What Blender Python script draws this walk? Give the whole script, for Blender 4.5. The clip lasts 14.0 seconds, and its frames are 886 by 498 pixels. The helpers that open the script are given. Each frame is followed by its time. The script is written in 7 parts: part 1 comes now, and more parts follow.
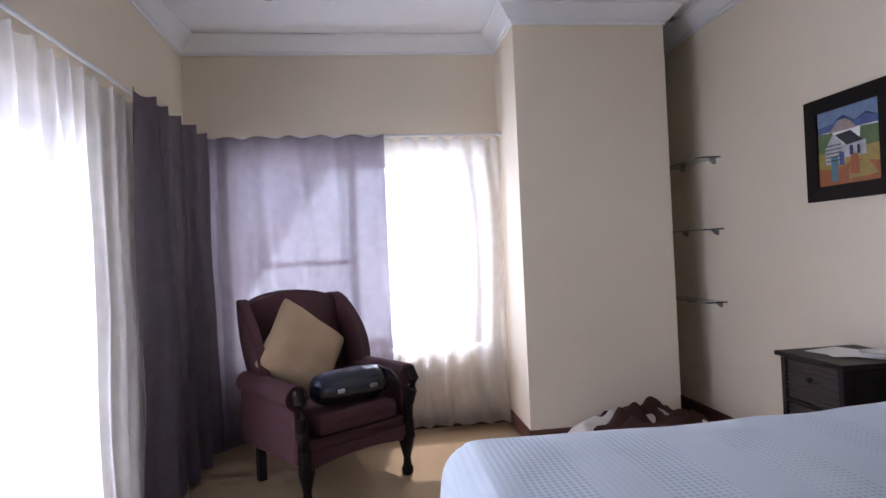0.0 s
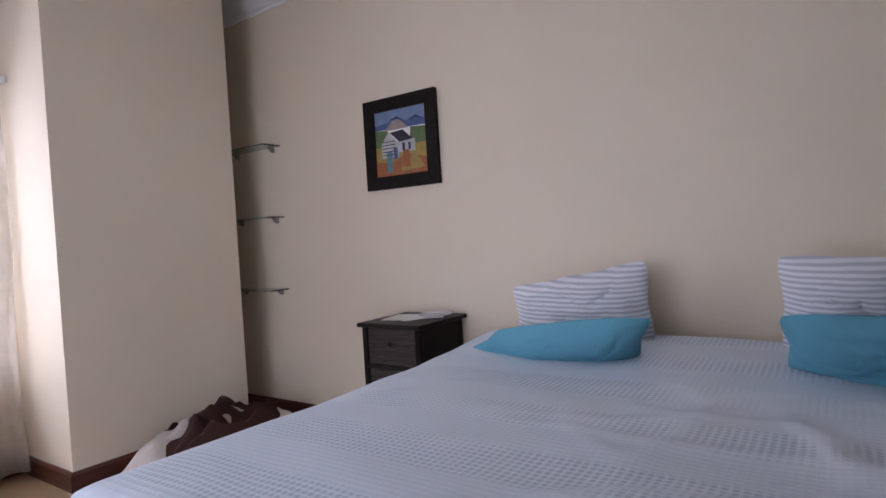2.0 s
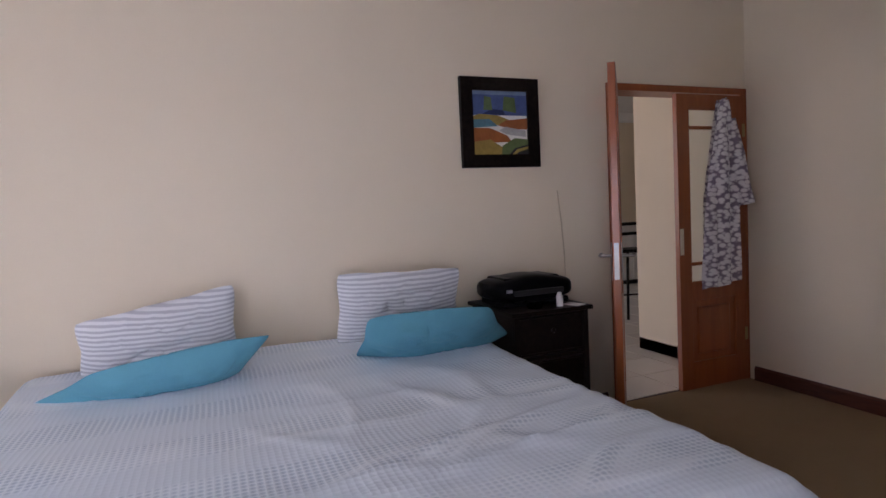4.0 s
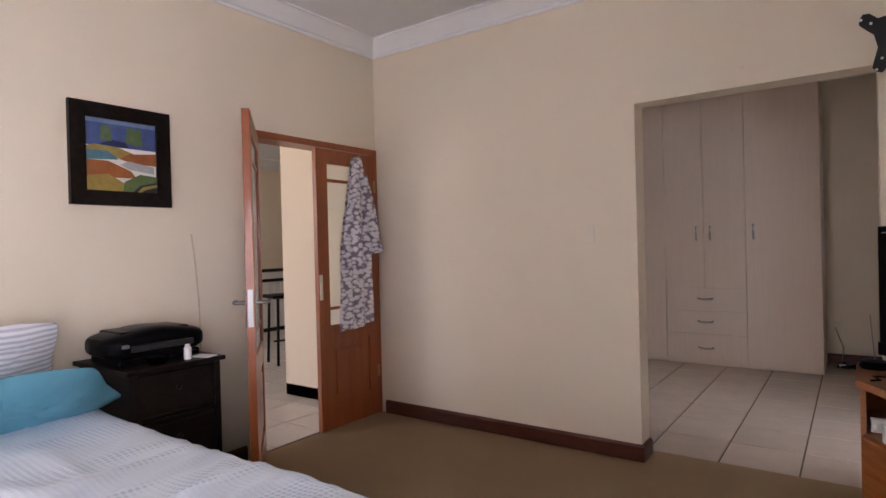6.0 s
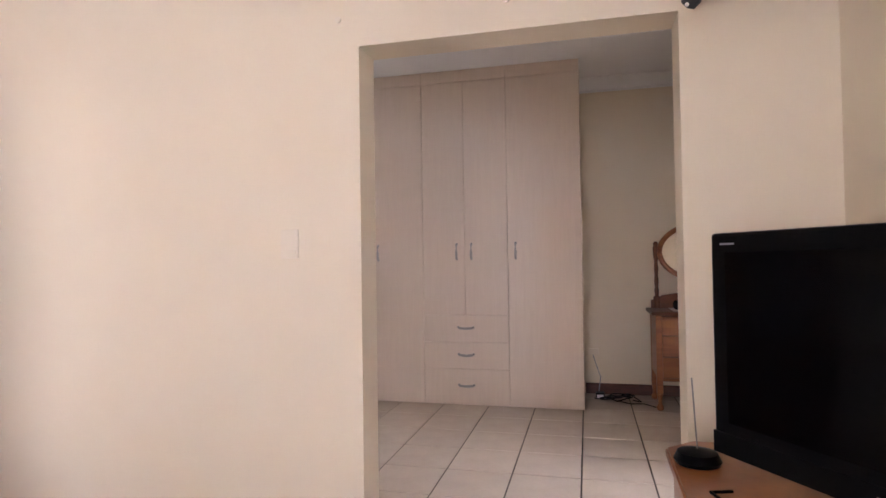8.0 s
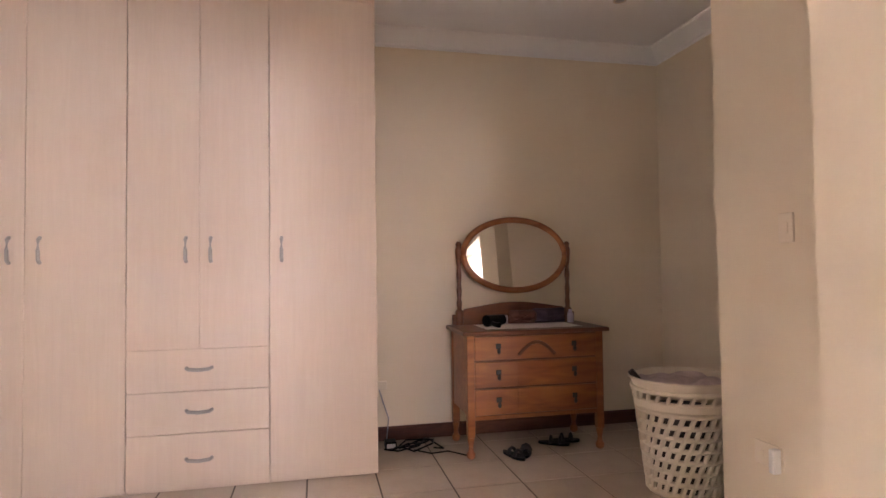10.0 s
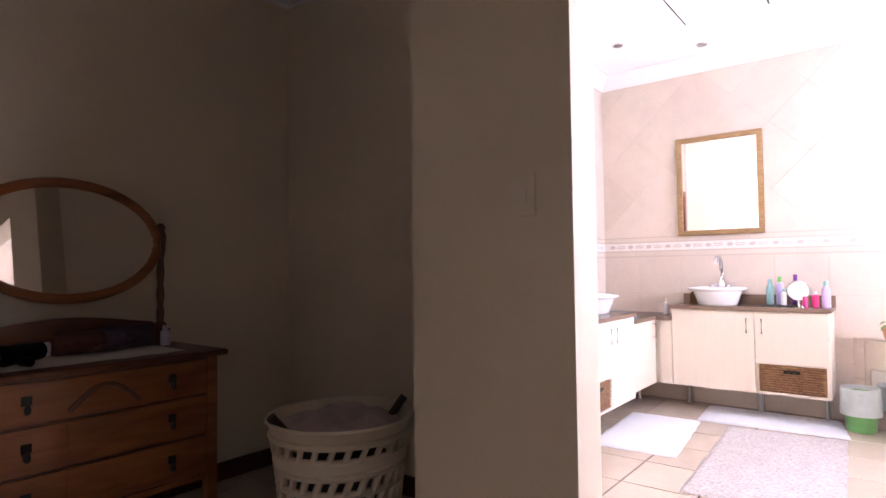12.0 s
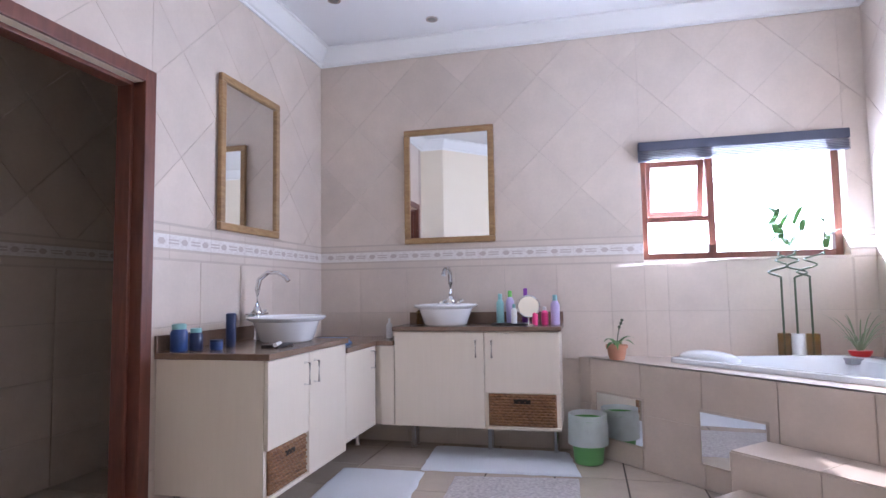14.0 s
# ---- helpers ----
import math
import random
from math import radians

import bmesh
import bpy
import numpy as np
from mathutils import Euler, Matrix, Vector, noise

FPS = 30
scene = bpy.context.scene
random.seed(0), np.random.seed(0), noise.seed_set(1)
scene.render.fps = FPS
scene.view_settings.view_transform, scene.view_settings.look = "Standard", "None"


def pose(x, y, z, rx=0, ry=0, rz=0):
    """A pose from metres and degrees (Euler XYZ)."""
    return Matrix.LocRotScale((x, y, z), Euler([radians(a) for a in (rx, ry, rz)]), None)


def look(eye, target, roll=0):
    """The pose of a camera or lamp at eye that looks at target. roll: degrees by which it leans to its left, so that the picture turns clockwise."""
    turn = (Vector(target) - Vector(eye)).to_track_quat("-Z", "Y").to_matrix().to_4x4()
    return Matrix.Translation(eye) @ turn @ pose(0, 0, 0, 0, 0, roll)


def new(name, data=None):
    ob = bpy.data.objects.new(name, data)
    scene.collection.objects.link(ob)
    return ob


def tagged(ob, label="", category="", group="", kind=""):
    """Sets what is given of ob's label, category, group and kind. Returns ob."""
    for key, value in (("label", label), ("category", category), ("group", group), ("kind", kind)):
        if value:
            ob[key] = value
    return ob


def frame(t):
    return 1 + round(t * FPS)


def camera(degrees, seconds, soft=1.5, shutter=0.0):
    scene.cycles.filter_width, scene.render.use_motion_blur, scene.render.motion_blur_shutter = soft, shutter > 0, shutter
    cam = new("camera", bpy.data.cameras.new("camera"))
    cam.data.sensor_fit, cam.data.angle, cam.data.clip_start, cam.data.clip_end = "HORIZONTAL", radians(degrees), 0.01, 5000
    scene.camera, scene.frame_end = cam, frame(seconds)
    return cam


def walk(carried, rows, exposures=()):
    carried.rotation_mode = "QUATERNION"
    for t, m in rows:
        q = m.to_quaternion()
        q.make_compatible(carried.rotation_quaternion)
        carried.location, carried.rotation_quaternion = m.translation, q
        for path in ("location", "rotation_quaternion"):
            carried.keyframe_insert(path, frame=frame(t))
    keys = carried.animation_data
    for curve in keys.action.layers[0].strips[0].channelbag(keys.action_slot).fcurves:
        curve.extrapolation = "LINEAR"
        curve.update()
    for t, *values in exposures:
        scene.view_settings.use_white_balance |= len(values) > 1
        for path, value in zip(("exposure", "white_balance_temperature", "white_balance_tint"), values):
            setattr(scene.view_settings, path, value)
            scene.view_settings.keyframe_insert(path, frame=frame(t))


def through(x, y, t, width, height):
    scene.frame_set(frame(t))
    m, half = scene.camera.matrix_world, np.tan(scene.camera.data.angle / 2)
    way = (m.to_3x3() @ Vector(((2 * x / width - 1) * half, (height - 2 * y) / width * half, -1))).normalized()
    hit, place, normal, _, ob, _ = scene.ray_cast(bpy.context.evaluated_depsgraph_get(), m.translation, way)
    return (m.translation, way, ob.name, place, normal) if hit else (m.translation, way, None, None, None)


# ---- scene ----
cam = camera(75.0, 14.0)
PATH = [
    (0, (-0.136, -0.15, 1.306), (0.107, 1.835, 1.322), -2.6),
    (0.5, (-0.196, 0.065, 1.263), (0.37, 1.983, 1.272), -2.8),
    (1, (-0.27, 0.226, 1.236), (0.716, 1.965, 1.23), -3.1),
    (1.5, (-0.377, 0.337, 1.184), (0.976, 1.81, 1.162), -3.5),
    (2, (-0.446, 0.358, 1.19), (1.204, 1.489, 1.146), -3.4),
    (2.5, (-0.494, 0.407, 1.226), (1.367, 1.134, 1.144), -3.7),
    (3, (-0.61, 0.59, 1.181), (1.376, 0.816, 1.11), -3.4),
    (3.5, (-0.742, 0.887, 1.242), (1.233, 0.593, 1.131), -3.3),
    (4, (-0.796, 1.096, 1.319), (1.056, 0.352, 1.193), -2.8),
    (6.5, (-0.871, 0.848, 1.316), (0.134, -0.881, 1.33), -1.3),
    (7, (-0.806, 0.461, 1.306), (0.037, -1.353, 1.331), -1.1),
    (7.5, (-0.729, 0.003, 1.298), (-0.068, -1.885, 1.326), -1.0),
    (10, (-0.247, -1.943, 1.255), (-0.677, -3.895, 1.32), -0.7),
    (10.5, (-0.145, -2.303, 1.214), (-0.93, -4.141, 1.288), -0.9),
    (11, (-0.165, -2.684, 1.262), (-1.308, -4.325, 1.3), -0.6),
    (11.5, (-0.425, -2.887, 1.2), (-1.791, -4.346, 1.271), -0.9),
    (12, (-0.696, -3.104, 1.196), (-2.268, -4.339, 1.265), -0.7),
    (12.5, (-1.007, -3.148, 1.173), (-2.752, -4.121, 1.248), -0.8),
    (13, (-1.353, -3.211, 1.123), (-3.182, -4.014, 1.23), -0.9),
    (13.5, (-1.658, -3.231, 1.095), (-3.544, -3.883, 1.227), -0.9),
    (14, (-1.922, -3.322, 1.111), (-3.859, -3.799, 1.255), -0.9),
]
EXPOSURES = [(0.0, 0.55, 5750, 23), (1.0, 0.42, 5850, 25), (2.0, 0.48, 5950, 27), (3.0, 0.6, 6100, 28), (4.0, 0.75, 6150, 28), (6.5, 2.0, 6450, 28), (7.5, 2.45, 6400, 28), (8.9, 2.95, 6700, 30), (10.0, 3.35, 6950, 33), (10.5, 3.7, 6700, 32), (11.0, 3.9, 6650, 32), (11.5, 3.35, 6700, 35), (12.0, 1.45, 6500, 35), (12.5, 0.5, 5850, 28), (13.0, 0.24, 5700, 26), (14.0, 0.05, 5650, 25)]
walk(cam, [(t, look(eye, target, roll)) for t, eye, target, roll in PATH], EXPOSURES)

# ---- world, sun and sky light in the openings ----
SUN_UP, SUN_TURN = 58.0, 10.0
world = bpy.data.worlds.new("world")
scene.world = world
world.use_nodes = True
sky = world.node_tree.nodes.new("ShaderNodeTexSky")
sky.sky_type, sky.sun_disc = "NISHITA", False
sky.sun_elevation, sky.sun_rotation = radians(SUN_UP), radians(SUN_TURN)
world.node_tree.links.new(sky.outputs[0], world.node_tree.nodes["Background"].inputs[0])
world.node_tree.nodes["Background"].inputs[1].default_value = 0.14
sun = new("sun", bpy.data.lights.new("sun", "SUN"))
sun.data.energy, sun.data.angle, sun.data.color = 4.8, radians(0.5), (1.0, 0.95, 0.87)
up, turn = radians(SUN_UP), radians(SUN_TURN)
to_sun = Vector((math.sin(turn) * math.cos(up), math.cos(turn) * math.cos(up), math.sin(up)))
sun.matrix_world = look(to_sun * 20, (0, 0, 0))


def skylight(name, eye, target, wide, high, watts, colour=(0.86, 0.93, 1.0)):
    """An area lamp that stands in for sky light at an opening."""
    lamp = new(name, bpy.data.lights.new(name, "AREA"))
    lamp.data.shape, lamp.data.size, lamp.data.size_y = "RECTANGLE", wide, high
    lamp.data.energy, lamp.data.color = watts, colour
    lamp.matrix_world = look(eye, target)
    return lamp


skylight("skylight_bedroom_window", (-0.25, 4.44, 1.35), (0.4, 0, 0.9), 1.7, 1.4, 44)
skylight("skylight_patio_door", (-1.72, 2.2, 1.1), (2, 2.9, 0.9), 1.2, 2.0, 30)
skylight("skylight_bath_window", (-6.45, -2.3, 1.66), (-4.9, -2.4, 3.2), 1.75, 1.15, 215, (0.76, 0.88, 1.0))
skylight("skylight_bath_side_window", (-4.95, -1.22, 1.66), (-4.95, -3.0, 2.9), 1.6, 1.0, 70, (0.76, 0.88, 1.0))
# fill lamp added to brighten the hall; its real light source is unknown
skylight("skylight_hall", (6.2, 2.9, 1.6), (6.4, -4, 0.8), 2.6, 2.1, 20, (1.0, 0.97, 0.9))

# ---- materials ----


def material(name, colour, rough=0.6, metal=0.0, grain=0.0, grain_size=60.0, stain=0.08, stain_size=2.5, bump=0.0, bump_size=None, coat=0.0, spread=0.0, shine=0.5):
    m = bpy.data.materials.new(name)
    m.use_nodes = True
    nt = m.node_tree
    n, link = nt.nodes, nt.links.new
    b = n["Principled BSDF"]
    b.inputs["Roughness"].default_value, b.inputs["Metallic"].default_value = rough, metal
    b.inputs["Coat Weight"].default_value, b.inputs["Specular IOR Level"].default_value = coat, shine
    tc = n.new("ShaderNodeTexCoord")
    big, fine = n.new("ShaderNodeTexNoise"), n.new("ShaderNodeTexNoise")
    big.inputs["Scale"].default_value, fine.inputs["Scale"].default_value = stain_size, grain_size
    big.inputs["Detail"].default_value = fine.inputs["Detail"].default_value = 4
    for t in (big, fine):
        link(tc.outputs["Object"], t.inputs["Vector"])
    total = n.new("ShaderNodeMath")
    total.operation = "MULTIPLY_ADD"
    total.inputs[1].default_value, total.inputs[2].default_value = 2 * stain, 1 - stain
    link(big.outputs["Fac"], total.inputs[0])
    second = n.new("ShaderNodeMath")
    second.operation = "MULTIPLY_ADD"
    second.inputs[1].default_value, second.inputs[2].default_value = 2 * grain, 1 - grain
    link(fine.outputs["Fac"], second.inputs[0])
    value = n.new("ShaderNodeMath")
    value.operation = "MULTIPLY"
    link(total.outputs[0], value.inputs[0]), link(second.outputs[0], value.inputs[1])
    out = value
    if spread:
        info, vary, last = n.new("ShaderNodeObjectInfo"), n.new("ShaderNodeMath"), n.new("ShaderNodeMath")
        vary.operation, last.operation = "MULTIPLY_ADD", "MULTIPLY"
        vary.inputs[1].default_value, vary.inputs[2].default_value = 2 * spread, 1 - spread
        link(info.outputs["Random"], vary.inputs[0])
        link(vary.outputs[0], last.inputs[0]), link(value.outputs[0], last.inputs[1])
        out = last
    hsv = n.new("ShaderNodeHueSaturation")
    hsv.inputs["Color"].default_value = (*colour, 1)
    link(out.outputs[0], hsv.inputs["Value"])
    link(hsv.outputs[0], b.inputs["Base Color"])
    if bump:
        bp = n.new("ShaderNodeBump")
        bp.inputs["Strength"].default_value, bp.inputs["Distance"].default_value = bump, 0.01
        src = fine
        if bump_size:
            src = n.new("ShaderNodeTexNoise")
            src.inputs["Scale"].default_value = bump_size
            link(tc.outputs["Object"], src.inputs["Vector"])
        link(src.outputs["Fac"], bp.inputs["Height"])
        link(bp.outputs[0], b.inputs["Normal"])
    return m


def wood(name, dark, light, rough=0.4, scale=(3.0, 3.0, 30.0), coat=0.0, shine=0.5):
    """Wood with stretched grain; scale is small along the grain."""
    m = bpy.data.materials.new(name)
    m.use_nodes = True
    n, link = m.node_tree.nodes, m.node_tree.links.new
    b = n["Principled BSDF"]
    b.inputs["Roughness"].default_value, b.inputs["Coat Weight"].default_value = rough, coat
    b.inputs["Specular IOR Level"].default_value = shine
    tc, mp, no, fine, ramp = (n.new("ShaderNode" + k) for k in ("TexCoord", "Mapping", "TexNoise", "TexNoise", "ValToRGB"))
    mp.inputs["Scale"].default_value = scale
    no.inputs["Scale"].default_value, no.inputs["Detail"].default_value, no.inputs["Distortion"].default_value = 1.5, 6, 1.2
    fine.inputs["Scale"].default_value = 9
    link(tc.outputs["Object"], mp.inputs["Vector"])
    link(mp.outputs[0], no.inputs["Vector"]), link(mp.outputs[0], fine.inputs["Vector"])
    ramp.color_ramp.elements[0].color, ramp.color_ramp.elements[1].color = (*dark, 1), (*light, 1)
    ramp.color_ramp.elements[0].position, ramp.color_ramp.elements[1].position = 0.3, 0.7
    link(no.outputs["Fac"], ramp.inputs[0])
    link(ramp.outputs[0], b.inputs["Base Color"])
    bp = n.new("ShaderNodeBump")
    bp.inputs["Strength"].default_value, bp.inputs["Distance"].default_value = 0.15, 0.004
    link(fine.outputs["Fac"], bp.inputs["Height"]), link(bp.outputs[0], b.inputs["Normal"])
    return m


def curtain_cloth(name, colour, clear, through, weave=900.0):
    """Thin cloth: part lets the view through, part glows with light from behind."""
    m = bpy.data.materials.new(name)
    m.use_nodes = True
    n, link = m.node_tree.nodes, m.node_tree.links.new
    n.remove(n["Principled BSDF"])
    d, t, c, m1, m2 = (n.new("ShaderNode" + k) for k in ("BsdfDiffuse", "BsdfTranslucent", "BsdfTransparent", "MixShader", "MixShader"))
    tc, no, hsv = n.new("ShaderNodeTexCoord"), n.new("ShaderNodeTexNoise"), n.new("ShaderNodeHueSaturation")
    no.inputs["Scale"].default_value, no.inputs["Detail"].default_value = 14, 5
    link(tc.outputs["Object"], no.inputs["Vector"])
    hsv.inputs["Color"].default_value = (*colour, 1)
    ma = n.new("ShaderNodeMath")
    ma.operation, ma.inputs[1].default_value, ma.inputs[2].default_value = "MULTIPLY_ADD", 0.3, 0.85
    link(no.outputs["Fac"], ma.inputs[0]), link(ma.outputs[0], hsv.inputs["Value"])
    link(hsv.outputs[0], d.inputs[0]), link(hsv.outputs[0], t.inputs[0])
    m1.inputs[0].default_value, m2.inputs[0].default_value = through, clear
    link(d.outputs[0], m1.inputs[1]), link(t.outputs[0], m1.inputs[2])
    link(m1.outputs[0], m2.inputs[1]), link(c.outputs[0], m2.inputs[2])
    link(m2.outputs[0], n["Material Output"].inputs[0])
    return m


def pattern_cloth(name, first, second, kind, size, rough=0.9, edge=0.5, soft=0.06, bump=0.3, stretch=(1, 1, 1), bands=0.0):
    """Cloth of two colours: kind is dots, stripes or flowers."""
    m = bpy.data.materials.new(name)
    m.use_nodes = True
    n, link = m.node_tree.nodes, m.node_tree.links.new
    b = n["Principled BSDF"]
    b.inputs["Roughness"].default_value = rough
    tc, mp, ramp, bp = (n.new("ShaderNode" + k) for k in ("TexCoord", "Mapping", "ValToRGB", "Bump"))
    mp.inputs["Scale"].default_value = stretch
    link(tc.outputs["Object"], mp.inputs["Vector"])
    if kind == "stripes":
        tex = n.new("ShaderNodeTexWave")
        tex.bands_direction = "Z"
        tex.inputs["Scale"].default_value = size
        tex.inputs["Distortion"].default_value = 0.4
        out = tex.outputs["Fac"]
    else:
        tex = n.new("ShaderNodeTexVoronoi")
        tex.inputs["Scale"].default_value = size
        tex.inputs["Randomness"].default_value = 0.0 if kind == "dots" else 0.9
        out = tex.outputs["Distance"]
    link(mp.outputs[0], tex.inputs["Vector"])
    ramp.color_ramp.elements[0].color, ramp.color_ramp.elements[1].color = (*first, 1), (*second, 1)
    ramp.color_ramp.elements[0].position, ramp.color_ramp.elements[1].position = edge - soft, edge + soft
    link(out, ramp.inputs[0])
    if bands:
        wave, mix, lim = n.new("ShaderNodeTexWave"), n.new("ShaderNodeMix"), n.new("ShaderNodeValToRGB")
        wave.bands_direction = "X"
        wave.inputs["Scale"].default_value, wave.inputs["Distortion"].default_value = bands, 0.6
        lim.color_ramp.elements[0].position, lim.color_ramp.elements[1].position = 0.45, 0.65
        mix.data_type = "RGBA"
        link(tc.outputs["Object"], wave.inputs["Vector"]), link(wave.outputs["Fac"], lim.inputs[0])
        link(lim.outputs[0], mix.inputs["Factor"]), link(ramp.outputs[0], mix.inputs["A"])
        mix.inputs["B"].default_value = (*[0.25 * p + 0.75 * q for p, q in zip(first, second)], 1)
        link(mix.outputs["Result"], b.inputs["Base Color"])
    else:
        link(ramp.outputs[0], b.inputs["Base Color"])
    bp.inputs["Strength"].default_value, bp.inputs["Distance"].default_value = bump, 0.004
    link(out, bp.inputs["Height"]), link(bp.outputs[0], b.inputs["Normal"])
    return m


def glass(name, colour=(1, 1, 1), rough=0.0):
    m = bpy.data.materials.new(name)
    m.use_nodes = True
    b = m.node_tree.nodes["Principled BSDF"]
    b.inputs["Base Color"].default_value = (*colour, 1)
    b.inputs["Roughness"].default_value, b.inputs["Transmission Weight"].default_value = rough, 1.0
    b.inputs["IOR"].default_value = 1.45
    return m


M_WALL = material("cream_wall_paint", (0.80, 0.70, 0.55), 0.75, stain=0.035, grain=0.02, grain_size=120, bump=0.08, bump_size=260)
M_CEIL = material("white_ceiling_paint", (0.82, 0.82, 0.82), 0.85, stain=0.02, bump=0.04, bump_size=200)
M_COVE = material("white_coving_plaster", (0.85, 0.85, 0.84), 0.6, stain=0.02)
M_CARPET = material("tan_carpet", (0.34, 0.23, 0.12), 0.9, grain=0.2, grain_size=420, stain=0.12, stain_size=3, bump=0.6, bump_size=900)
M_SKIRT = wood("dark_stained_skirting", (0.055, 0.014, 0.008), (0.11, 0.03, 0.016), 0.35, (4, 4, 30))
M_DOOR = wood("orange_hardwood", (0.255, 0.060, 0.013), (0.345, 0.090, 0.021), 0.33, (9, 9, 0.9), 0.25)
M_FRAMEWOOD = wood("brown_window_hardwood", (0.10, 0.030, 0.018), (0.17, 0.052, 0.03), 0.4, (14, 14, 2))
M_DARK = wood("dark_stained_wood", (0.006, 0.0042, 0.0036), (0.015, 0.0095, 0.0075), 0.42, (3, 18, 18), shine=0.14)
M_WICKER = material("dark_wicker", (0.032, 0.017, 0.012), 0.5, grain=0.35, grain_size=140, bump=0.6)
M_PINE = wood("orange_pine", (0.25, 0.072, 0.015), (0.38, 0.125, 0.030), 0.32, (3, 3, 22), 0.3)
M_OAK = wood("honey_oak", (0.20, 0.056, 0.015), (0.36, 0.125, 0.033), 0.36, (1.6, 9, 9), 0.3)
M_OAKDARK = wood("reddish_oak", (0.10, 0.028, 0.012), (0.20, 0.065, 0.024), 0.35, (3, 12, 12), 0.25)
M_MELAMINE = wood("pale_woodgrain_melamine", (0.63, 0.51, 0.41), (0.66, 0.54, 0.44), 0.45, (26, 26, 1.5))
M_BATHDOOR = wood("cream_melamine", (0.725, 0.63, 0.52), (0.75, 0.655, 0.545), 0.4, (26, 26, 1.5))
M_CHAIR = material("plum_upholstery", (0.075, 0.026, 0.03), 0.85, grain=0.25, grain_size=300, stain=0.15, stain_size=5, bump=0.25)
M_TAN = material("tan_cushion_cotton", (0.44, 0.31, 0.18), 0.9, grain=0.12, grain_size=260, stain=0.1, stain_size=6, bump=0.2)
M_LEATHER = material("navy_patent_leather", (0.010, 0.014, 0.03), 0.22, stain=0.2, stain_size=8, bump=0.25, bump_size=30, coat=0.5)
M_BLACK = material("black_plastic", (0.004, 0.004, 0.0045), 0.3, stain=0.1, shine=0.04)
M_MATTBLACK = material("matt_black_metal", (0.014, 0.014, 0.015), 0.5, stain=0.15)
M_SCREEN = material("black_tv_glass", (0.0015, 0.0015, 0.002), 0.1, stain=0.1, shine=0.07)
M_CHROME = material("chrome", (0.75, 0.75, 0.76), 0.12, 1.0, stain=0.05)
M_STEEL = material("brushed_steel", (0.38, 0.365, 0.35), 0.45, 1.0, stain=0.08, grain=0.1)
M_BRASS = material("antique_brass", (0.42, 0.30, 0.14), 0.35, 1.0, stain=0.15)
M_WHITE = material("white_plastic", (0.78, 0.77, 0.75), 0.4, stain=0.03)
M_CERAMIC = material("white_ceramic", (0.82, 0.82, 0.82), 0.12, stain=0.02, coat=0.4)
M_ACRYLIC = material("white_bath_acrylic", (0.80, 0.83, 0.86), 0.15, stain=0.02, coat=0.3)
M_COUNTER = material("brown_speckled_granite", (0.20, 0.13, 0.09), 0.25, grain=0.5, grain_size=180, stain=0.2, stain_size=12)
M_TILE = material("cream_floor_tile", (0.55, 0.46, 0.375), 0.24, stain=0.10, stain_size=6, grain=0.05, grain_size=60, spread=0.05)
M_GROUT = material("grey_brown_grout", (0.085, 0.064, 0.052), 0.9, stain=0.2)
M_WTILE = material("beige_wall_tile", (0.63, 0.53, 0.45), 0.3, stain=0.12, stain_size=5, grain=0.05, grain_size=50, spread=0.035)
M_WGROUT = material("beige_wall_grout", (0.55, 0.46, 0.39), 0.85, stain=0.1)
M_BORDER = pattern_cloth("patterned_border_tile", (0.68, 0.62, 0.58), (0.76, 0.71, 0.67), "flowers", 40, rough=0.3, edge=0.42, soft=0.2, bump=0.05, stretch=(1, 1, 1.6))
M_LISTEL = material("taupe_listel_tile", (0.35, 0.27, 0.24), 0.3, stain=0.1, spread=0.06)
M_MOTIF = material("pale_taupe_motif", (0.53, 0.45, 0.41), 0.3, stain=0.1)
M_MIRROR = material("mirror_glass", (0.86, 0.86, 0.85), 0.02, 1.0, stain=0.0)
M_GILT = wood("gilt_brown_frame", (0.24, 0.13, 0.05), (0.38, 0.23, 0.10), 0.4, (6, 6, 20))
M_GLASS = glass("clear_glass")
M_SHELFGLASS = glass("green_edge_glass", (0.80, 0.92, 0.87))
M_FROST = glass("frosted_glass", (0.90, 0.95, 0.94), 0.35)
M_GREY = curtain_cloth("grey_mauve_curtain", (0.20, 0.172, 0.20), 0.06, 0.42)
M_SHEER = curtain_cloth("white_sheer_curtain", (0.86, 0.84, 0.80), 0.42, 0.55)
M_RUST = wood("woven_cane", (0.13, 0.052, 0.020), (0.34, 0.165, 0.062), 0.55, (20, 20, 60))
M_BLUE = material("teal_blue_pillowcase", (0.105, 0.335, 0.44), 0.85, grain=0.1, grain_size=300, stain=0.1, stain_size=5, bump=0.15)
M_STRIPE = pattern_cloth("grey_white_striped_pillowcase", (0.50, 0.51, 0.56), (0.76, 0.77, 0.80), "stripes", 15.0, edge=0.45, soft=0.25, bump=0.1)
M_SPREAD = pattern_cloth("pale_blue_waffle_bedspread", (0.51, 0.60, 0.71), (0.75, 0.82, 0.90), "dots", 50, edge=0.36, soft=0.16, bump=0.5, bands=0.9)
M_ROBE = pattern_cloth("grey_white_floral_robe", (0.80, 0.77, 0.79), (0.25, 0.205, 0.27), "flowers", 24, edge=0.55, soft=0.12, bump=0.1, stretch=(1, 1, 1.5))
M_BROWNFUR = material("dark_brown_fleece", (0.055, 0.018, 0.012), 0.95, grain=0.4, grain_size=260, stain=0.25, stain_size=8, bump=0.7)
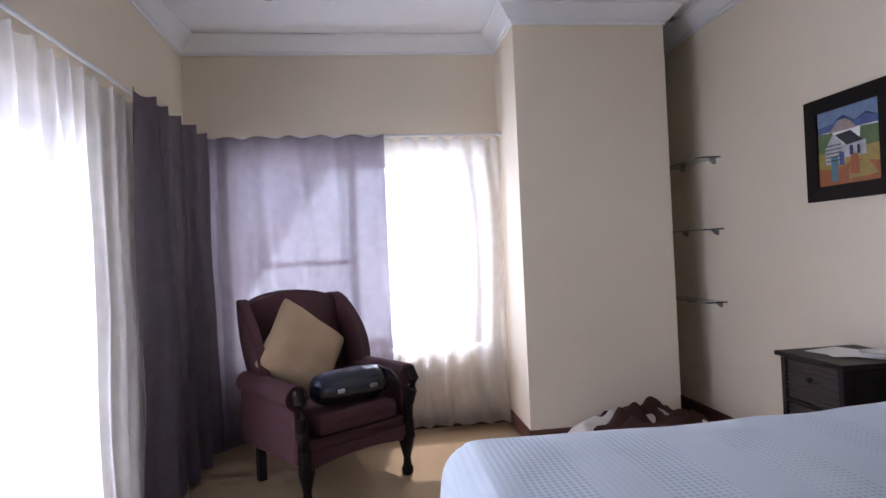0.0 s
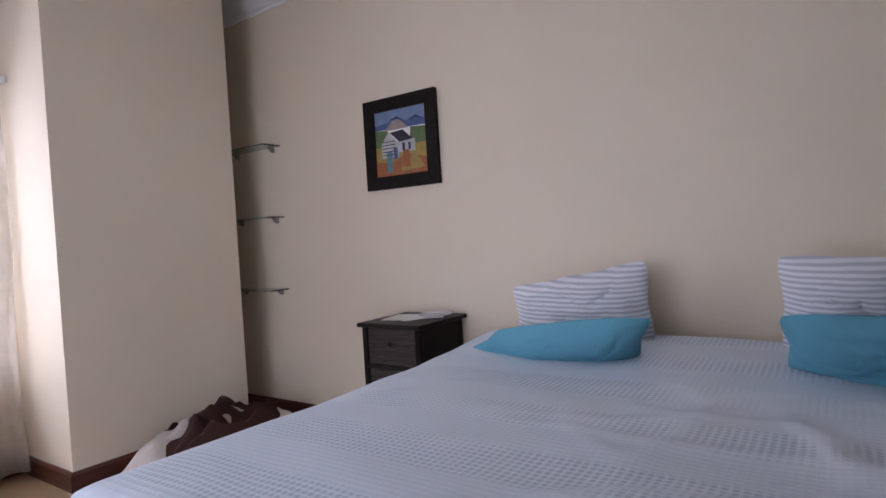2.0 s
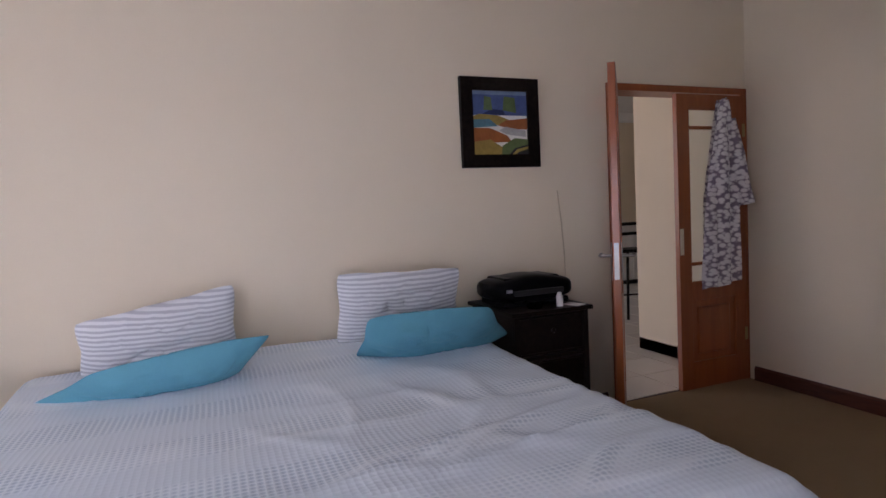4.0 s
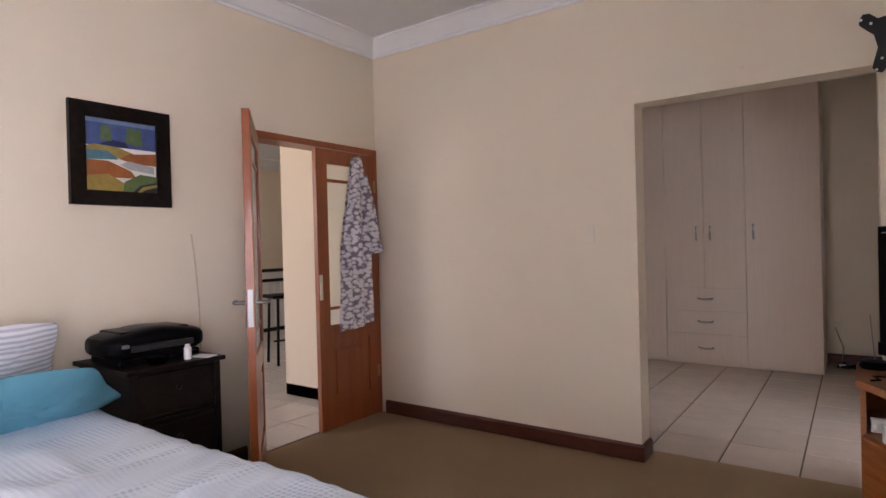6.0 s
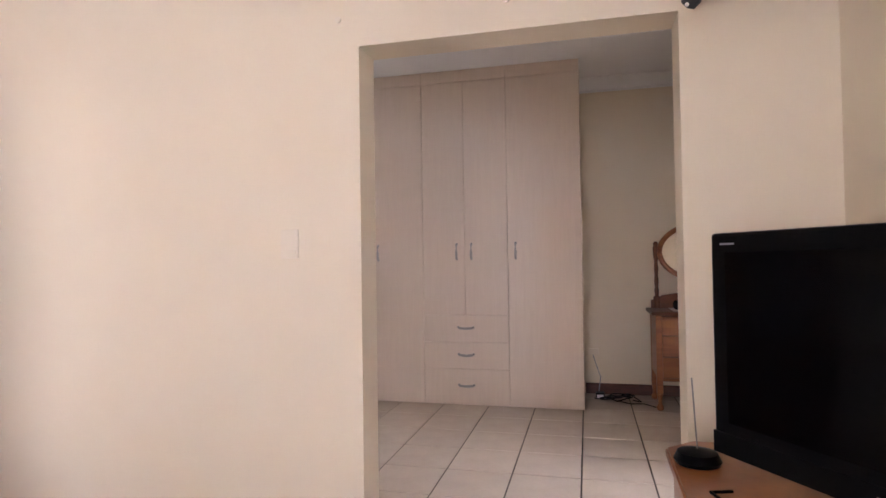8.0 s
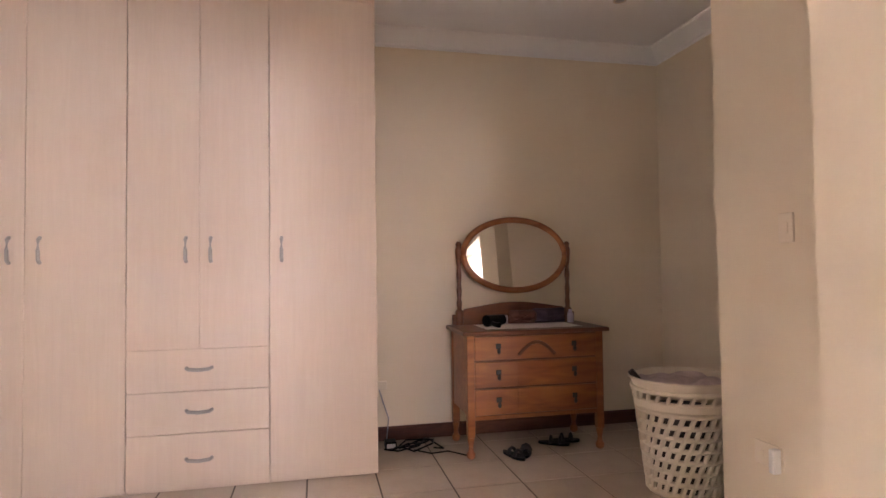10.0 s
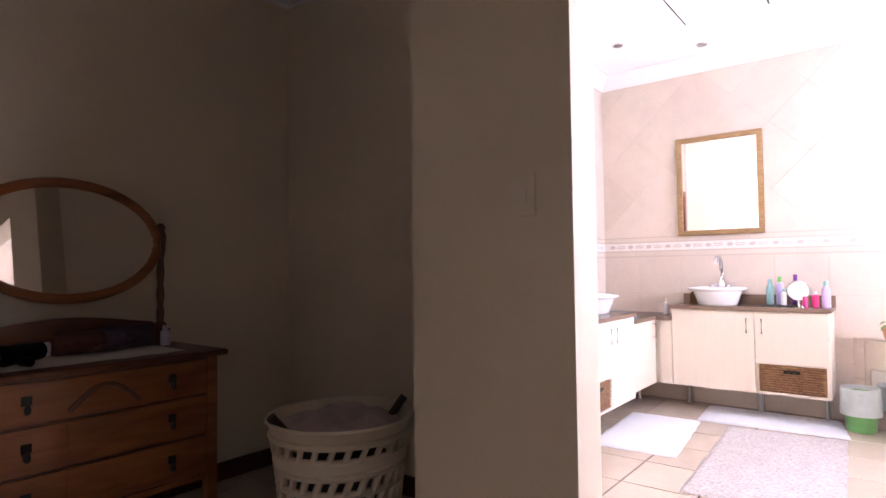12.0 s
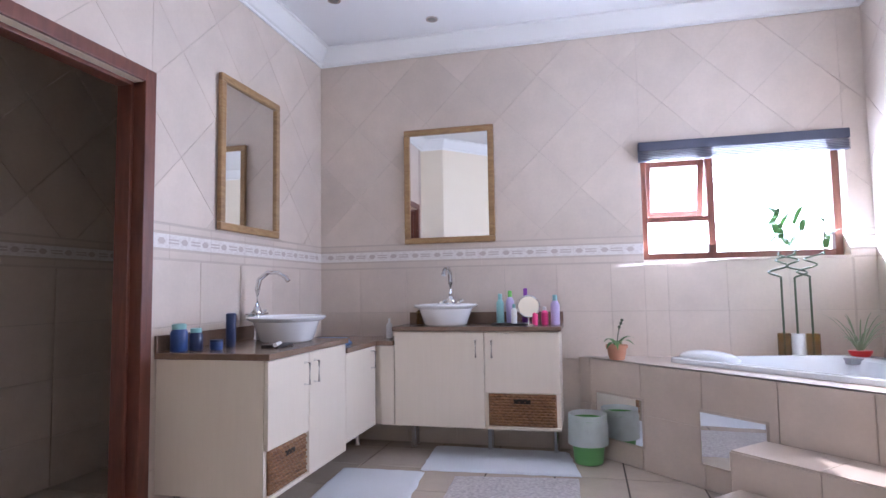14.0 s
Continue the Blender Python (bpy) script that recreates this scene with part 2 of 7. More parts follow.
M_CREAMFUR = material("cream_fleece", (0.66, 0.60, 0.54), 0.95, grain=0.2, grain_size=200, stain=0.15, stain_size=9, bump=0.7)
M_RUGWHITE = material("white_towelling_mat", (0.74, 0.76, 0.80), 0.95, grain=0.12, grain_size=260, bump=0.6)
M_RUGGREY = material("mottled_grey_rag_rug", (0.47, 0.43, 0.42), 0.95, grain=0.55, grain_size=55, stain=0.12, stain_size=8, bump=0.8)
M_BASKET = material("ivory_plastic", (0.70, 0.62, 0.49), 0.45, stain=0.06)
M_CLOTHES = material("mixed_laundry", (0.55, 0.45, 0.44), 0.9, stain=0.4, stain_size=14, grain=0.1)
M_TERRA = material("terracotta", (0.52, 0.24, 0.15), 0.8, stain=0.12)
M_LEAF = material("green_leaf", (0.10, 0.22, 0.06), 0.45, stain=0.25, stain_size=14)
M_PALELEAF = material("pale_grey_green_leaf", (0.28, 0.36, 0.22), 0.6, stain=0.2, stain_size=14)
M_STEM = material("dark_green_stem", (0.05, 0.07, 0.03), 0.5)
M_RED = material("red_glazed_pot", (0.55, 0.02, 0.02), 0.3)
M_SLATE = material("grey_slate_tray", (0.28, 0.28, 0.30), 0.6, stain=0.15)
M_AMBER = glass("amber_glass", (0.6, 0.46, 0.2))
M_GREENBIN = material("green_plastic_bin", (0.14, 0.40, 0.13), 0.4, stain=0.1)
M_BAG = curtain_cloth("clear_bin_liner", (0.78, 0.82, 0.84), 0.12, 0.3)
M_GRAVEL = material("garden_paving", (0.55, 0.52, 0.46), 0.9, stain=0.2, grain=0.3, grain_size=30)
M_HEDGE = material("hedge_leaves", (0.07, 0.13, 0.03), 0.7, stain=0.5, stain_size=3, grain=0.5, grain_size=20)
M_PAPER = material("white_paper", (0.80, 0.79, 0.76), 0.8, stain=0.05)


M_PLATE = material("cream_plastic", (0.79, 0.70, 0.57), 0.45, stain=0.05)


def plain(name, colour, rough=0.5, **k):
    return material(name, colour, rough, stain=0.06, **k)


# ---- mesh helpers ----


def box(bm, lo, hi, bevel=0.0, turn=None):
    c = [(a + b) / 2 for a, b in zip(lo, hi)]
    m = Matrix.LocRotScale(c, None, [max(abs(b - a), 1e-5) for a, b in zip(lo, hi)])
    made = bmesh.ops.create_cube(bm, size=1, matrix=turn @ m if turn else m)["verts"]
    if bevel:
        edges = list({e for v in made for e in v.link_edges})
        bmesh.ops.bevel(bm, geom=edges, offset=bevel, segments=2, affect="EDGES", profile=0.5)


def tube(bm, pts, r, seg=10, r_end=None, closed=False):
    """A round tube along the points."""
    pts = [Vector(p) for p in pts]
    rings, n = [], len(pts)
    for i, p in enumerate(pts):
        a, b = pts[max(i - 1, 0)], pts[min(i + 1, n - 1)]
        if closed:
            a, b = pts[i - 1], pts[(i + 1) % n]
        q = (b - a).to_track_quat("Z", "Y").to_matrix()
        rr = r if r_end is None else r + (r_end - r) * i / (n - 1)
        rings.append([bm.verts.new(p + q @ Vector((rr * math.cos(2 * math.pi * k / seg), rr * math.sin(2 * math.pi * k / seg), 0))) for k in range(seg)])
    for i in range(n if closed else n - 1):
        u, v = rings[i], rings[(i + 1) % n]
        for k in range(seg):
            bm.faces.new((u[k], u[(k + 1) % seg], v[(k + 1) % seg], v[k]))
    if not closed:
        bm.faces.new(rings[0][::-1]), bm.faces.new(rings[-1])


def lathe(bm, profile, seg=24, at=(0, 0, 0), sx=1.0, sy=1.0, caps=True):
    """Rings of (radius, height) about a vertical axis."""
    rings = []
    for r, z in profile:
        rings.append([bm.verts.new((at[0] + sx * r * math.cos(2 * math.pi * k / seg), at[1] + sy * r * math.sin(2 * math.pi * k / seg), at[2] + z)) for k in range(seg)])
    for u, v in zip(rings, rings[1:]):
        for k in range(seg):
            bm.faces.new((u[k], u[(k + 1) % seg], v[(k + 1) % seg], v[k]))
    if caps:
        bm.faces.new(rings[0][::-1]), bm.faces.new(rings[-1])


def grid(bm, nu, nv, place):
    """A sheet: place(u, v) with u and v from 0 to 1."""
    vs = [[bm.verts.new(place(i / nu, j / nv)) for j in range(nv + 1)] for i in range(nu + 1)]
    for i in range(nu):
        for j in range(nv):
            bm.faces.new((vs[i][j], vs[i + 1][j], vs[i + 1][j + 1], vs[i][j + 1]))
    return vs


def prism(bm, pts, z0, z1):
    """A flat outline raised from z0 to z1."""
    a = [bm.verts.new((x, y, z0)) for x, y in pts]
    b = [bm.verts.new((x, y, z1)) for x, y in pts]
    bm.faces.new(a[::-1]), bm.faces.new(b)
    for i in range(len(pts)):
        j = (i + 1) % len(pts)
        bm.faces.new((a[i], a[j], b[j], b[i]))


def mesh_of(name, bm, mat, smooth=False):
    bmesh.ops.recalc_face_normals(bm, faces=bm.faces)
    me = bpy.data.meshes.new(name)
    bm.to_mesh(me)
    bm.free()
    me.materials.append(mat)
    if smooth:
        me.polygons.foreach_set("use_smooth", [True] * len(me.polygons))
        me.set_sharp_from_angle(angle=radians(38))
    return me


def part(name, bm, mat, parent, label="", smooth=False):
    ob = new(name, mesh_of(name, bm, mat, smooth))
    ob.parent = parent
    if label:
        tagged(ob, label)
    return ob


def thing(name, at, label, category, group="", turn=0.0):
    ob = new(name)
    ob.matrix_basis = pose(*at, 0, 0, turn)
    ob.empty_display_size = 0.1
    return tagged(ob, label, category, group)


def solid(name, bm, mat, label, category, group="", smooth=False, at=None, turn=0.0, kind=""):
    ob = new(name, mesh_of(name, bm, mat, smooth))
    if at:
        ob.matrix_basis = pose(*at, 0, 0, turn)
    return tagged(ob, label, category, group, kind)


def boxes(*rows):
    """A bmesh of boxes: rows of (lo, hi, bevel)."""
    bm = bmesh.new()
    for lo, hi, *bevel in rows:
        box(bm, lo, hi, *bevel)
    return bm


def pillow(bm, w, h, t, puff=2.4, wobble=0.012, seed=0.0, n=28):
    """A soft cushion in the xz plane, centred on its base line, thick along y."""
    rows = {}
    for side in (1, -1):
        def place(u, v):
            a, b = 2 * u - 1, 2 * v - 1
            edge = max(0.0, (1 - abs(a) ** puff) * (1 - abs(b) ** puff)) ** 0.5
            pinch = 1 - 0.06 * (1 - abs(b)) * abs(a) ** 4
            pinch2 = 1 - 0.07 * (1 - abs(a)) * abs(b) ** 4
            k = noise.noise((a * 2 + seed, b * 2, seed)) * wobble * edge + noise.noise((a * 6 + seed, b * 5, seed + 3)) * wobble * 0.35 * edge
            pinch *= 1 - 0.05 * abs(b) ** 8
            pinch2 *= 1 - 0.05 * abs(a) ** 8
            return Vector((a * w / 2 * pinch, side * (edge * t / 2 + k), h / 2 + b * h / 2 * pinch2))
        rows[side] = grid(bm, n, n, place)
    bmesh.ops.remove_doubles(bm, verts=bm.verts, dist=0.002)


# ---- plan ----
EAST, WEST, SOUTH, NORTH = 2.25, -1.45, -2.5, 4.2
PIER_W, PIER_E, PIER_S = 0.86, 1.93, 3.62
CEIL, COVE = 2.94, 0.12
CEIL_2 = 3.03
BACK, NOOK = -6.2, -3.02
BATH_E, BATH_W, BATH_S, BATH_N = -2.26, -6.11, -5.35, -1.53
THICK = 0.16


def wall(name, lo, hi, mat, openings=(), label="", along=None):
    """A wall from lo to hi (x, y) pairs, with openings (from, to, sill, head) along its long side. Height is the third number of hi."""
    (x0, y0), (x1, y1, top) = lo, hi
    if along is None:
        along = "x" if x1 - x0 > y1 - y0 else "y"
    a0, a1 = (x0, x1) if along == "x" else (y0, y1)
    bm = bmesh.new()

    def piece(a, b, z0, z1):
        if b - a > 1e-4 and z1 - z0 > 1e-4:
            if along == "x":
                box(bm, (a, y0, z0), (b, y1, z1))
            else:
                box(bm, (x0, a, z0), (x1, b, z1))
    at = a0
    for a, b, z0, z1 in sorted(openings):
        piece(at, a, 0, top), piece(a, b, 0, z0), piece(a, b, z1, top)
        at = b
    piece(at, a1, 0, top)
    bmesh.ops.remove_doubles(bm, verts=bm.verts, dist=1e-4)
    return solid(name, bm, mat, label or "plain plastered wall", "wall", kind="structure")


def run(name, pts, profile, mat, label, category, closed=False):
    """A moulding along a line of (x, y) points; profile holds (inward, z). The room lies to the left of the line."""
    bm = bmesh.new()
    n = len(pts)
    P = [Vector(p) for p in pts]
    rings = []
    for i, p in enumerate(P):
        ds = []
        if closed or i > 0:
            ds.append((p - P[i - 1]).normalized())
        if closed or i < n - 1:
            ds.append((P[(i + 1) % n] - p).normalized())
        ns = [Vector((-d.y, d.x)) for d in ds]
        m = sum(ns, Vector((0, 0))).normalized()
        m = m / max(0.3, m.dot(ns[0]))
        rings.append([bm.verts.new((p.x + m.x * o, p.y + m.y * o, z)) for o, z in profile])
    k = len(profile)
    for i in range(n if closed else n - 1):
        u, v = rings[i], rings[(i + 1) % n]
        for j in range(k):
            bm.faces.new((u[j], u[(j + 1) % k], v[(j + 1) % k], v[j]))
    if not closed:
        bm.faces.new(rings[0]), bm.faces.new(rings[-1][::-1])
    return solid(name, bm, mat, label, category, kind="structure")


def cove_profile(top, size=COVE):
    s = size
    return [(0, top - s), (0.012, top - s), (0.012, top - 0.86 * s), (0.03, top - 0.8 * s), (0.42 * s + 0.02, top - 0.42 * s), (0.8 * s, top - 0.16 * s), (0.86 * s, top - 0.1 * s), (s, top - 0.1 * s), (s, top), (0, top)]


SKIRT = [(0, 0), (0.018, 0), (0.018, 0.085), (0.008, 0.1), (0, 0.1)]

# ---- ground and sky outside ----
bm = bmesh.new()
grid(bm, 2, 2, lambda u, v: Vector(((u - 0.5) * 400, (v - 0.5) * 400, -0.16)))
solid("ground", bm, M_GRAVEL, "pale sunlit paving around the house", "ground", kind="structure")

# ---- shell ----
solid("floor_bedroom", boxes(((WEST - 0.02, SOUTH, -0.12), (EAST + 0.02, NORTH + 0.02, 0)), ((-0.972, SOUTH - 0.216, -0.12), (0.185, SOUTH, 0))), M_CARPET, "tan short-pile bedroom carpet", "floor", kind="structure")
solid("floor_bath_bed", boxes(((BATH_W - 0.05, -6.9, -0.12), (EAST + 0.05, SOUTH - 0.002, -0.008))), M_GROUT, "grout bed under pale floor tiles", "floor", kind="structure")
solid("floor_hall", boxes(((EAST + 0.03, -6.5, -0.12), (9.0, 3.2, -0.008))), M_GROUT, "grout bed under white hall tiles", "floor", kind="structure")

DOOR_A, DOOR_B = -2.47, -1.29
wall("wall_east", (EAST, SOUTH - THICK), (EAST + 0.16, NORTH + 0.25, 3.1), M_WALL, [(DOOR_A, DOOR_B, 0, 2.09)], "cream painted bedroom wall behind the bed")
wall("wall_north", (WEST - 0.25, NORTH), (EAST, NORTH + 0.25, 3.1), M_WALL, [(-1.15, 0.70, 0.60, 2.05)], "cream painted bedroom wall with curtained window")
wall("wall_pier", (PIER_W, PIER_S), (PIER_E, NORTH, 3.0), M_WALL, label="cream painted projecting pier")
wall("wall_west", (WEST - 0.25, SOUTH - THICK), (WEST, NORTH, 3.1), M_WALL, [(0.6, 2.72, 0, 2.05)], "cream painted bedroom wall with patio door")
wall("wall_south", (WEST, SOUTH - THICK), (EAST, SOUTH, 3.1), M_WALL, [(-0.972, 0.185, 0, 2.13)], "cream painted wall with open passage")
wall("wall_dressing_east", (EAST, -6.4), (EAST + 0.16, SOUTH - THICK, 3.1), M_WALL)
wall("wall_dressing_back", (NOOK - 0.14, BACK - 0.16), (EAST, BACK, 3.1), M_WALL, label="cream painted wall behind the dressing table")
wall("wall_nook", (NOOK - 0.14, BACK), (NOOK, -5.05, 3.1), M_WALL)
bm = bmesh.new()
prism(bm, [(BATH_E, -4.2), (NOOK - 0.14, -5.05), (NOOK, -5.05), (BATH_E, -4.34)], 0, 3.1)
solid("wall_nook_slant", bm, M_WALL, "plain slanting wall behind the nook", "wall", kind="structure")
wall("wall_bath_door", (BATH_E, -4.34), (BATH_E + 0.15, SOUTH - THICK, 3.1), M_WALL, [(-3.775, -2.85, 0, 2.18)], "cream painted wall with open bathroom doorway")
wall("wall_dressing_north", (BATH_E + 0.15, SOUTH - THICK), (WEST, SOUTH - 0.004, 3.1), M_WALL)
wall("wall_bath_north", (BATH_W - 0.25, BATH_N), (WEST - 0.25, BATH_N + 0.25, 3.2), M_WALL, [(-5.55, -4.35, 1.32, 2.06)], "outer bathroom wall")
wall("wall_bath_west", (BATH_W - 0.25, -7.0), (BATH_W, BATH_N, 3.2), M_WALL, [(-2.93, -1.68, 1.30, 2.06)], "outer bathroom wall with window")
wall("wall_bath_south", (BATH_W, BATH_S - 0.14), (NOOK - 0.14, BATH_S, 3.2), M_WALL, [(-4.206, -3.324, 0, 2.134)], "bathroom wall with open doorway")
wall("wall_toilet_back", (BATH_W, -6.56), (NOOK - 0.14, -6.42, 3.1), M_WALL)
wall("wall_toilet_east", (NOOK - 0.14, -6.56), (NOOK, BACK - 0.16, 3.1), M_WALL)
wall("wall_bath_east", (BATH_E, SOUTH - 0.004), (BATH_E + 0.15, BATH_N, 3.2), M_WALL)


def ceiling(name, a, b, z, label):
    return solid(name, boxes(((a[0], a[1], z), (b[0], b[1], z + 0.12))), M_CEIL, label, "ceiling", kind="structure")


ceiling("ceiling_bedroom", (WEST - 0.2, SOUTH - 0.15), (EAST + 0.1, NORTH + 0.2), CEIL, "smooth white bedroom ceiling")
ceiling("ceiling_dressing", (NOOK - 0.1, -6.3), (EAST + 0.1, SOUTH - THICK - 0.002), CEIL_2, "smooth white dressing room ceiling")
ceiling("ceiling_bath", (BATH_W - 0.1, -6.85), (NOOK - 0.102, BATH_N + 0.1), CEIL_2, "smooth white bathroom ceiling")
ceiling("ceiling_bath_lobby", (NOOK - 0.1, SOUTH - THICK), (BATH_E + 0.13, BATH_N + 0.1), CEIL_2 + 0.004, "smooth white bathroom ceiling")
run("coving_bedroom", [(WEST, SOUTH), (EAST, SOUTH), (EAST, NORTH), (PIER_E, NORTH), (PIER_E, PIER_S), (PIER_W, PIER_S), (PIER_W, NORTH), (WEST, NORTH)], cove_profile(CEIL), M_COVE, "white moulded plaster coving", "coving", True)
run("coving_dressing", [(NOOK, BACK), (EAST, BACK), (EAST, SOUTH - THICK), (BATH_E + 0.15, SOUTH - THICK), (BATH_E + 0.15, -4.34), (BATH_E, -4.34), (NOOK, -5.05)], cove_profile(CEIL_2), M_COVE, "white moulded plaster coving", "coving", True)
run("coving_bath", [(BATH_W + 0.012, BATH_S + 0.012), (NOOK - 0.14, BATH_S + 0.012), (NOOK - 0.14, -5.05), (BATH_E, -4.2), (BATH_E, BATH_N - 0.012), (BATH_W + 0.012, BATH_N - 0.012)], cove_profile(CEIL_2), M_COVE, "white moulded plaster coving", "coving", True)
run("baseboard_bedroom_south", [(0.185 - 0.0, SOUTH - THICK), (0.185, SOUTH), (EAST - 0.06, SOUTH)], SKIRT, M_SKIRT, "dark stained timber skirting", "skirting")
run("baseboard_bedroom_east", [(EAST, DOOR_B + 0.06), (EAST, NORTH), (PIER_E, NORTH), (PIER_E, PIER_S), (PIER_W, PIER_S), (PIER_W, NORTH), (WEST, NORTH), (WEST, 2.78)], SKIRT, M_SKIRT, "dark stained timber skirting", "skirting")
run("baseboard_bedroom_west", [(WEST, 0.54), (WEST, SOUTH), (-0.972, SOUTH), (-0.972, SOUTH - THICK)], SKIRT, M_SKIRT, "dark stained timber skirting", "skirting")
run("baseboard_dressing", [(BATH_E + 0.15, -3.775), (BATH_E + 0.15, -4.34), (BATH_E, -4.34), (NOOK, -5.05), (NOOK, BACK), (-0.62, BACK)], SKIRT, M_SKIRT, "dark stained timber skirting", "skirting")

# ---- bedroom: windows, doors and curtains ----


def bar_frame(bm, axis, at, a0, a1, z0, z1, w, d):
    """A rectangular frame in the plane axis = at."""
    for lo, hi in (((a0, z0), (a0 + w, z1)), ((a1 - w, z0), (a1, z1)), ((a0 + w, z0), (a1 - w, z0 + w)), ((a0 + w, z1 - w), (a1 - w, z1))):
        if axis == "y":
            box(bm, (lo[0], at - d / 2, lo[1]), (hi[0], at + d / 2, hi[1]), 0.003)
        else:
            box(bm, (at - d / 2, lo[0], lo[1]), (at + d / 2, hi[0], hi[1]), 0.003)


def pane(parent, axis, at, a0, a1, z0, z1, mat=None):
    if axis == "y":
        ob = part("pane", boxes(((a0, at - 0.002, z0), (a1, at + 0.002, z1))), mat or M_GLASS, parent)
    else:
        ob = part("pane", boxes(((at - 0.002, a0, z0), (at + 0.002, a1, z1))), mat or M_GLASS, parent)
    ob.visible_shadow = False
    return ob


def window_thing(name, label):
    ob = new(name)
    return tagged(ob, label, "window", kind="structure")


w = window_thing("window_1", "brown timber bedroom window behind sheer curtain")
bm = bmesh.new()
bar_frame(bm, "y", NORTH + 0.15, -1.15, 0.70, 0.60, 2.05, 0.055, 0.06)
box(bm, (-0.30, NORTH + 0.12, 0.655), (-0.24, NORTH + 0.18, 1.995), 0.003)
box(bm, (-1.095, NORTH + 0.12, 1.25), (-0.30, NORTH + 0.18, 1.30), 0.003)
part("window_frame", bm, M_FRAMEWOOD, w)
part("window_sill", boxes(((-1.16, NORTH - 0.03, 0.57), (0.71, NORTH + 0.12, 0.598), 0.004)), M_CEIL, w)
pane(w, "y", NORTH + 0.15, -1.095, -0.30, 0.655, 1.25), pane(w, "y", NORTH + 0.15, -1.095, -0.30, 1.30, 1.995), pane(w, "y", NORTH + 0.15, -0.24, 0.645, 0.655, 1.995)

w = window_thing("door_1", "brown timber glazed patio door standing partly open")
bm = bmesh.new()
bar_frame(bm, "x", WEST - 0.14, 0.6, 2.72, 0, 2.05, 0.07, 0.09)
part("door_frame", bm, M_FRAMEWOOD, w)
for a in (0.67, 1.70):
    bm = bmesh.new()
    bar_frame(bm, "x", WEST - 0.14, a, a + 0.95, 0.06, 1.98, 0.09, 0.045)
    leaf = part("door_leaf", bm, M_FRAMEWOOD, w)
    pane(leaf, "x", WEST - 0.14, a + 0.09, a + 0.86, 0.15, 1.89)


def curtain(name, a, b, z0, z1, folds, depth, mat, label, group, seed=0.0, gather=1.0):
    """A hanging curtain between two plan points, with folds that loosen downwards."""
    a, b = Vector(a), Vector(b)
    d = b - a
    side = Vector((-d.y, d.x)).normalized()
    bm = bmesh.new()
    nu = int(folds * 12)

    def place(u, v):
        k = u + 0.012 * math.sin(9 * v + 7 * u + seed) + 0.25 / folds * noise.noise((u * folds * 0.7, seed, 0.3))
        s = math.sin(2 * math.pi * folds * k) + 0.35 * math.sin(2 * math.pi * folds * 1.73 * k + seed)
        o = depth * s * (0.55 + 0.45 * v) + 0.01 * noise.noise((u * 9, v * 4, seed))
        p = a + d * u + side * o
        top = z1 + 0.012 * math.sin(2 * math.pi * folds * 1.0 * k + 1.2)
        return Vector((p.x, p.y, top + (z0 - top) * v + 0.012 * noise.noise((u * 6, seed, 1)) * (v > 0.95)))
    grid(bm, nu, 22, place)
    ob = solid(name, bm, mat, label, "curtain", group, True)
    return ob


curtain("sheer_curtain", (-1.30, 4.12), (0.84, 4.12), 0.03, 2.17, 15, 0.028, M_SHEER, "white sheer curtain hanging to the floor at the window", "window curtains", 1.0)
curtain("drape_curtain", (-1.34, 4.02), (-0.02, 4.03), 0.03, 2.18, 6, 0.045, M_GREY, "grey-mauve drawn drape at the window", "window curtains", 4.0)
curtain("sheer_curtain", (-1.35, 3.05), (-1.35, 1.50), 0.03, 2.17, 12, 0.03, M_SHEER, "white sheer curtain glowing at the patio door", "patio door curtains", 2.0)
curtain("drape_curtain", (-1.26, 3.98), (-1.27, 2.88), 0.02, 2.20, 5, 0.055, M_GREY, "grey-mauve drape gathered beside the patio door", "patio door curtains", 7.0)


def rail(name, a, b, label):
    t = thing(name, a, label, "curtain rail")
    d = Vector(b) - Vector(a)
    bm = bmesh.new()
    tube(bm, [(0, 0, 0), d], 0.011, 10)
    part("rod", bm, M_WHITE, t, smooth=True)
    for e in (0.0, 1.0):
        bm = bmesh.new()
        lathe(bm, [(0.001, -0.02), (0.016, -0.014), (0.02, 0), (0.016, 0.014), (0.001, 0.02)], 12, d * e)
        part("finial", bm, M_WHITE, t, smooth=True)
    return t


rail("curtain_rail", (-1.36, 4.085, 2.185), (0.845, 4.085, 2.185), "thin white curtain rail over the window")
rail("curtain_rail", (-1.33, 1.2, 2.205), (-1.33, 4.0, 2.205), "thin white curtain rail over the patio door")

# double door to the hall
d = window_thing("door_2", "orange hardwood door frame to the hall")
d["category"] = "door frame"
bm = boxes(((EAST - 0.012, DOOR_B - 0.045, 0), (EAST + 0.165, DOOR_B, 2.09), 0.004), ((EAST - 0.012, DOOR_A, 0), (EAST + 0.165, DOOR_A + 0.03, 2.09), 0.004),
           ((EAST - 0.012, DOOR_A + 0.03, 2.045), (EAST + 0.165, DOOR_B - 0.045, 2.09), 0.004))
part("door_frame", bm, M_DOOR, d)
# side moulding up to the room corner
part("architrave", boxes(((EAST - 0.014, SOUTH + 0.002, 0), (EAST - 0.001, DOOR_A - 0.001, 2.09), 0.003)), M_DOOR, d)


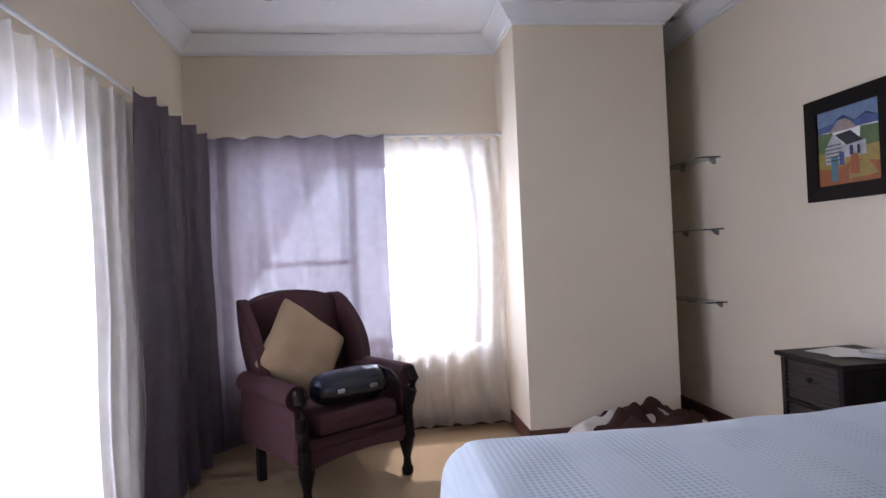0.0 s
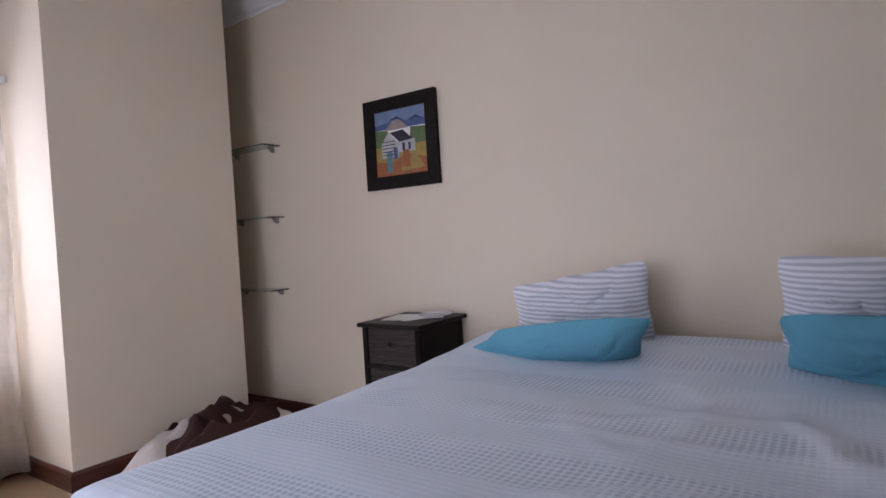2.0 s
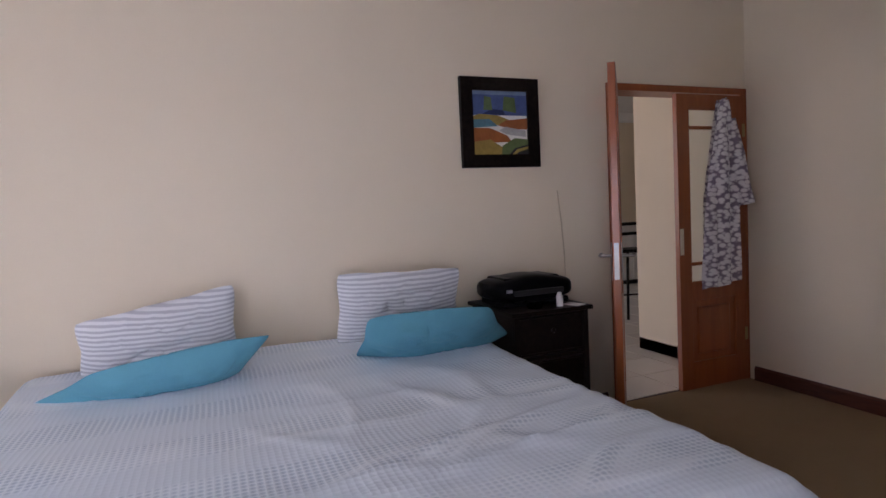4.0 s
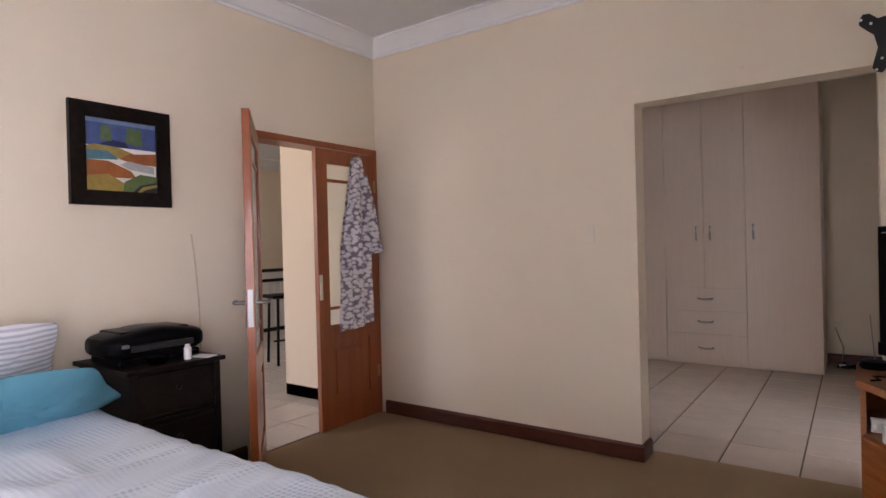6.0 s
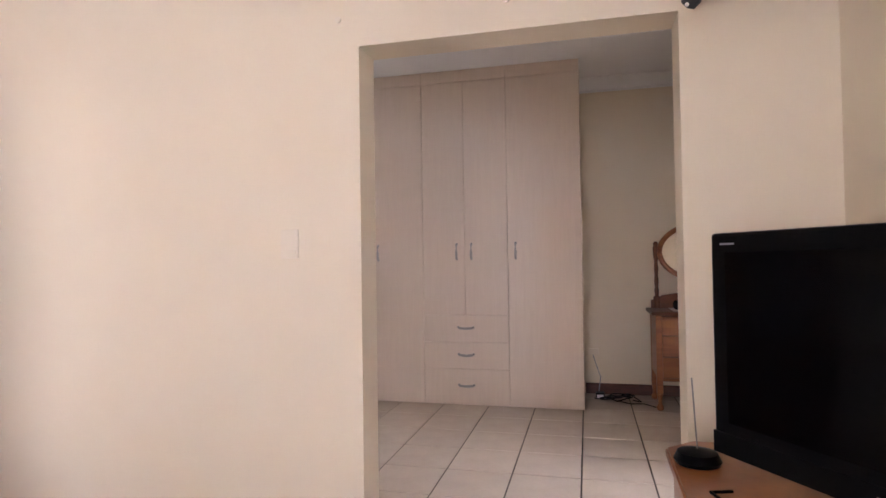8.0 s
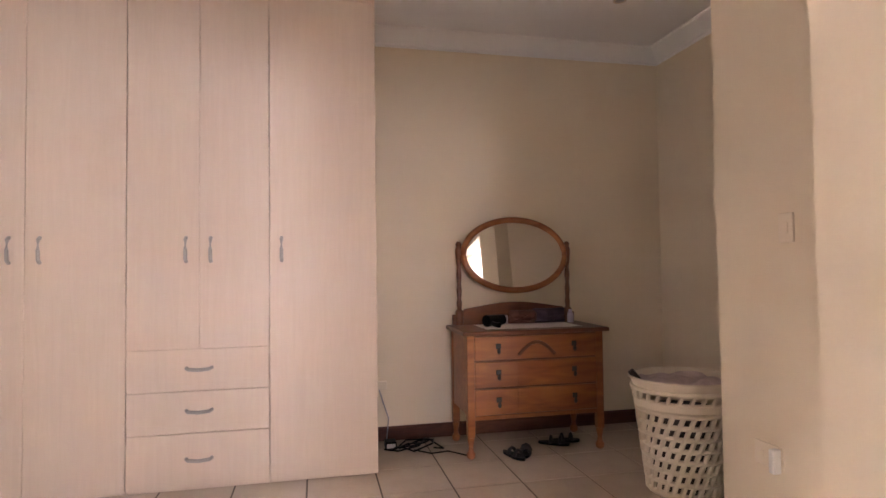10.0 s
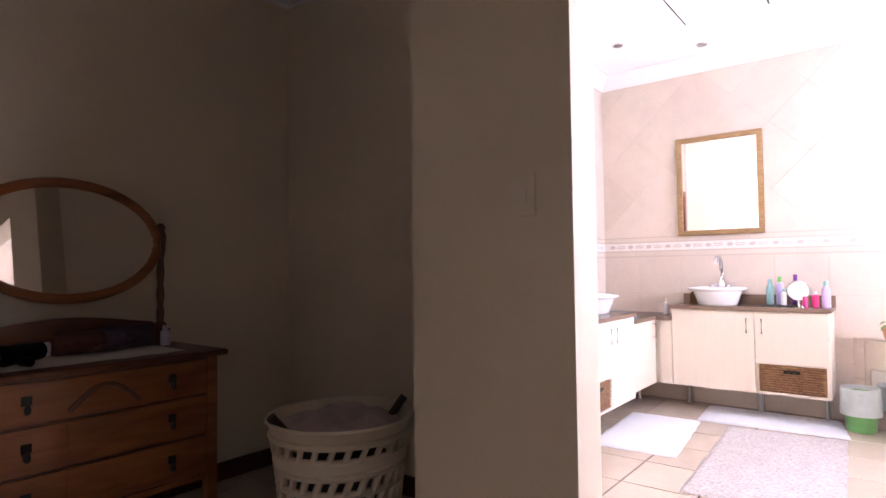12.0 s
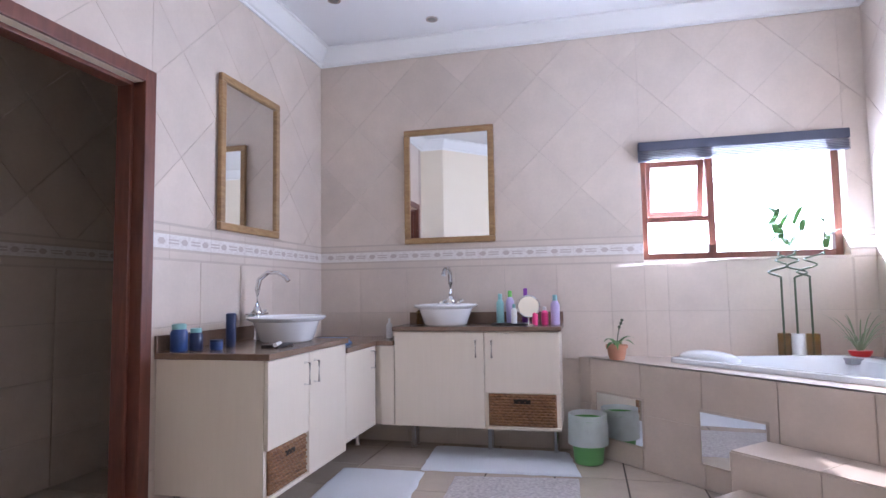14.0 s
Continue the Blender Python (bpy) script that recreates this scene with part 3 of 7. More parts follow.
def door_leaf(name, w, label, at, turn, mirror=1):
    """A part-glazed leaf; it runs from its hinge along local x, thick along y."""
    t = thing(name, at, label, "door", "hall double door", turn)
    s, k = 0.105, 0.04
    box_rows = [((0, 0, 0.01), (s, k, 2.035), 0.003), ((w - s, 0, 0.01), (w, k, 2.035), 0.003), ((s, 0, 1.93), (w - s, k, 2.035), 0.003),
                ((s, 0, 0.63), (w - s, k, 0.76), 0.003), ((s, 0, 0.01), (w - s, k, 0.20), 0.003)]
    part("door_frame", boxes(*box_rows), M_DOOR, t)
    part("lower_panel", boxes(((s, 0.012, 0.20), (w - s, k - 0.012, 0.63)), ((s + 0.05, 0.004, 0.25), (w - s - 0.05, k - 0.004, 0.58), 0.008)), M_DOOR, t)
    for z in (0.87, 1.80):
        part("glazing_bar", boxes(((s, 0.008, z), (w - s, k - 0.008, z + 0.022), 0.002)), M_DOOR, t)
    for z0, z1 in ((0.76, 0.87), (0.892, 1.80), (1.822, 1.93)):
        part("pane", boxes(((s, 0.018, z0), (w - s, 0.023, z1))), M_FROST, t)
    return t


ANGLE = math.degrees(math.atan2(-0.79 + 1.30, 1.61 - 2.22))
leaf = door_leaf("door_3", 0.775, "open orange hardwood door leaf with frosted panes", (2.225, -1.315, 0), ANGLE)
for sgn, y in ((1, 0.045), (-1, -0.005)):
    hw = part("handle_plate", boxes(((0.70, min(y, y + 0.004 * sgn), 0.92), (0.738, max(y, y + 0.004 * sgn), 1.12), 0.0015)), M_STEEL, leaf, "steel handle plate")
    bm = bmesh.new()
    tube(bm, [(0.72, y, 1.05), (0.72, y + 0.05 * sgn, 1.05), (0.71, y + 0.06 * sgn, 1.05), (0.60, y + 0.06 * sgn, 1.048)], 0.009, 10)
    part("lever", bm, M_STEEL, hw, smooth=True)
part("edge_plate", boxes(((0.775, 0.008, 0.93), (0.7775, 0.032, 1.12))), M_STEEL, leaf)
leaf = door_leaf("door_4", 0.61, "closed orange hardwood door leaf with frosted panes", (EAST + 0.012, -2.452, 0), 90)
part("strike_plate", boxes(((0.575, 0.04, 0.95), (0.605, 0.045, 1.13), 0.002), ((0.58, 0.044, 1.00), (0.60, 0.05, 1.07), 0.002)), M_PLATE, leaf, "worn cream lock plate")
for z in (0.3, 1.75):
    part("hinge", boxes(((-0.004, 0.036, z), (0.02, 0.046, z + 0.09), 0.002)), M_BRASS, leaf)


def robe():
    t = thing("bathrobe", (EAST - 0.045, -2.22, 0), "grey and white floral bathrobe hanging on the door", "robe")
    bm = bmesh.new()

    def place(u, v):
        a = 2 * u - 1
        z = 1.99 + (0.73 - 1.99) * v
        half = 0.03 + 0.095 * min(1, v * 2.0) ** 0.8 + 0.045 * v
        y = a * half + 0.03 * v
        fold = 0.022 * math.sin(a * 9 + v * 2) * min(1, v * 3) + 0.012 * noise.noise((a * 3, v * 5, 0))
        return Vector((-0.035 * (1 - a * a) ** 0.5 - 0.02 - fold, y, z - 0.03 * a * v + 0.02 * noise.noise((a * 2, 0, 4))))
    grid(bm, 36, 40, place)

    def back(u, v):
        p = place(u, v)
        return Vector((0.012, p.y, p.z))
    grid(bm, 36, 40, back)
    bmesh.ops.remove_doubles(bm, verts=bm.verts, dist=0.012)
    part("body", bm, M_ROBE, t, smooth=True)
    for sgn, z1 in ((-1, 1.20), (1, 1.12)):
        bm = bmesh.new()
        tube(bm, [(-0.04, sgn * 0.04, 1.86), (-0.07, sgn * 0.075 - 0.005, 1.62), (-0.075, sgn * 0.10 - 0.01, 1.40), (-0.08, sgn * 0.115 - 0.02, z1 + 0.08)], 0.032, 14, 0.052)
        part("sleeve", bm, M_ROBE, t, smooth=True)
    bm = bmesh.new()
    tube(bm, [(0.035, 0.0, 2.0), (-0.03, 0, 1.985), (-0.045, 0, 2.005)], 0.006, 8)
    part("hook", bm, M_STEEL, t, smooth=True)


robe()

# ---- bed ----
BX0, BX1, BY0, BY1, BTOP = 0.08, 2.22, -0.25, 1.95, 0.648


def bed():
    t = thing("double_bed", (0, 0, 0), "wide double bed made up with pale blue waffle bedspread", "bed")
    part("mattress", boxes(((BX0 + 0.08, BY0 + 0.08, 0.30), (BX1, BY1 - 0.08, 0.59), 0.04)), M_PAPER, t)
    part("base", boxes(((BX0 + 0.09, BY0 + 0.09, 0.08), (BX1, BY1 - 0.09, 0.298), 0.01)), M_CARPET, t, "fabric bed base")
    for x in (BX0 + 0.2, BX1 - 0.1):
        for y in (BY0 + 0.2, BY1 - 0.2):
            bm = bmesh.new()
            lathe(bm, [(0.03, 0), (0.03, 0.08)], 12, (x, y, 0))
            part("foot", bm, M_BLACK, t)
    bm = bmesh.new()
    R = 0.14

    def profile(s, lo, hi):
        """Across a draped axis: distance along the cloth to place and drop."""
        flat = hi - lo - 2 * R
        if s < 0:
            return lo + R + R * math.sin(max(s / R, -math.pi / 2)), (R * (1 - math.cos(max(s / R, -math.pi / 2))) if s > -R * math.pi / 2 else R + (-s - R * math.pi / 2))
        if s > flat:
            e = s - flat
            return hi - R + R * math.sin(min(e / R, math.pi / 2)), (R * (1 - math.cos(min(e / R, math.pi / 2))) if e < R * math.pi / 2 else R + e - R * math.pi / 2)
        return lo + R + s, 0.0
    hang = 0.58

    def place(u, v):
        fx, fy = BX1 - BX0 - 2 * R, BY1 - BY0 - 2 * R
        x, dx = profile(-hang + u * (fx + hang + 0.06), BX0, BX1 + 0.2)
        y, dy = profile(-hang + v * (fy + 2 * hang), BY0, BY1)
        drop = (dx ** 2.2 + dy ** 2.2) ** (1 / 2.2) if dx and dy else dx + dy
        drop = min(drop, 0.60)
        out = 0.03 * min(1, drop / 0.3)
        z = BTOP - drop
        soft = 0.012 * noise.noise((x * 1.6, y * 1.6, 0)) + 0.006 * noise.noise((x * 5, y * 5, 2)) + 0.018 * math.exp(-((y - 0.83) / 0.9) ** 2) + 0.06 * max(0, x - 1.5)
        rumple = max(0.0, 1 - abs(x - 0.75) / 0.9) * max(0.0, 1 - abs(y - 0.2) / 1.1)
        for k, (p, q) in enumerate(((2.1, 1.3), (1.2, 2.6), (2.9, 0.7))):
            soft += 0.016 * rumple * math.exp(-(noise.noise((x * p + y * 0.8, y * q - x * 0.6, k * 7.1)) / 0.07) ** 2)
        if drop < 0.02:
            z += soft
        x += (-out + 0.018 * math.sin(11 * y)) * min(1, dx * 3)
        if dy:
            sg = 1 if y > 0.8 else -1
            y += sg * (out + 0.018 * math.sin(10 * x + 1)) * min(1, dy * 3)
        return Vector((min(x, BX1 + 0.01), y, max(z, 0.03)))
    grid(bm, 130, 150, place)
    part("bedspread", bm, M_SPREAD, t, "pale blue and white waffle bedspread", True)
    return t


bed()


def pillow_thing(at, turn, tilt, w, h, t, mat, label, seed, shear=0.0, taper=0.0, slump=0.0, back=1.0, dome=0.0):
    """A pillow whose top may be shifted, narrowed or sunk towards one end, with creased cloth."""
    bm = bmesh.new()
    pillow(bm, w, h, t, 3.4, 0.02, seed, 40)
    for v in bm.verts:
        x, y, z = v.co
        a, b = 2 * x / w, 2 * z / h - 1
        inner = max(0.0, (1 - a ** 4) * (1 - b ** 4))
        n1 = noise.noise((a * 1.7 + seed, b * 2.6 + a * 0.9, seed * 2))
        n2 = noise.noise((a * 3.8 + seed, b * 1.4 - a, seed))
        crease = 0.011 * math.exp(-(n1 / 0.09) ** 2) + 0.008 * math.exp(-(n2 / 0.08) ** 2)
        y *= 1.0 if y > 0 else back
        y = y * (0.25 + 0.75 * inner ** 0.6) - crease * inner * (1 if y > 0 else -1)
        z *= (1 - slump * (a + 1) / 2) * (1 - dome * a * a)
        v.co = (x * (1 - taper * z / h) + shear * z, y, z + 0.008 * noise.noise((a * 3, seed, 0)) * max(0.0, b))
    ob = solid("pillow", bm, mat, label, "pillow", "bed pillows", True)
    ob.matrix_basis = pose(*at, 0, 0, turn) @ pose(0, 0, 0, tilt, 0, 0)
    return ob


# striped pillows lean on the wall; the blue ones lie in front of them
pillow_thing((2.06, 1.33, 0.675), 90, -13, 0.65, 0.385, 0.15, M_STRIPE, "grey and white striped pillow slumped on the wall", 1.3, slump=0.32)
pillow_thing((2.06, 0.22, 0.675), 90, -14, 0.66, 0.37, 0.15, M_STRIPE, "grey and white striped pillow leaning on the wall", 5.1, slump=-0.05)
pillow_thing((1.82, 1.40, 0.664), 93, -52, 0.77, 0.37, 0.17, M_BLUE, "teal blue pillow lying against a striped pillow", 2.7, -0.75, 0.40, slump=0.38, back=0.35, dome=0.1)
pillow_thing((1.83, 0.10, 0.664), 92, -52, 0.84, 0.38, 0.17, M_BLUE, "teal blue pillow slumped against a striped pillow", 8.2, 0.38, 0.32, slump=-0.08, back=0.35, dome=0.08)


def picture(y0, y1, z0, z1, label, shapes, tilt=0.0):
    """A square painting in a wide dark frame on the east wall; shapes are (colour, outline in 0..1 units)."""
    t = thing("painting", (EAST - 0.002, (y0 + y1) / 2, (z0 + z1) / 2), label, "painting", "paintings over the bed")
    t.matrix_basis = t.matrix_basis @ pose(0, 0, 0, tilt, 0, 0)
    hw, hh, f = (y1 - y0) / 2, (z1 - z0) / 2, 0.075
    for a in range(4):
        bm = bmesh.new()
        sx, sy = (hw, hh) if a % 2 == 0 else (hh, hw)
        pts = [(-sx, sy), (sx, sy), (sx - f, sy - f), (-sx + f, sy - f)]
        rows = [[bm.verts.new((-dd, p[0], p[1] + off)) for p in pts] for dd, off in ((0.0, 0.0), (0.026, 0.0))]
        rows[1][0].co.x = rows[1][1].co.x = -0.03
        bm.faces.new(rows[0][::-1]), bm.faces.new(rows[1])
        for i in range(4):
            bm.faces.new((rows[0][i], rows[0][(i + 1) % 4], rows[1][(i + 1) % 4], rows[1][i]))
        bmesh.ops.rotate(bm, verts=bm.verts, cent=(0, 0, 0), matrix=Matrix.Rotation(a * math.pi / 2, 3, "X"))
        part("frame_rail", bm, M_DARK, t)
    part("canvas", boxes(((-0.012, -hw + f, -hh + f), (0, hw - f, hh - f))), M_PAPER, t)
    iw, ih = hw - f, hh - f
    for i, (colour, outline) in enumerate(shapes):
        bm = bmesh.new()
        x = -0.0125 - 0.0004 * i
        vs = [bm.verts.new((x, iw - 2 * iw * u, -ih + 2 * ih * v)) for u, v in outline]
        face = bm.faces.new(vs)
        ext = bmesh.ops.extrude_face_region(bm, geom=[face])
        for v in ext["geom"]:
            if isinstance(v, bmesh.types.BMVert):
                v.co.x -= 0.0003
        key = "paint_%02d_%02d_%02d" % tuple(int(c * 99) for c in colour)
        mat = bpy.data.materials.get(key) or material(key, [0.78 * c for c in colour], 0.5, stain=0.35, stain_size=22, grain=0.15, grain_size=90)
        part("paint_patch", bm, mat, t)
    return t


BLUE, DEEP, SKYB, GREEN, ORANGE, YELLOW, WHITEP, BLACKP, PINK, TEAL = (0.08, 0.13, 0.34), (0.02, 0.03, 0.12), (0.20, 0.29, 0.48), (0.13, 0.20, 0.07), (0.42, 0.13, 0.035), (0.42, 0.30, 0.07), (0.56, 0.56, 0.58), (0.02, 0.02, 0.03), (0.42, 0.32, 0.28), (0.10, 0.27, 0.36)
village = [(SKYB, [(0, 0.72), (1, 0.72), (1, 1), (0, 1)]), (BLUE, [(0, 0.72), (0, 0.80), (0.25, 0.82), (0.45, 0.90), (0.62, 0.80), (0.8, 0.86), (1, 0.78), (1, 0.70)]),
           (PINK, [(0.2, 0.7), (0.35, 0.84), (0.5, 0.85), (0.65, 0.7)]), (GREEN, [(0, 0.45), (0, 0.72), (0.25, 0.70), (0.3, 0.45)]), (GREEN, [(0.68, 0.45), (0.7, 0.70), (1, 0.68), (1, 0.45)]),
           (YELLOW, [(0, 0.2), (0, 0.45), (1, 0.45), (1, 0.2)]), (WHITEP, [(0.12, 0.28), (0.12, 0.5), (0.27, 0.68), (0.45, 0.5), (0.45, 0.28)]), (WHITEP, [(0.45, 0.34), (0.45, 0.55), (0.78, 0.52), (0.78, 0.34)]),
           (BLACKP, [(0.30, 0.66), (0.55, 0.68), (0.74, 0.52), (0.48, 0.50)]), (ORANGE, [(0, 0), (0, 0.24), (0.3, 0.2), (0.6, 0.30), (1, 0.22), (1, 0)]), (TEAL, [(0.22, 0.05), (0.22, 0.38), (0.34, 0.38), (0.32, 0.05)]),
           (BLUE, [(0.36, 0.25), (0.36, 0.42), (0.44, 0.42), (0.44, 0.25)]), (YELLOW, [(0.5, 0.05), (0.52, 0.25), (0.8, 0.28), (0.95, 0.08)]), (ORANGE, [(0.52, 0.12), (0.55, 0.38), (0.66, 0.36), (0.68, 0.1)])]
village += [(BLACKP, [(0.14, z), (0.14, z + 0.012), (0.40, z + 0.012), (0.40, z)]) for z in (0.32, 0.37, 0.42, 0.47, 0.52)]
village += [(DEEP, [(0.54, 0.36), (0.54, 0.48), (0.59, 0.48), (0.59, 0.36)]), (DEEP, [(0.66, 0.36), (0.66, 0.47), (0.70, 0.47), (0.70, 0.36)]), (DEEP, [(0.28, 0.84), (0.45, 0.89), (0.62, 0.78), (0.45, 0.86)]), (DEEP, [(0.68, 0.80), (0.82, 0.86), (0.98, 0.78), (0.82, 0.83)])]
fields = [(SKYB, [(0, 0.94), (1, 0.94), (1, 1), (0, 1)]), (BLUE, [(0, 0.62), (1, 0.62), (1, 0.94), (0, 0.94)]), (DEEP, [(0.18, 0.64), (0.35, 0.72), (0.55, 0.70), (0.6, 0.62)]), (GREEN, [(0.2, 0.7), (0.22, 0.92), (0.34, 0.9), (0.36, 0.7)]), (GREEN, [(0.55, 0.7), (0.58, 0.92), (0.78, 0.9), (0.8, 0.66)]),
          (YELLOW, [(0, 0.60), (0.12, 0.64), (0.45, 0.62), (0.75, 0.52), (0.5, 0.46), (0, 0.52)]), (TEAL, [(0, 0.42), (0, 0.55), (0.3, 0.56), (0.45, 0.45)]), (ORANGE, [(0, 0.18), (0, 0.42), (0.3, 0.42), (0.62, 0.30), (0.7, 0.2)]), (ORANGE, [(0.45, 0.46), (0.6, 0.54), (1, 0.58), (1, 0.40), (0.7, 0.40)]),
          (YELLOW, [(0, 0), (0, 0.20), (0.3, 0.24), (0.55, 0.10), (0.55, 0)]), (WHITEP, [(0.46, 0.38), (0.58, 0.44), (0.96, 0.38), (0.96, 0.28), (0.6, 0.32)]), (GREEN, [(0.5, 0.0), (0.52, 0.14), (0.75, 0.26), (1, 0.24), (1, 0)]), (BLACKP, [(0.64, 0.0), (0.75, 0.10), (1, 0.16), (1, 0.0)]), (YELLOW, [(0.7, 0.0), (0.78, 0.08), (1, 0.13), (1, 0.09), (0.82, 0.04), (0.76, 0.0)]), (ORANGE, [(0.66, 0.42), (0.82, 0.50), (0.98, 0.46), (0.92, 0.42)])]
picture(2.185, 2.715, 1.49, 2.025, "village painting with white house in wide dark frame", village)
picture(-0.775, -0.268, 1.566, 2.083, "orange and blue field painting in wide dark frame", fields)


def nightstand(at, w, d, h, label, front):
    """Front faces -x in the room; local x runs from the wall into the room."""
    t = thing("nightstand", at, label, "nightstand", "bedside cabinets")
    part("top", boxes(((-0.02, -w / 2 - 0.02, h - 0.022), (d + 0.02, w / 2 + 0.02, h), 0.004)), M_DARK, t)
    for y in (-w / 2, w / 2 - 0.03):
        for x in (0, d - 0.03):
            part("post", boxes(((x, y, 0), (x + 0.03, y + 0.03, h - 0.022), 0.002)), M_DARK, t)
    part("side_panel", boxes(((0.03, -w / 2 + 0.006, 0.1), (d - 0.03, -w / 2 + 0.016, h - 0.022))), M_DARK, t)
    part("side_panel", boxes(((0.03, w / 2 - 0.016, 0.1), (d - 0.03, w / 2 - 0.006, h - 0.022))), M_DARK, t)
    part("back_panel", boxes(((0.004, -w / 2 + 0.03, 0.1), (0.012, w / 2 - 0.03, h - 0.022))), M_DARK, t)
    n = 3
    step = (h - 0.022 - 0.08) / n
    for i in range(n):
        z0 = 0.08 + i * step
        part("rail", boxes(((d - 0.02, -w / 2 + 0.03, z0), (d, w / 2 - 0.03, z0 + 0.018), 0.002)), M_DARK, t)
        dr = part("drawer", boxes(((0.04, -w / 2 + 0.034, z0 + 0.022), (d - 0.012, w / 2 - 0.034, z0 + step - 0.008))), front, t, "dark woven wicker drawer" if front is M_WICKER else "")
        bm = bmesh.new()
        rows = 9 if front is M_WICKER else 2
        for r in range(rows):
            z = z0 + 0.03 + (step - 0.045) * r / (rows - 1)
            pts = [(d - 0.008 + 0.006 * math.sin(k * math.pi + r * math.pi), -w / 2 + 0.036 + (w - 0.072) * k / 14, z) for k in range(15)]
            tube(bm, pts, 0.0055, 6)
        part("weave", bm, front, dr)
        bm = bmesh.new()
        lathe(bm, [(0.012, 0), (0.014, 0.008), (0.008, 0.016)], 10)
        bmesh.ops.rotate(bm, verts=bm.verts, cent=(0, 0, 0), matrix=Matrix.Rotation(math.pi / 2, 3, "Y"))
        bmesh.ops.translate(bm, verts=bm.verts, vec=(d, 0, z0 + step * 0.62))
        part("knob", bm, M_DARK, dr)
    return t


n1 = nightstand((EAST - 0.02, 2.28, 0), 0.38, 0.40, 0.756, "dark wood nightstand with wicker drawers and papers", M_WICKER)
n1.matrix_basis = pose(EAST - 0.022, 2.28, 0, 0, 0, 180)
n2 = nightstand((EAST - 0.02, -0.50, 0), 0.44, 0.50, 0.80, "black nightstand with a printer on top", M_DARK)
n2.matrix_basis = pose(EAST - 0.03, -0.50, 0, 0, 0, 180)
for x, y, a, w_, h_, z in ((2.03, 2.36, 12, 0.21, 0.15, 0), (1.99, 2.25, -20, 0.15, 0.1, 0.003), (2.05, 2.19, 35, 0.12, 0.16, 0.006)):
    solid("paper_sheet", boxes(((-w_ / 2, -h_ / 2, 0), (w_ / 2, h_ / 2, 0.0025))), M_PAPER, "loose white paper on the nightstand", "paper", "papers on nightstand", at=(x, y, 0.757 + z), turn=a)
bm = bmesh.new()
lathe(bm, [(0.05, 0), (0.085, 0.004), (0.09, 0.014), (0.082, 0.014), (0.045, 0.006)], 24)
solid("dish", bm, M_CERAMIC, "small white dish on the nightstand", "dish", smooth=True, at=(2.10, 2.17, 0.766))

t = thing("printer", (2.0, -0.50, 0.80), "black desktop printer on the nightstand", "printer")
bm = bmesh.new()


def printer_shell(u, v):
    """Bulging ends and a rounded top; u runs round the section, v along the width."""
    b, ang = 2 * v - 1, 2 * math.pi * u
    r = max(0.0, 1 - abs(b) ** 7) ** 0.35
    wide = 0.15 + 0.015 * b * b
    high = (0.068 + 0.012 * math.cos(b * math.pi)) * r
    c, s_ = math.cos(ang), math.sin(ang)
    return Vector((math.copysign(abs(c) ** 0.55, c) * wide * r, b * 0.25, 0.085 + math.copysign(abs(s_) ** 0.6, s_) * high))


grid(bm, 36, 36, printer_shell)
bmesh.ops.remove_doubles(bm, verts=bm.verts, dist=0.0005)
part("body", bm, M_BLACK, t, smooth=True)
part("base", boxes(((-0.14, -0.20, 0.0), (0.14, 0.20, 0.035), 0.01)), M_BLACK, t)
part("lid", boxes(((-0.10, -0.17, 0.128), (0.12, 0.17, 0.152), 0.011)), M_BLACK, t)
part("paper_slot", boxes(((-0.171, -0.15, 0.062), (-0.14, 0.15, 0.09), 0.003)), M_MATTBLACK, t)
part("output_tray", boxes(((-0.20, -0.15, 0.02), (-0.13, 0.15, 0.032), 0.003)), M_BLACK, t)
part("badge", boxes(((-0.172, 0.165, 0.085), (-0.16, 0.195, 0.10))), M_SLATE, t)
bm = bmesh.new()
lathe(bm, [(0.018, 0), (0.018, 0.055), (0.012, 0.06), (0.012, 0.072)], 16)
solid("pill_bottle", bm, M_WHITE, "small white bottle on the nightstand", "bottle", smooth=True, at=(1.77, -0.58, 0.80))
bm = bmesh.new()
lathe(bm, [(0.035, 0), (0.05, 0.03), (0.052, 0.034), (0.046, 0.034), (0.032, 0.006)], 20)
solid("ashtray", bm, M_SHELFGLASS, "clear glass bowl on the nightstand", "bowl", smooth=True, at=(1.79, -0.44, 0.80))
solid("paper_sheet", boxes(((-0.05, -0.035, 0), (0.05, 0.035, 0.004))), M_PAPER, "white card on the nightstand", "paper", at=(1.76, -0.66, 0.801), turn=20)
bm = bmesh.new()
tube(bm, [(EAST - 0.006, -0.90, 1.42), (EAST - 0.006, -0.92, 1.25), (EAST - 0.006, -0.935, 1.05), (EAST - 0.008, -0.94, 0.8), (EAST - 0.01, -0.9, 0.4)], 0.004, 6)
solid("wall_cable", bm, plain("cream_cable", (0.62, 0.52, 0.38)), "thin cream cable on the wall", "cable", smooth=True)

# ---- glass corner shelves ----
for z in (0.885, 1.385, 1.877):
    t = thing("glass_shelf", (EAST - 0.002, 3.52, z), "narrow clear glass shelf on steel brackets", "shelf", "recess shelves")
    part("glass", boxes(((-0.15, 0, 0), (0, 0.60, 0.008), 0.001)), M_SHELFGLASS, t).visible_shadow = False
    for y in (0.07, 0.46):
        bm = bmesh.new()
        pts = [(0, y - 0.012), (-0.045, y - 0.012), (-0.045, y + 0.012), (0, y + 0.012)]
        prism(bm, pts, -0.035, -0.001)
        bm.verts.ensure_lookup_table()
        for v in bm.verts:
            if v.co.z < -0.03 and v.co.x < -0.04:
                v.co.x = -0.012
        part("bracket", bm, M_STEEL, t)


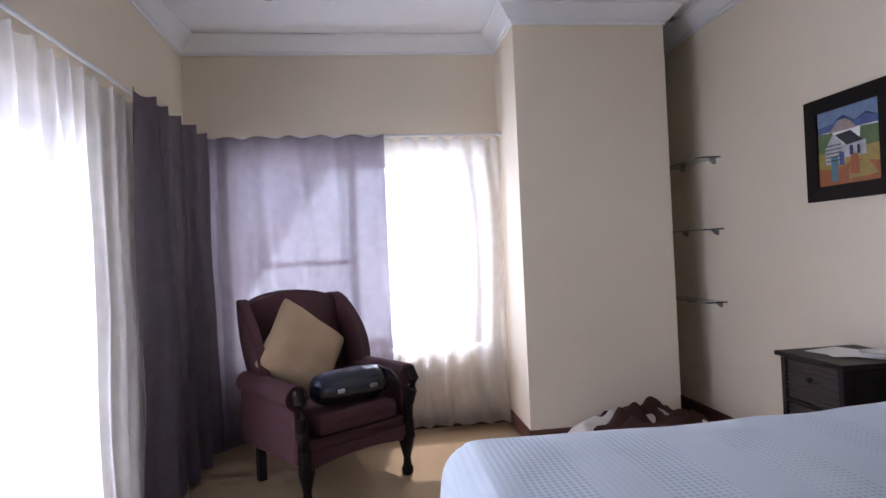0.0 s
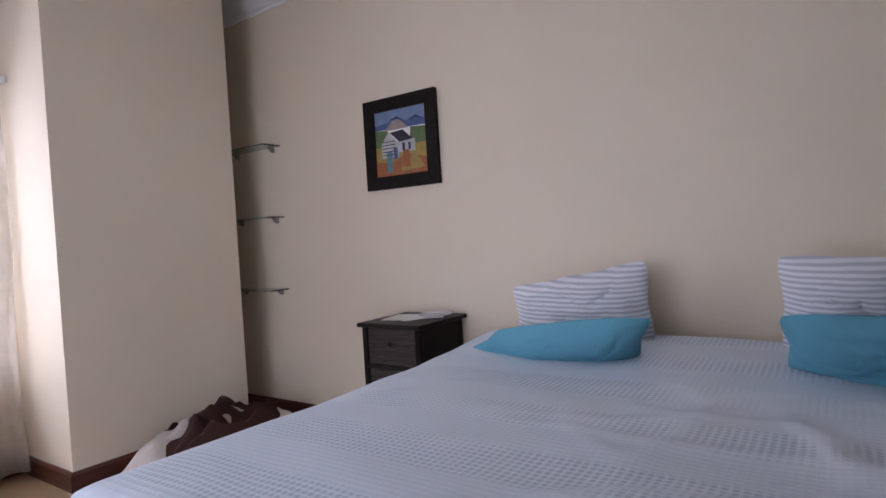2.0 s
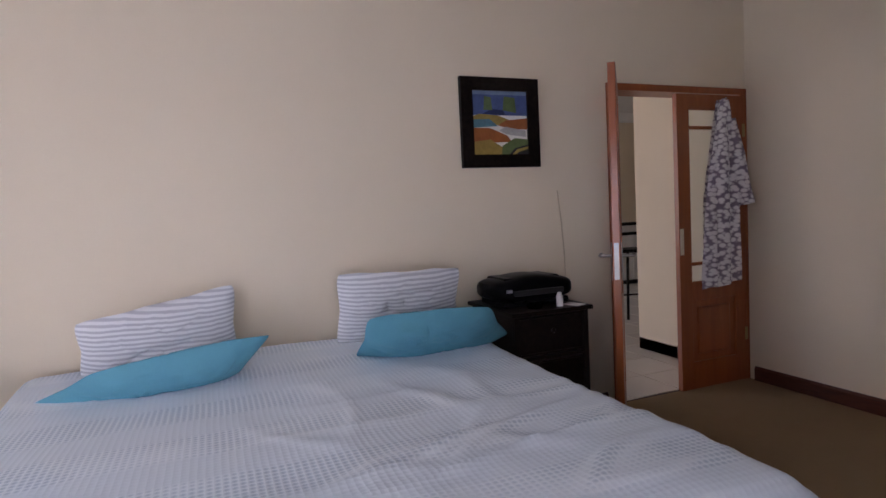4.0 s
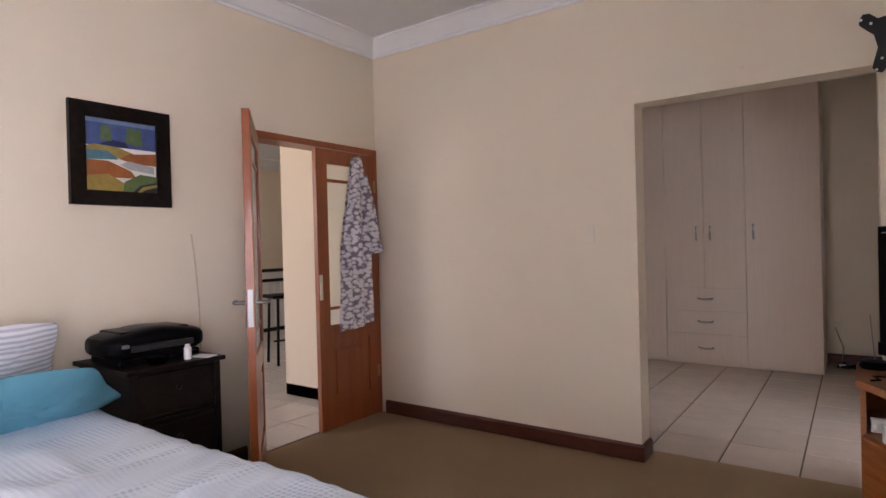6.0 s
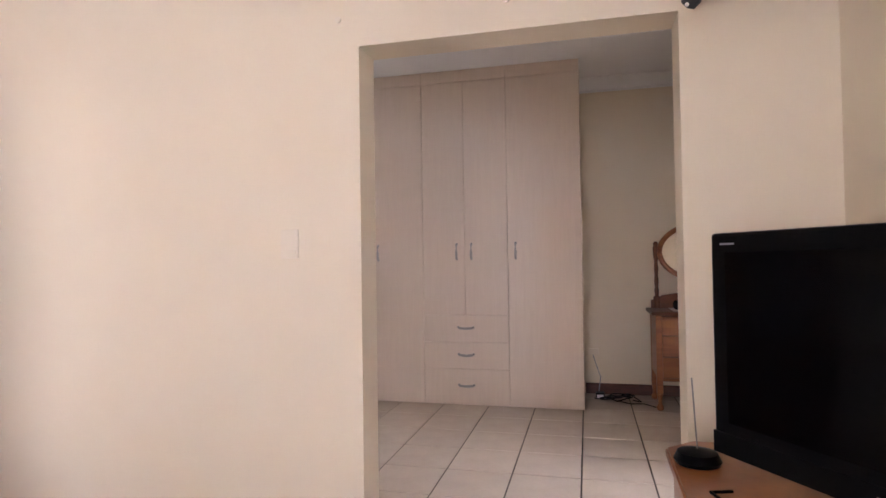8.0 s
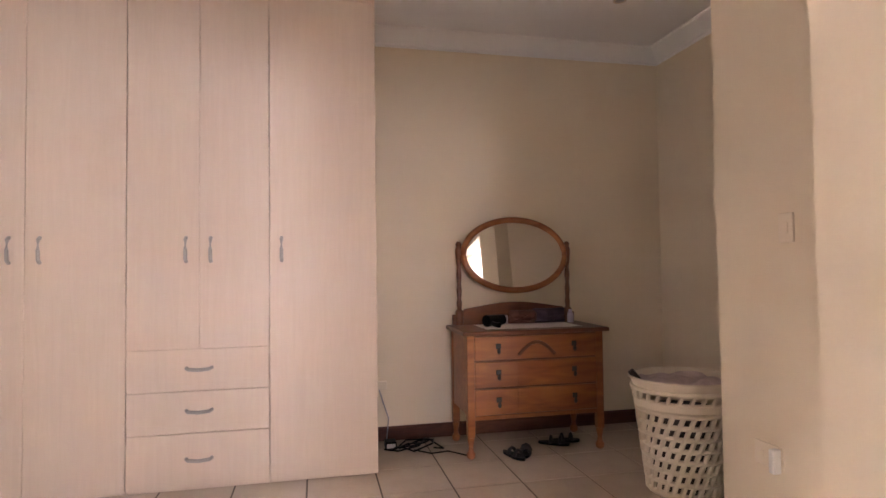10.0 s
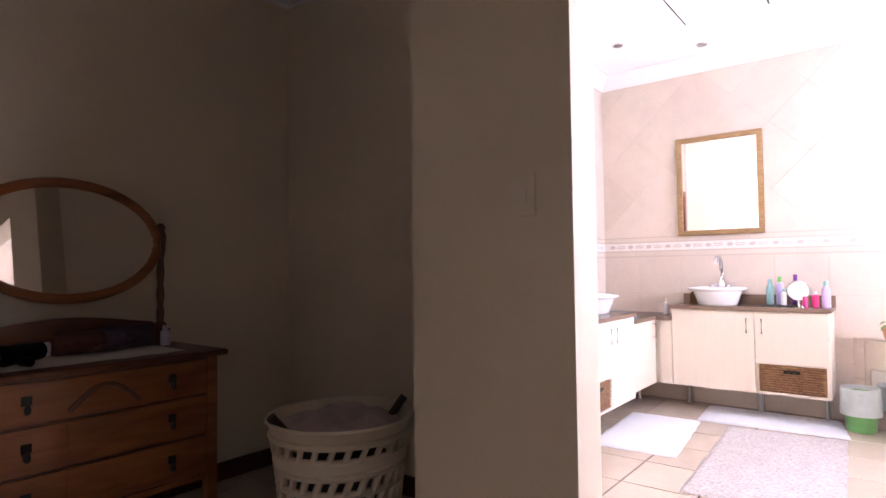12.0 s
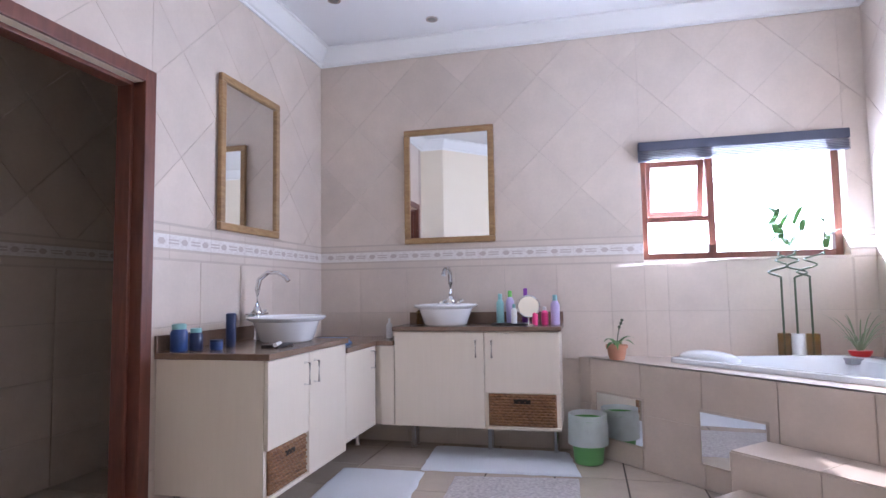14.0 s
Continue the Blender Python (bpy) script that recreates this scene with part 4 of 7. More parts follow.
def downlight(at):
    t = thing("downlight", at, "small recessed chrome ceiling downlight, unlit", "downlight", "ceiling downlights")
    bm = bmesh.new()
    lathe(bm, [(0.03, 0.0), (0.03, -0.006), (0.042, -0.007), (0.045, -0.003), (0.045, 0)], 24)
    part("ring", bm, M_CHROME, t, smooth=True)
    bm = bmesh.new()
    lathe(bm, [(0.001, -0.0065), (0.022, -0.009), (0.029, -0.0065)], 20)
    part("lamp", bm, M_STEEL, t, smooth=True)


for p in ((-0.71, 3.50, CEIL), (1.40, 3.40, CEIL), (2.09, 3.80, CEIL), (-0.5, 0.6, CEIL), (1.40, 0.6, CEIL), (-0.5, -1.7, CEIL), (1.4, -1.7, CEIL), (-2.24, -5.40, CEIL_2), (-5.75, -4.32, CEIL_2), (-5.32, -4.87, CEIL_2)):
    downlight(p)


# ---- wing armchair ----


def armchair():
    F = math.degrees(math.atan2(-0.81, 0.59)) + 90
    t = thing("wing_armchair", (-0.44, 3.38, 0), "plum upholstered wingback armchair with carved wooden arms", "armchair", turn=F)
    # local: front is -y
    part("seat_base", boxes(((-0.33, -0.32, 0.24), (0.33, 0.30, 0.36), 0.025)), M_CHAIR, t)
    part("seat_cushion", boxes(((-0.265, -0.35, 0.362), (0.265, 0.20, 0.475), 0.04)), M_CHAIR, t)
    bm = bmesh.new()

    def back(side):
        def place(u, v):
            a = 2 * u - 1
            top = 1.08 + 0.035 * math.cos(a * math.pi / 2) - 0.03 * abs(a) ** 3
            z = 0.40 + (top - 0.40) * v
            bulge = 0.035 * (1 - abs(a) ** 4) * (1 - (2 * v - 1) ** 4)
            y = 0.26 + 0.16 * v + (-0.06 - bulge if side < 0 else 0.05)
            return Vector((a * 0.30, y, z))
        return place
    grid(bm, 20, 20, back(-1)), grid(bm, 20, 20, back(1))
    e = [x for x in bm.edges if x.is_boundary]
    bmesh.ops.bridge_loops(bm, edges=e)
    part("backrest", bm, M_CHAIR, t, smooth=True)
    for s in (-1, 1):
        bm = bmesh.new()

        def wing(o):
            def place(u, v):
                z = 0.58 + (1.06 + 0.02 * math.sin(u * 3) - 0.58) * v
                reach = 0.10 + 0.16 * math.sin(math.pi * min(1, 0.25 + 0.75 * v)) ** 0.7
                y = 0.30 + 0.16 * v - u * reach
                x = s * (0.31 + 0.03 * u + o * 0.03 + 0.018 * math.sin(math.pi * v))
                return Vector((x, y, z))
            return place
        grid(bm, 8, 18, wing(-1)), grid(bm, 8, 18, wing(1))
        bmesh.ops.bridge_loops(bm, edges=[x for x in bm.edges if x.is_boundary])
        part("wing", bm, M_CHAIR, t, smooth=True)
        part("side_panel", boxes(((s * 0.36 - 0.03, -0.30, 0.24), (s * 0.36 + 0.03, 0.34, 0.58), 0.018)), M_CHAIR, t)
        bm = bmesh.new()
        tube(bm, [(s * 0.36, 0.32, 0.60), (s * 0.36, 0.1, 0.60), (s * 0.37, -0.18, 0.595), (s * 0.37, -0.31, 0.59)], 0.06, 16, 0.065)
        part("armrest", bm, M_CHAIR, t, smooth=True)
        bm = bmesh.new()
        tube(bm, [(s * 0.37, -0.325, 0.63), (s * 0.375, -0.36, 0.57), (s * 0.37, -0.345, 0.50), (s * 0.355, -0.325, 0.42), (s * 0.345, -0.33, 0.32), (s * 0.345, -0.34, 0.22)], 0.034, 12, 0.03)
        part("arm_front", bm, M_DARK, t, "carved dark wooden arm front", True)
        bm = bmesh.new()
        lathe(bm, [(0.042, 0.24), (0.046, 0.20), (0.034, 0.15), (0.022, 0.10), (0.026, 0.06), (0.036, 0.035), (0.034, 0.01), (0.026, 0.0)], 16, (s * 0.335, -0.315, 0))
        part("front_leg", bm, M_DARK, t, "turned dark wooden leg", True)
        part("back_leg", boxes(((s * 0.30 - 0.024, 0.26, 0), (s * 0.30 + 0.024, 0.31, 0.24), 0.005)), M_DARK, t)
    bm = bmesh.new()
    pts = [(-0.33 + 0.66 * k / 12, 0.24 - 0.0 if k in (0, 12) else 0.24 + 0.03 * math.sin(math.pi * k / 12)) for k in range(13)]
    for (x0, z0), (x1, z1) in zip(pts, pts[1:]):
        a = [bm.verts.new(p) for p in ((x0, -0.335, z0 - 0.03), (x1, -0.335, z1 - 0.03), (x1, -0.335, 0.30), (x0, -0.335, 0.30))]
        b = [bm.verts.new(p) for p in ((x0, -0.315, z0 - 0.03), (x1, -0.315, z1 - 0.03), (x1, -0.315, 0.30), (x0, -0.315, 0.30))]
        bm.faces.new(a), bm.faces.new(b[::-1])
        for i in range(4):
            bm.faces.new((a[i], b[i], b[(i + 1) % 4], a[(i + 1) % 4]))
    bmesh.ops.remove_doubles(bm, verts=bm.verts, dist=1e-4)
    part("front_apron", bm, M_CHAIR, t)
    return t, F


chair, F = armchair()
bm = bmesh.new()
pillow(bm, 0.51, 0.51, 0.17, 2.6, 0.02, 3.3)
bmesh.ops.rotate(bm, verts=bm.verts, cent=(0, 0, 0.255), matrix=Matrix.Rotation(radians(40), 3, "Y"))
cush = solid("scatter_cushion", bm, M_TAN, "plain tan cushion standing on its corner", "cushion", smooth=True)
cush.matrix_basis = chair.matrix_basis @ pose(-0.05, 0.08, 0.51, -19, 0, 8)
t = new("handbag")
t.matrix_basis = chair.matrix_basis @ pose(0.02, -0.21, 0.478, 0, 0, -6) @ Matrix.Diagonal((1.15, 1.2, 1.2, 1))
tagged(t, "navy patent leather handbag lying on the armchair", "handbag")
bm = bmesh.new()


def bag(u, v):
    a, b = 2 * u - 1, 2 * math.pi * v
    r = (1 - abs(a) ** 5) ** 0.4
    return Vector((a * 0.21, 0.075 * r * math.cos(b), 0.085 + 0.082 * r * math.sin(b) + 0.006 * noise.noise((a * 5, b, 0))))


grid(bm, 28, 24, bag)
bmesh.ops.remove_doubles(bm, verts=bm.verts, dist=0.001)
part("body", bm, M_LEATHER, t, smooth=True)
for x in (-0.09, 0.09):
    part("buckle", boxes(((x - 0.02, -0.085, 0.07), (x + 0.02, -0.075, 0.09), 0.002)), M_CHROME, t, "chrome buckle")
bm = bmesh.new()
tube(bm, [(0.15, -0.02, 0.15), (0.20, -0.06, 0.13), (0.24, -0.10, 0.06), (0.28, -0.11, 0.03), (0.33, -0.09, 0.02)], 0.009, 8)
part("strap", bm, M_LEATHER, t, smooth=True)

# ---- fleece throw heaped in front of the pier ----


def heap(name, x0, x1, y0, y1, high, mat, label, seed):
    bm = bmesh.new()

    def place(u, v):
        a, b = 2 * u - 1, 2 * v - 1
        r = max(0.0, 1 - (a * a) ** 1.3 - (b * b) ** 1.3) ** 0.5
        k = 0.6 + 0.5 * noise.noise((a * 1.8 + seed, b * 1.8, seed)) + 0.22 * noise.noise((a * 5, b * 5 + seed, 1))
        w = 1 + 0.08 * noise.noise((a * 3, b * 3, seed))
        return Vector(((x0 + x1) / 2 + a * (x1 - x0) / 2 * w, (y0 + y1) / 2 + b * (y1 - y0) / 2 * w, max(0.004, high * r * k)))
    grid(bm, 44, 36, place)
    return solid(name, bm, mat, label, "blanket", "throws on the floor", True)


heap("fleece_throw", 0.90, 2.05, 2.95, 3.60, 0.30, M_CREAMFUR, "cream fleece throw heaped on the carpet", 2.0)
heap("fleece_throw", 1.05, 1.98, 3.0, 3.58, 0.40, M_BROWNFUR, "dark brown fleece throw heaped on the cream one", 5.0)

# ---- television corner ----
t = thing("tv_stand", (0, 0, 0), "orange pine corner television stand with open shelf", "tv stand")
outline = [(-0.86, -1.80), (-0.94, -1.67), (-1.20, -1.10), (-1.27, -1.02), (-1.43, -1.02), (-1.43, -2.28), (-0.95, -2.28), (-0.865, -2.20)]
cx, cy = -1.2, -1.55


def inset(k):
    return [(cx + (x - cx) * k, cy + (y - cy) * k) for x, y in outline]


for nm, k, z0, z1 in (("top", 1.0, 0.72, 0.75), ("shelf", 0.95, 0.53, 0.55), ("base", 0.96, 0.0, 0.06)):
    bm = bmesh.new()
    prism(bm, inset(k), z0, z1)
    bmesh.ops.bevel(bm, geom=[e for e in bm.edges if abs(e.verts[0].co.z - e.verts[1].co.z) < 1e-5], offset=0.006, segments=2, affect="EDGES")
    part(nm, bm, M_PINE, t)
q = inset(0.93)
for i, j, nm in ((0, 7, "side_panel"), (7, 6, "side_panel"), (6, 5, "back_panel"), (5, 4, "back_panel"), (4, 3, "side_panel")):
    a, b = Vector(q[i]), Vector(q[j])
    nrm = Vector((-(b - a).y, (b - a).x)).normalized() * 0.009
    bm = bmesh.new()
    prism(bm, [a + nrm, b + nrm, b - nrm, a - nrm], 0.06, 0.72)
    part(nm, bm, M_PINE, t)
for i, j in ((0, 1), (1, 2), (2, 3)):
    a, b = Vector(q[i]), Vector(q[j])
    nrm = Vector((-(b - a).y, (b - a).x)).normalized() * 0.009
    bm = bmesh.new()
    prism(bm, [a + nrm, b + nrm, b - nrm, a - nrm], 0.06, 0.53)
    dp = part("door_panel", bm, M_PINE, t)
    mid = (a + b) / 2
    dirv = (b - a).normalized()
    half = (b - a).length / 2 - 0.04
    if half > 0.05:
        for off in (-1, 1):
            bm = bmesh.new()
            c = mid - nrm.normalized() * 0.012
            tube(bm, [Vector((*(c + dirv * half * s0), z)) for s0, z in ((-0.9, 0.12), (0.9, 0.12), (0.9, 0.46), (-0.9, 0.46))], 0.006, 6, closed=True)
            part("panel_moulding", bm, M_PINE, dp)
TVD = Vector((-0.55, 0.835)).normalized()
ANG = math.degrees(math.atan2(TVD.y, TVD.x))
t = thing("television", (-0.94, -1.905, 0.75), "black flat-screen television on the pine stand", "television", turn=ANG)
W, H0, H1 = 0.80, 0.09, 0.60
part("housing", boxes(((0, 0.0, H0), (W, 0.05, H1), 0.008)), M_BLACK, t)
part("screen", boxes(((0.045, -0.003, H0 + 0.075), (W - 0.045, 0.004, H1 - 0.045))), M_SCREEN, t, "dark glossy screen")
part("neck", boxes(((W / 2 - 0.08, 0.01, 0.015), (W / 2 + 0.08, 0.04, H0 + 0.02), 0.004)), M_BLACK, t)
part("foot", boxes(((W / 2 - 0.20, -0.055, 0.0), (W / 2 + 0.20, 0.13, 0.016), 0.005)), M_BLACK, t, "glossy black foot")
part("lower_bar", boxes(((0.0, -0.004, H0), (W, 0.0, H0 + 0.05), 0.001)), M_BLACK, t)
part("maker_badge", boxes(((W / 2 - 0.03, -0.0055, H0 + 0.02), (W / 2 + 0.03, -0.004, H0 + 0.031))), M_STEEL, t)
part("model_badge", boxes(((0.03, -0.0015, H1 - 0.028), (0.07, -0.0, H1 - 0.024))), M_SLATE, t)
t = thing("indoor_aerial", (-0.93, -2.08, 0.75), "small black aerial with thin rod on the stand", "aerial")
bm = bmesh.new()
lathe(bm, [(0.055, 0), (0.06, 0.01), (0.05, 0.03), (0.015, 0.038)], 24)
part("base", bm, M_BLACK, t, smooth=True)
bm = bmesh.new()
tube(bm, [(0, 0, 0.035), (0.015, 0.03, 0.23)], 0.002, 6)
part("rod", bm, M_STEEL, t)
bm = bmesh.new()
tube(bm, [(-0.97, -1.88, 0.756), (-0.92, -1.86, 0.758), (-0.94, -1.81, 0.756), (-0.91, -1.78, 0.757)], 0.004, 6)
solid("tv_cable", bm, M_BLACK, "short loose black cable on the stand", "cable", smooth=True)
solid("remote_control", boxes(((-0.022, -0.085, 0), (0.022, 0.085, 0.018), 0.006)), M_BLACK, "black remote control on the stand", "remote", at=(-1.15, -1.42, 0.751), turn=25)
bm = bmesh.new()
lathe(bm, [(0.032, 0), (0.036, 0.004), (0.036, 0.05), (0.037, 0.052), (0.037, 0.068), (0.03, 0.07)], 20)
solid("jar", bm, M_WHITE, "white lidded jar on the open shelf", "jar", smooth=True, at=(-0.975, -1.68, 0.551))
solid("small_box", boxes(((-0.04, -0.05, 0), (0.04, 0.05, 0.035), 0.004)), M_SLATE, "small grey box on the open shelf", "box", at=(-1.03, -1.52, 0.551), turn=20)
bm = bmesh.new()
pillow(bm, 0.09, 0.06, 0.05, 2, 0.01, 1)
solid("crumpled_paper", bm, M_PAPER, "crumpled white packet on the open shelf", "packet", smooth=True, at=(-0.95, -1.80, 0.552))

t = thing("tv_wall_bracket", (-1.03, -2.24, 2.20), "empty black metal television wall bracket", "tv bracket")
bm = bmesh.new()
half = [(0.0, 0.082), (0.045, 0.094), (0.072, 0.135), (0.095, 0.145), (0.112, 0.132), (0.122, 0.108), (0.112, 0.088), (0.078, 0.03)]
arm = half + [(x, -y) for x, y in half[::-1]]
arm = arm[:-1] + [(-x, -y) for x, y in arm[:-1]]
prism(bm, arm, -0.004, 0.004)
bmesh.ops.rotate(bm, verts=bm.verts, cent=(0, 0, 0), matrix=(Matrix.Rotation(radians(-28), 3, "Z") @ Matrix.Rotation(radians(90), 3, "X") @ Matrix.Rotation(radians(-14), 3, "Z")))
plate = part("plate", bm, M_MATTBLACK, t)
turn_p = Matrix.Rotation(radians(-28), 3, "Z") @ Matrix.Rotation(radians(90), 3, "X") @ Matrix.Rotation(radians(-14), 3, "Z")
for sx in (-1, 1):
    for sy in (-1, 1):
        for k in (0.075, 0.108):
            bm = bmesh.new()
            for out in (-0.004, 0.004):
                c = turn_p @ Vector((sx * k, sy * k * 1.15, out))
                bmesh.ops.create_uvsphere(bm, u_segments=8, v_segments=6, radius=0.0065, matrix=Matrix.Translation(c))
            part("bolt_hole", bm, M_WHITE, plate)
bm = bmesh.new()
box(bm, (-0.20, -0.045, -0.015), (-0.02, -0.02, 0.015), 0.003)
box(bm, (-0.24, -0.14, -0.03), (-0.19, -0.02, 0.03), 0.004)
box(bm, (-0.40, -0.15, -0.012), (-0.21, -0.125, 0.012), 0.003)
part("arm", bm, M_MATTBLACK, t)
part("wall_plate", boxes(((-0.418, -0.20, -0.11), (-0.40, -0.08, 0.11), 0.003)), M_MATTBLACK, t)
for x in (0.268, -0.391):
    bm = bmesh.new()
    tube(bm, [(0, 0, 0), (0, 0.01, 0)], 0.012, 14)
    solid("wall_plug", bm, M_PLATE, "small round wall fixing above the passage", "wall fixing", "wall fixings", at=(x, SOUTH, 2.24))




def wallplate(name, at, turn, w, h, label, category, rockers):
    t = thing(name, at, label, category, turn=turn)
    part("plate", boxes(((-w / 2, -0.011, -h / 2), (w / 2, 0, h / 2), 0.003)), M_PLATE, t)
    for x, z, ww, hh in rockers:
        part("rocker", boxes(((x - ww / 2, -0.0145, z - hh / 2), (x + ww / 2, -0.011, z + hh / 2), 0.001)), M_PLATE, t)
    return t


wallplate("light_switch", (0.484, SOUTH, 1.37), 180, 0.075, 0.115, "cream wall light switch", "switch", [(-0.0, -0.035, 0.06, 0.02)])

# ---- hall seen through the door ----
wall("wall_hall_stub", (EAST + 0.16, -2.64), (3.38, -2.47, 3.1), M_WALL, label="cream hall wall end with dark skirting")
wall("wall_hall_far", (8.1, -6.5), (8.3, 3.2, 3.3), M_WALL, label="pale yellow far hall wall")
wall("wall_hall_south", (EAST + 0.16, -6.66), (8.3, -6.5, 3.3), M_WALL)
# out of view; the opening is invented to let light into the hall
wall("wall_hall_north", (EAST + 0.16, 3.2), (8.3, 3.4, 3.3), M_WALL, [(4.8, 7.6, 0.5, 2.7)], "unseen hall wall with an opening added to light the hall")
ceiling("ceiling_hall", (EAST + 0.1, -6.6), (8.3, 3.3), 3.0, "smooth white hall ceiling")
run("coving_hall", [(8.1, -6.5), (8.1, 3.2)], cove_profile(3.0, 0.16), M_COVE, "white moulded plaster coving", "coving")
run("baseboard_hall", [(3.38, -2.64), (3.38, -2.47), (EAST + 0.17, -2.47)], SKIRT, M_SKIRT, "dark stained timber skirting", "skirting")


def balustrade():
    t = thing("hall_balustrade", (6.86, 0, 0), "white panelled hall balustrade with dark rails", "balustrade")
    part("panel", boxes(((0.0, -6.4, 0.06), (0.06, -1.0, 0.80), 0.004)), M_PAPER, t)
    part("bottom_rail", boxes(((-0.02, -6.4, 0.0), (0.08, -1.0, 0.06), 0.004)), M_DARK, t)
    part("mid_rail", boxes(((-0.02, -6.4, 0.80), (0.08, -1.0, 0.85), 0.004)), M_DARK, t)
    part("frieze", boxes(((0.0, -6.4, 0.85), (0.06, -1.0, 0.96), 0.004)), M_PAPER, t)
    part("handrail", boxes(((-0.03, -6.4, 0.96), (0.09, -1.0, 1.01), 0.012)), M_DARK, t)
    for i in range(40):
        part("slat", boxes(((-0.012, -6.35 + 0.135 * i, 0.08), (0.0, -6.30 + 0.135 * i, 0.78), 0.002)), M_PAPER, t)


balustrade()


def tall_chair():
    t = thing("bar_chair", (4.57, -3.45, 0), "dark wooden tall chair standing in the hall", "chair", turn=-108)
    part("seat", boxes(((-0.21, -0.18, 0.76), (0.18, 0.18, 0.80), 0.012)), M_DARK, t)
    for x in (-0.14, 0.14):
        for y in (-0.14, 0.14):
            bm = bmesh.new()
            tube(bm, [(x * 1.15, y * 1.15, 0), (x, y, 0.76)], 0.016, 10)
            part("leg", bm, M_DARK, t, smooth=True)
    for y in (-0.14, 0.14):
        bm = bmesh.new()
        tube(bm, [(0.14, y, 0.78), (0.16, y, 1.0), (0.17, y, 1.24)], 0.016, 10)
        part("back_post", bm, M_DARK, t, smooth=True)
        bm = bmesh.new()
        bmesh.ops.create_uvsphere(bm, u_segments=12, v_segments=8, radius=0.03, matrix=Matrix.Translation((0.17, y, 1.26)))
        part("knob", bm, M_DARK, t, smooth=True)
    for z in (0.88, 1.02, 1.14):
        part("slat", boxes(((0.15, -0.13, z), (0.165, 0.13, z + 0.06), 0.004)), M_DARK, t)
    for z in (0.25, 0.4):
        part("stretcher", boxes(((-0.15, -0.01, z), (0.15, 0.01, z + 0.02), 0.003)), M_DARK, t)


tall_chair()

# ---- dressing room ----
CF = -5.516


def handle(parent, x, z, upright=True, mat=None):
    bm = bmesh.new()
    h = 0.07
    if upright:
        pts = [(x, CF + 0.0, z - h), (x, CF + 0.022, z - h * 0.8), (x, CF + 0.026, z), (x, CF + 0.022, z + h * 0.8), (x, CF + 0.0, z + h)]
    else:
        pts = [(x - h, CF + 0.0, z), (x - h * 0.8, CF + 0.022, z - 0.006), (x, CF + 0.028, z - 0.01), (x + h * 0.8, CF + 0.022, z - 0.006), (x + h, CF + 0.0, z)]
    tube(bm, pts, 0.0105, 8)
    part("handle", bm, M_STEEL, parent, "brushed steel bow handle", True)


def wardrobe(x0, x1, doors, drawers, label):
    """doors: (x0, x1, z0, z1, handle x); drawers: (z0, z1)."""
    t = thing("wardrobe", (0, 0, 0), label, "wardrobe", "fitted wardrobes")
    part("body", boxes(((x0 + 0.001, BACK + 0.004, 0.0), (x1 - 0.001, CF - 0.022, 3.027))), M_MELAMINE, t)
    part("fascia", boxes(((x0 + 0.001, CF - 0.02, 2.92), (x1 - 0.001, CF, 3.027), 0.002)), M_MELAMINE, t)
    for a, b, z0, z1, hx in doors:
        dr = part("door", boxes(((a + 0.002, CF - 0.02, z0), (b - 0.002, CF, z1), 0.002)), M_MELAMINE, t)
        handle(dr, hx, 1.378)
    for z0, z1 in drawers:
        dr = part("drawer", boxes(((x0 + 0.003, CF - 0.02, z0 + 0.003), (x1 - 0.003, CF, z1 - 0.003), 0.002)), M_MELAMINE, t)
        handle(dr, (x0 + x1) / 2, (z0 + z1) / 2 + 0.01, False)
    return t


wardrobe(-0.615, 0.022, [(-0.615, 0.022, 0.02, 2.916, -0.047)], [], "tall pale wood-grain fitted wardrobe with one door")
wardrobe(0.024, 0.80, [(0.024, 0.412, 0.81, 2.916, 0.35), (0.412, 0.80, 0.81, 2.916, 0.485)], [(0.02, 0.325), (0.327, 0.565), (0.567, 0.807)], "pale fitted wardrobe with two doors over three drawers")
wardrobe(0.802, 1.81, [(0.802, 1.31, 0.02, 2.916, 1.235), (1.31, 1.81, 0.02, 2.916, 1.385)], [], "tall pale wood-grain fitted wardrobe with two doors")
wardrobe(1.812, 2.245, [(1.812, 2.245, 0.02, 2.916, 1.88)], [], "tall pale wood-grain fitted wardrobe with one door")


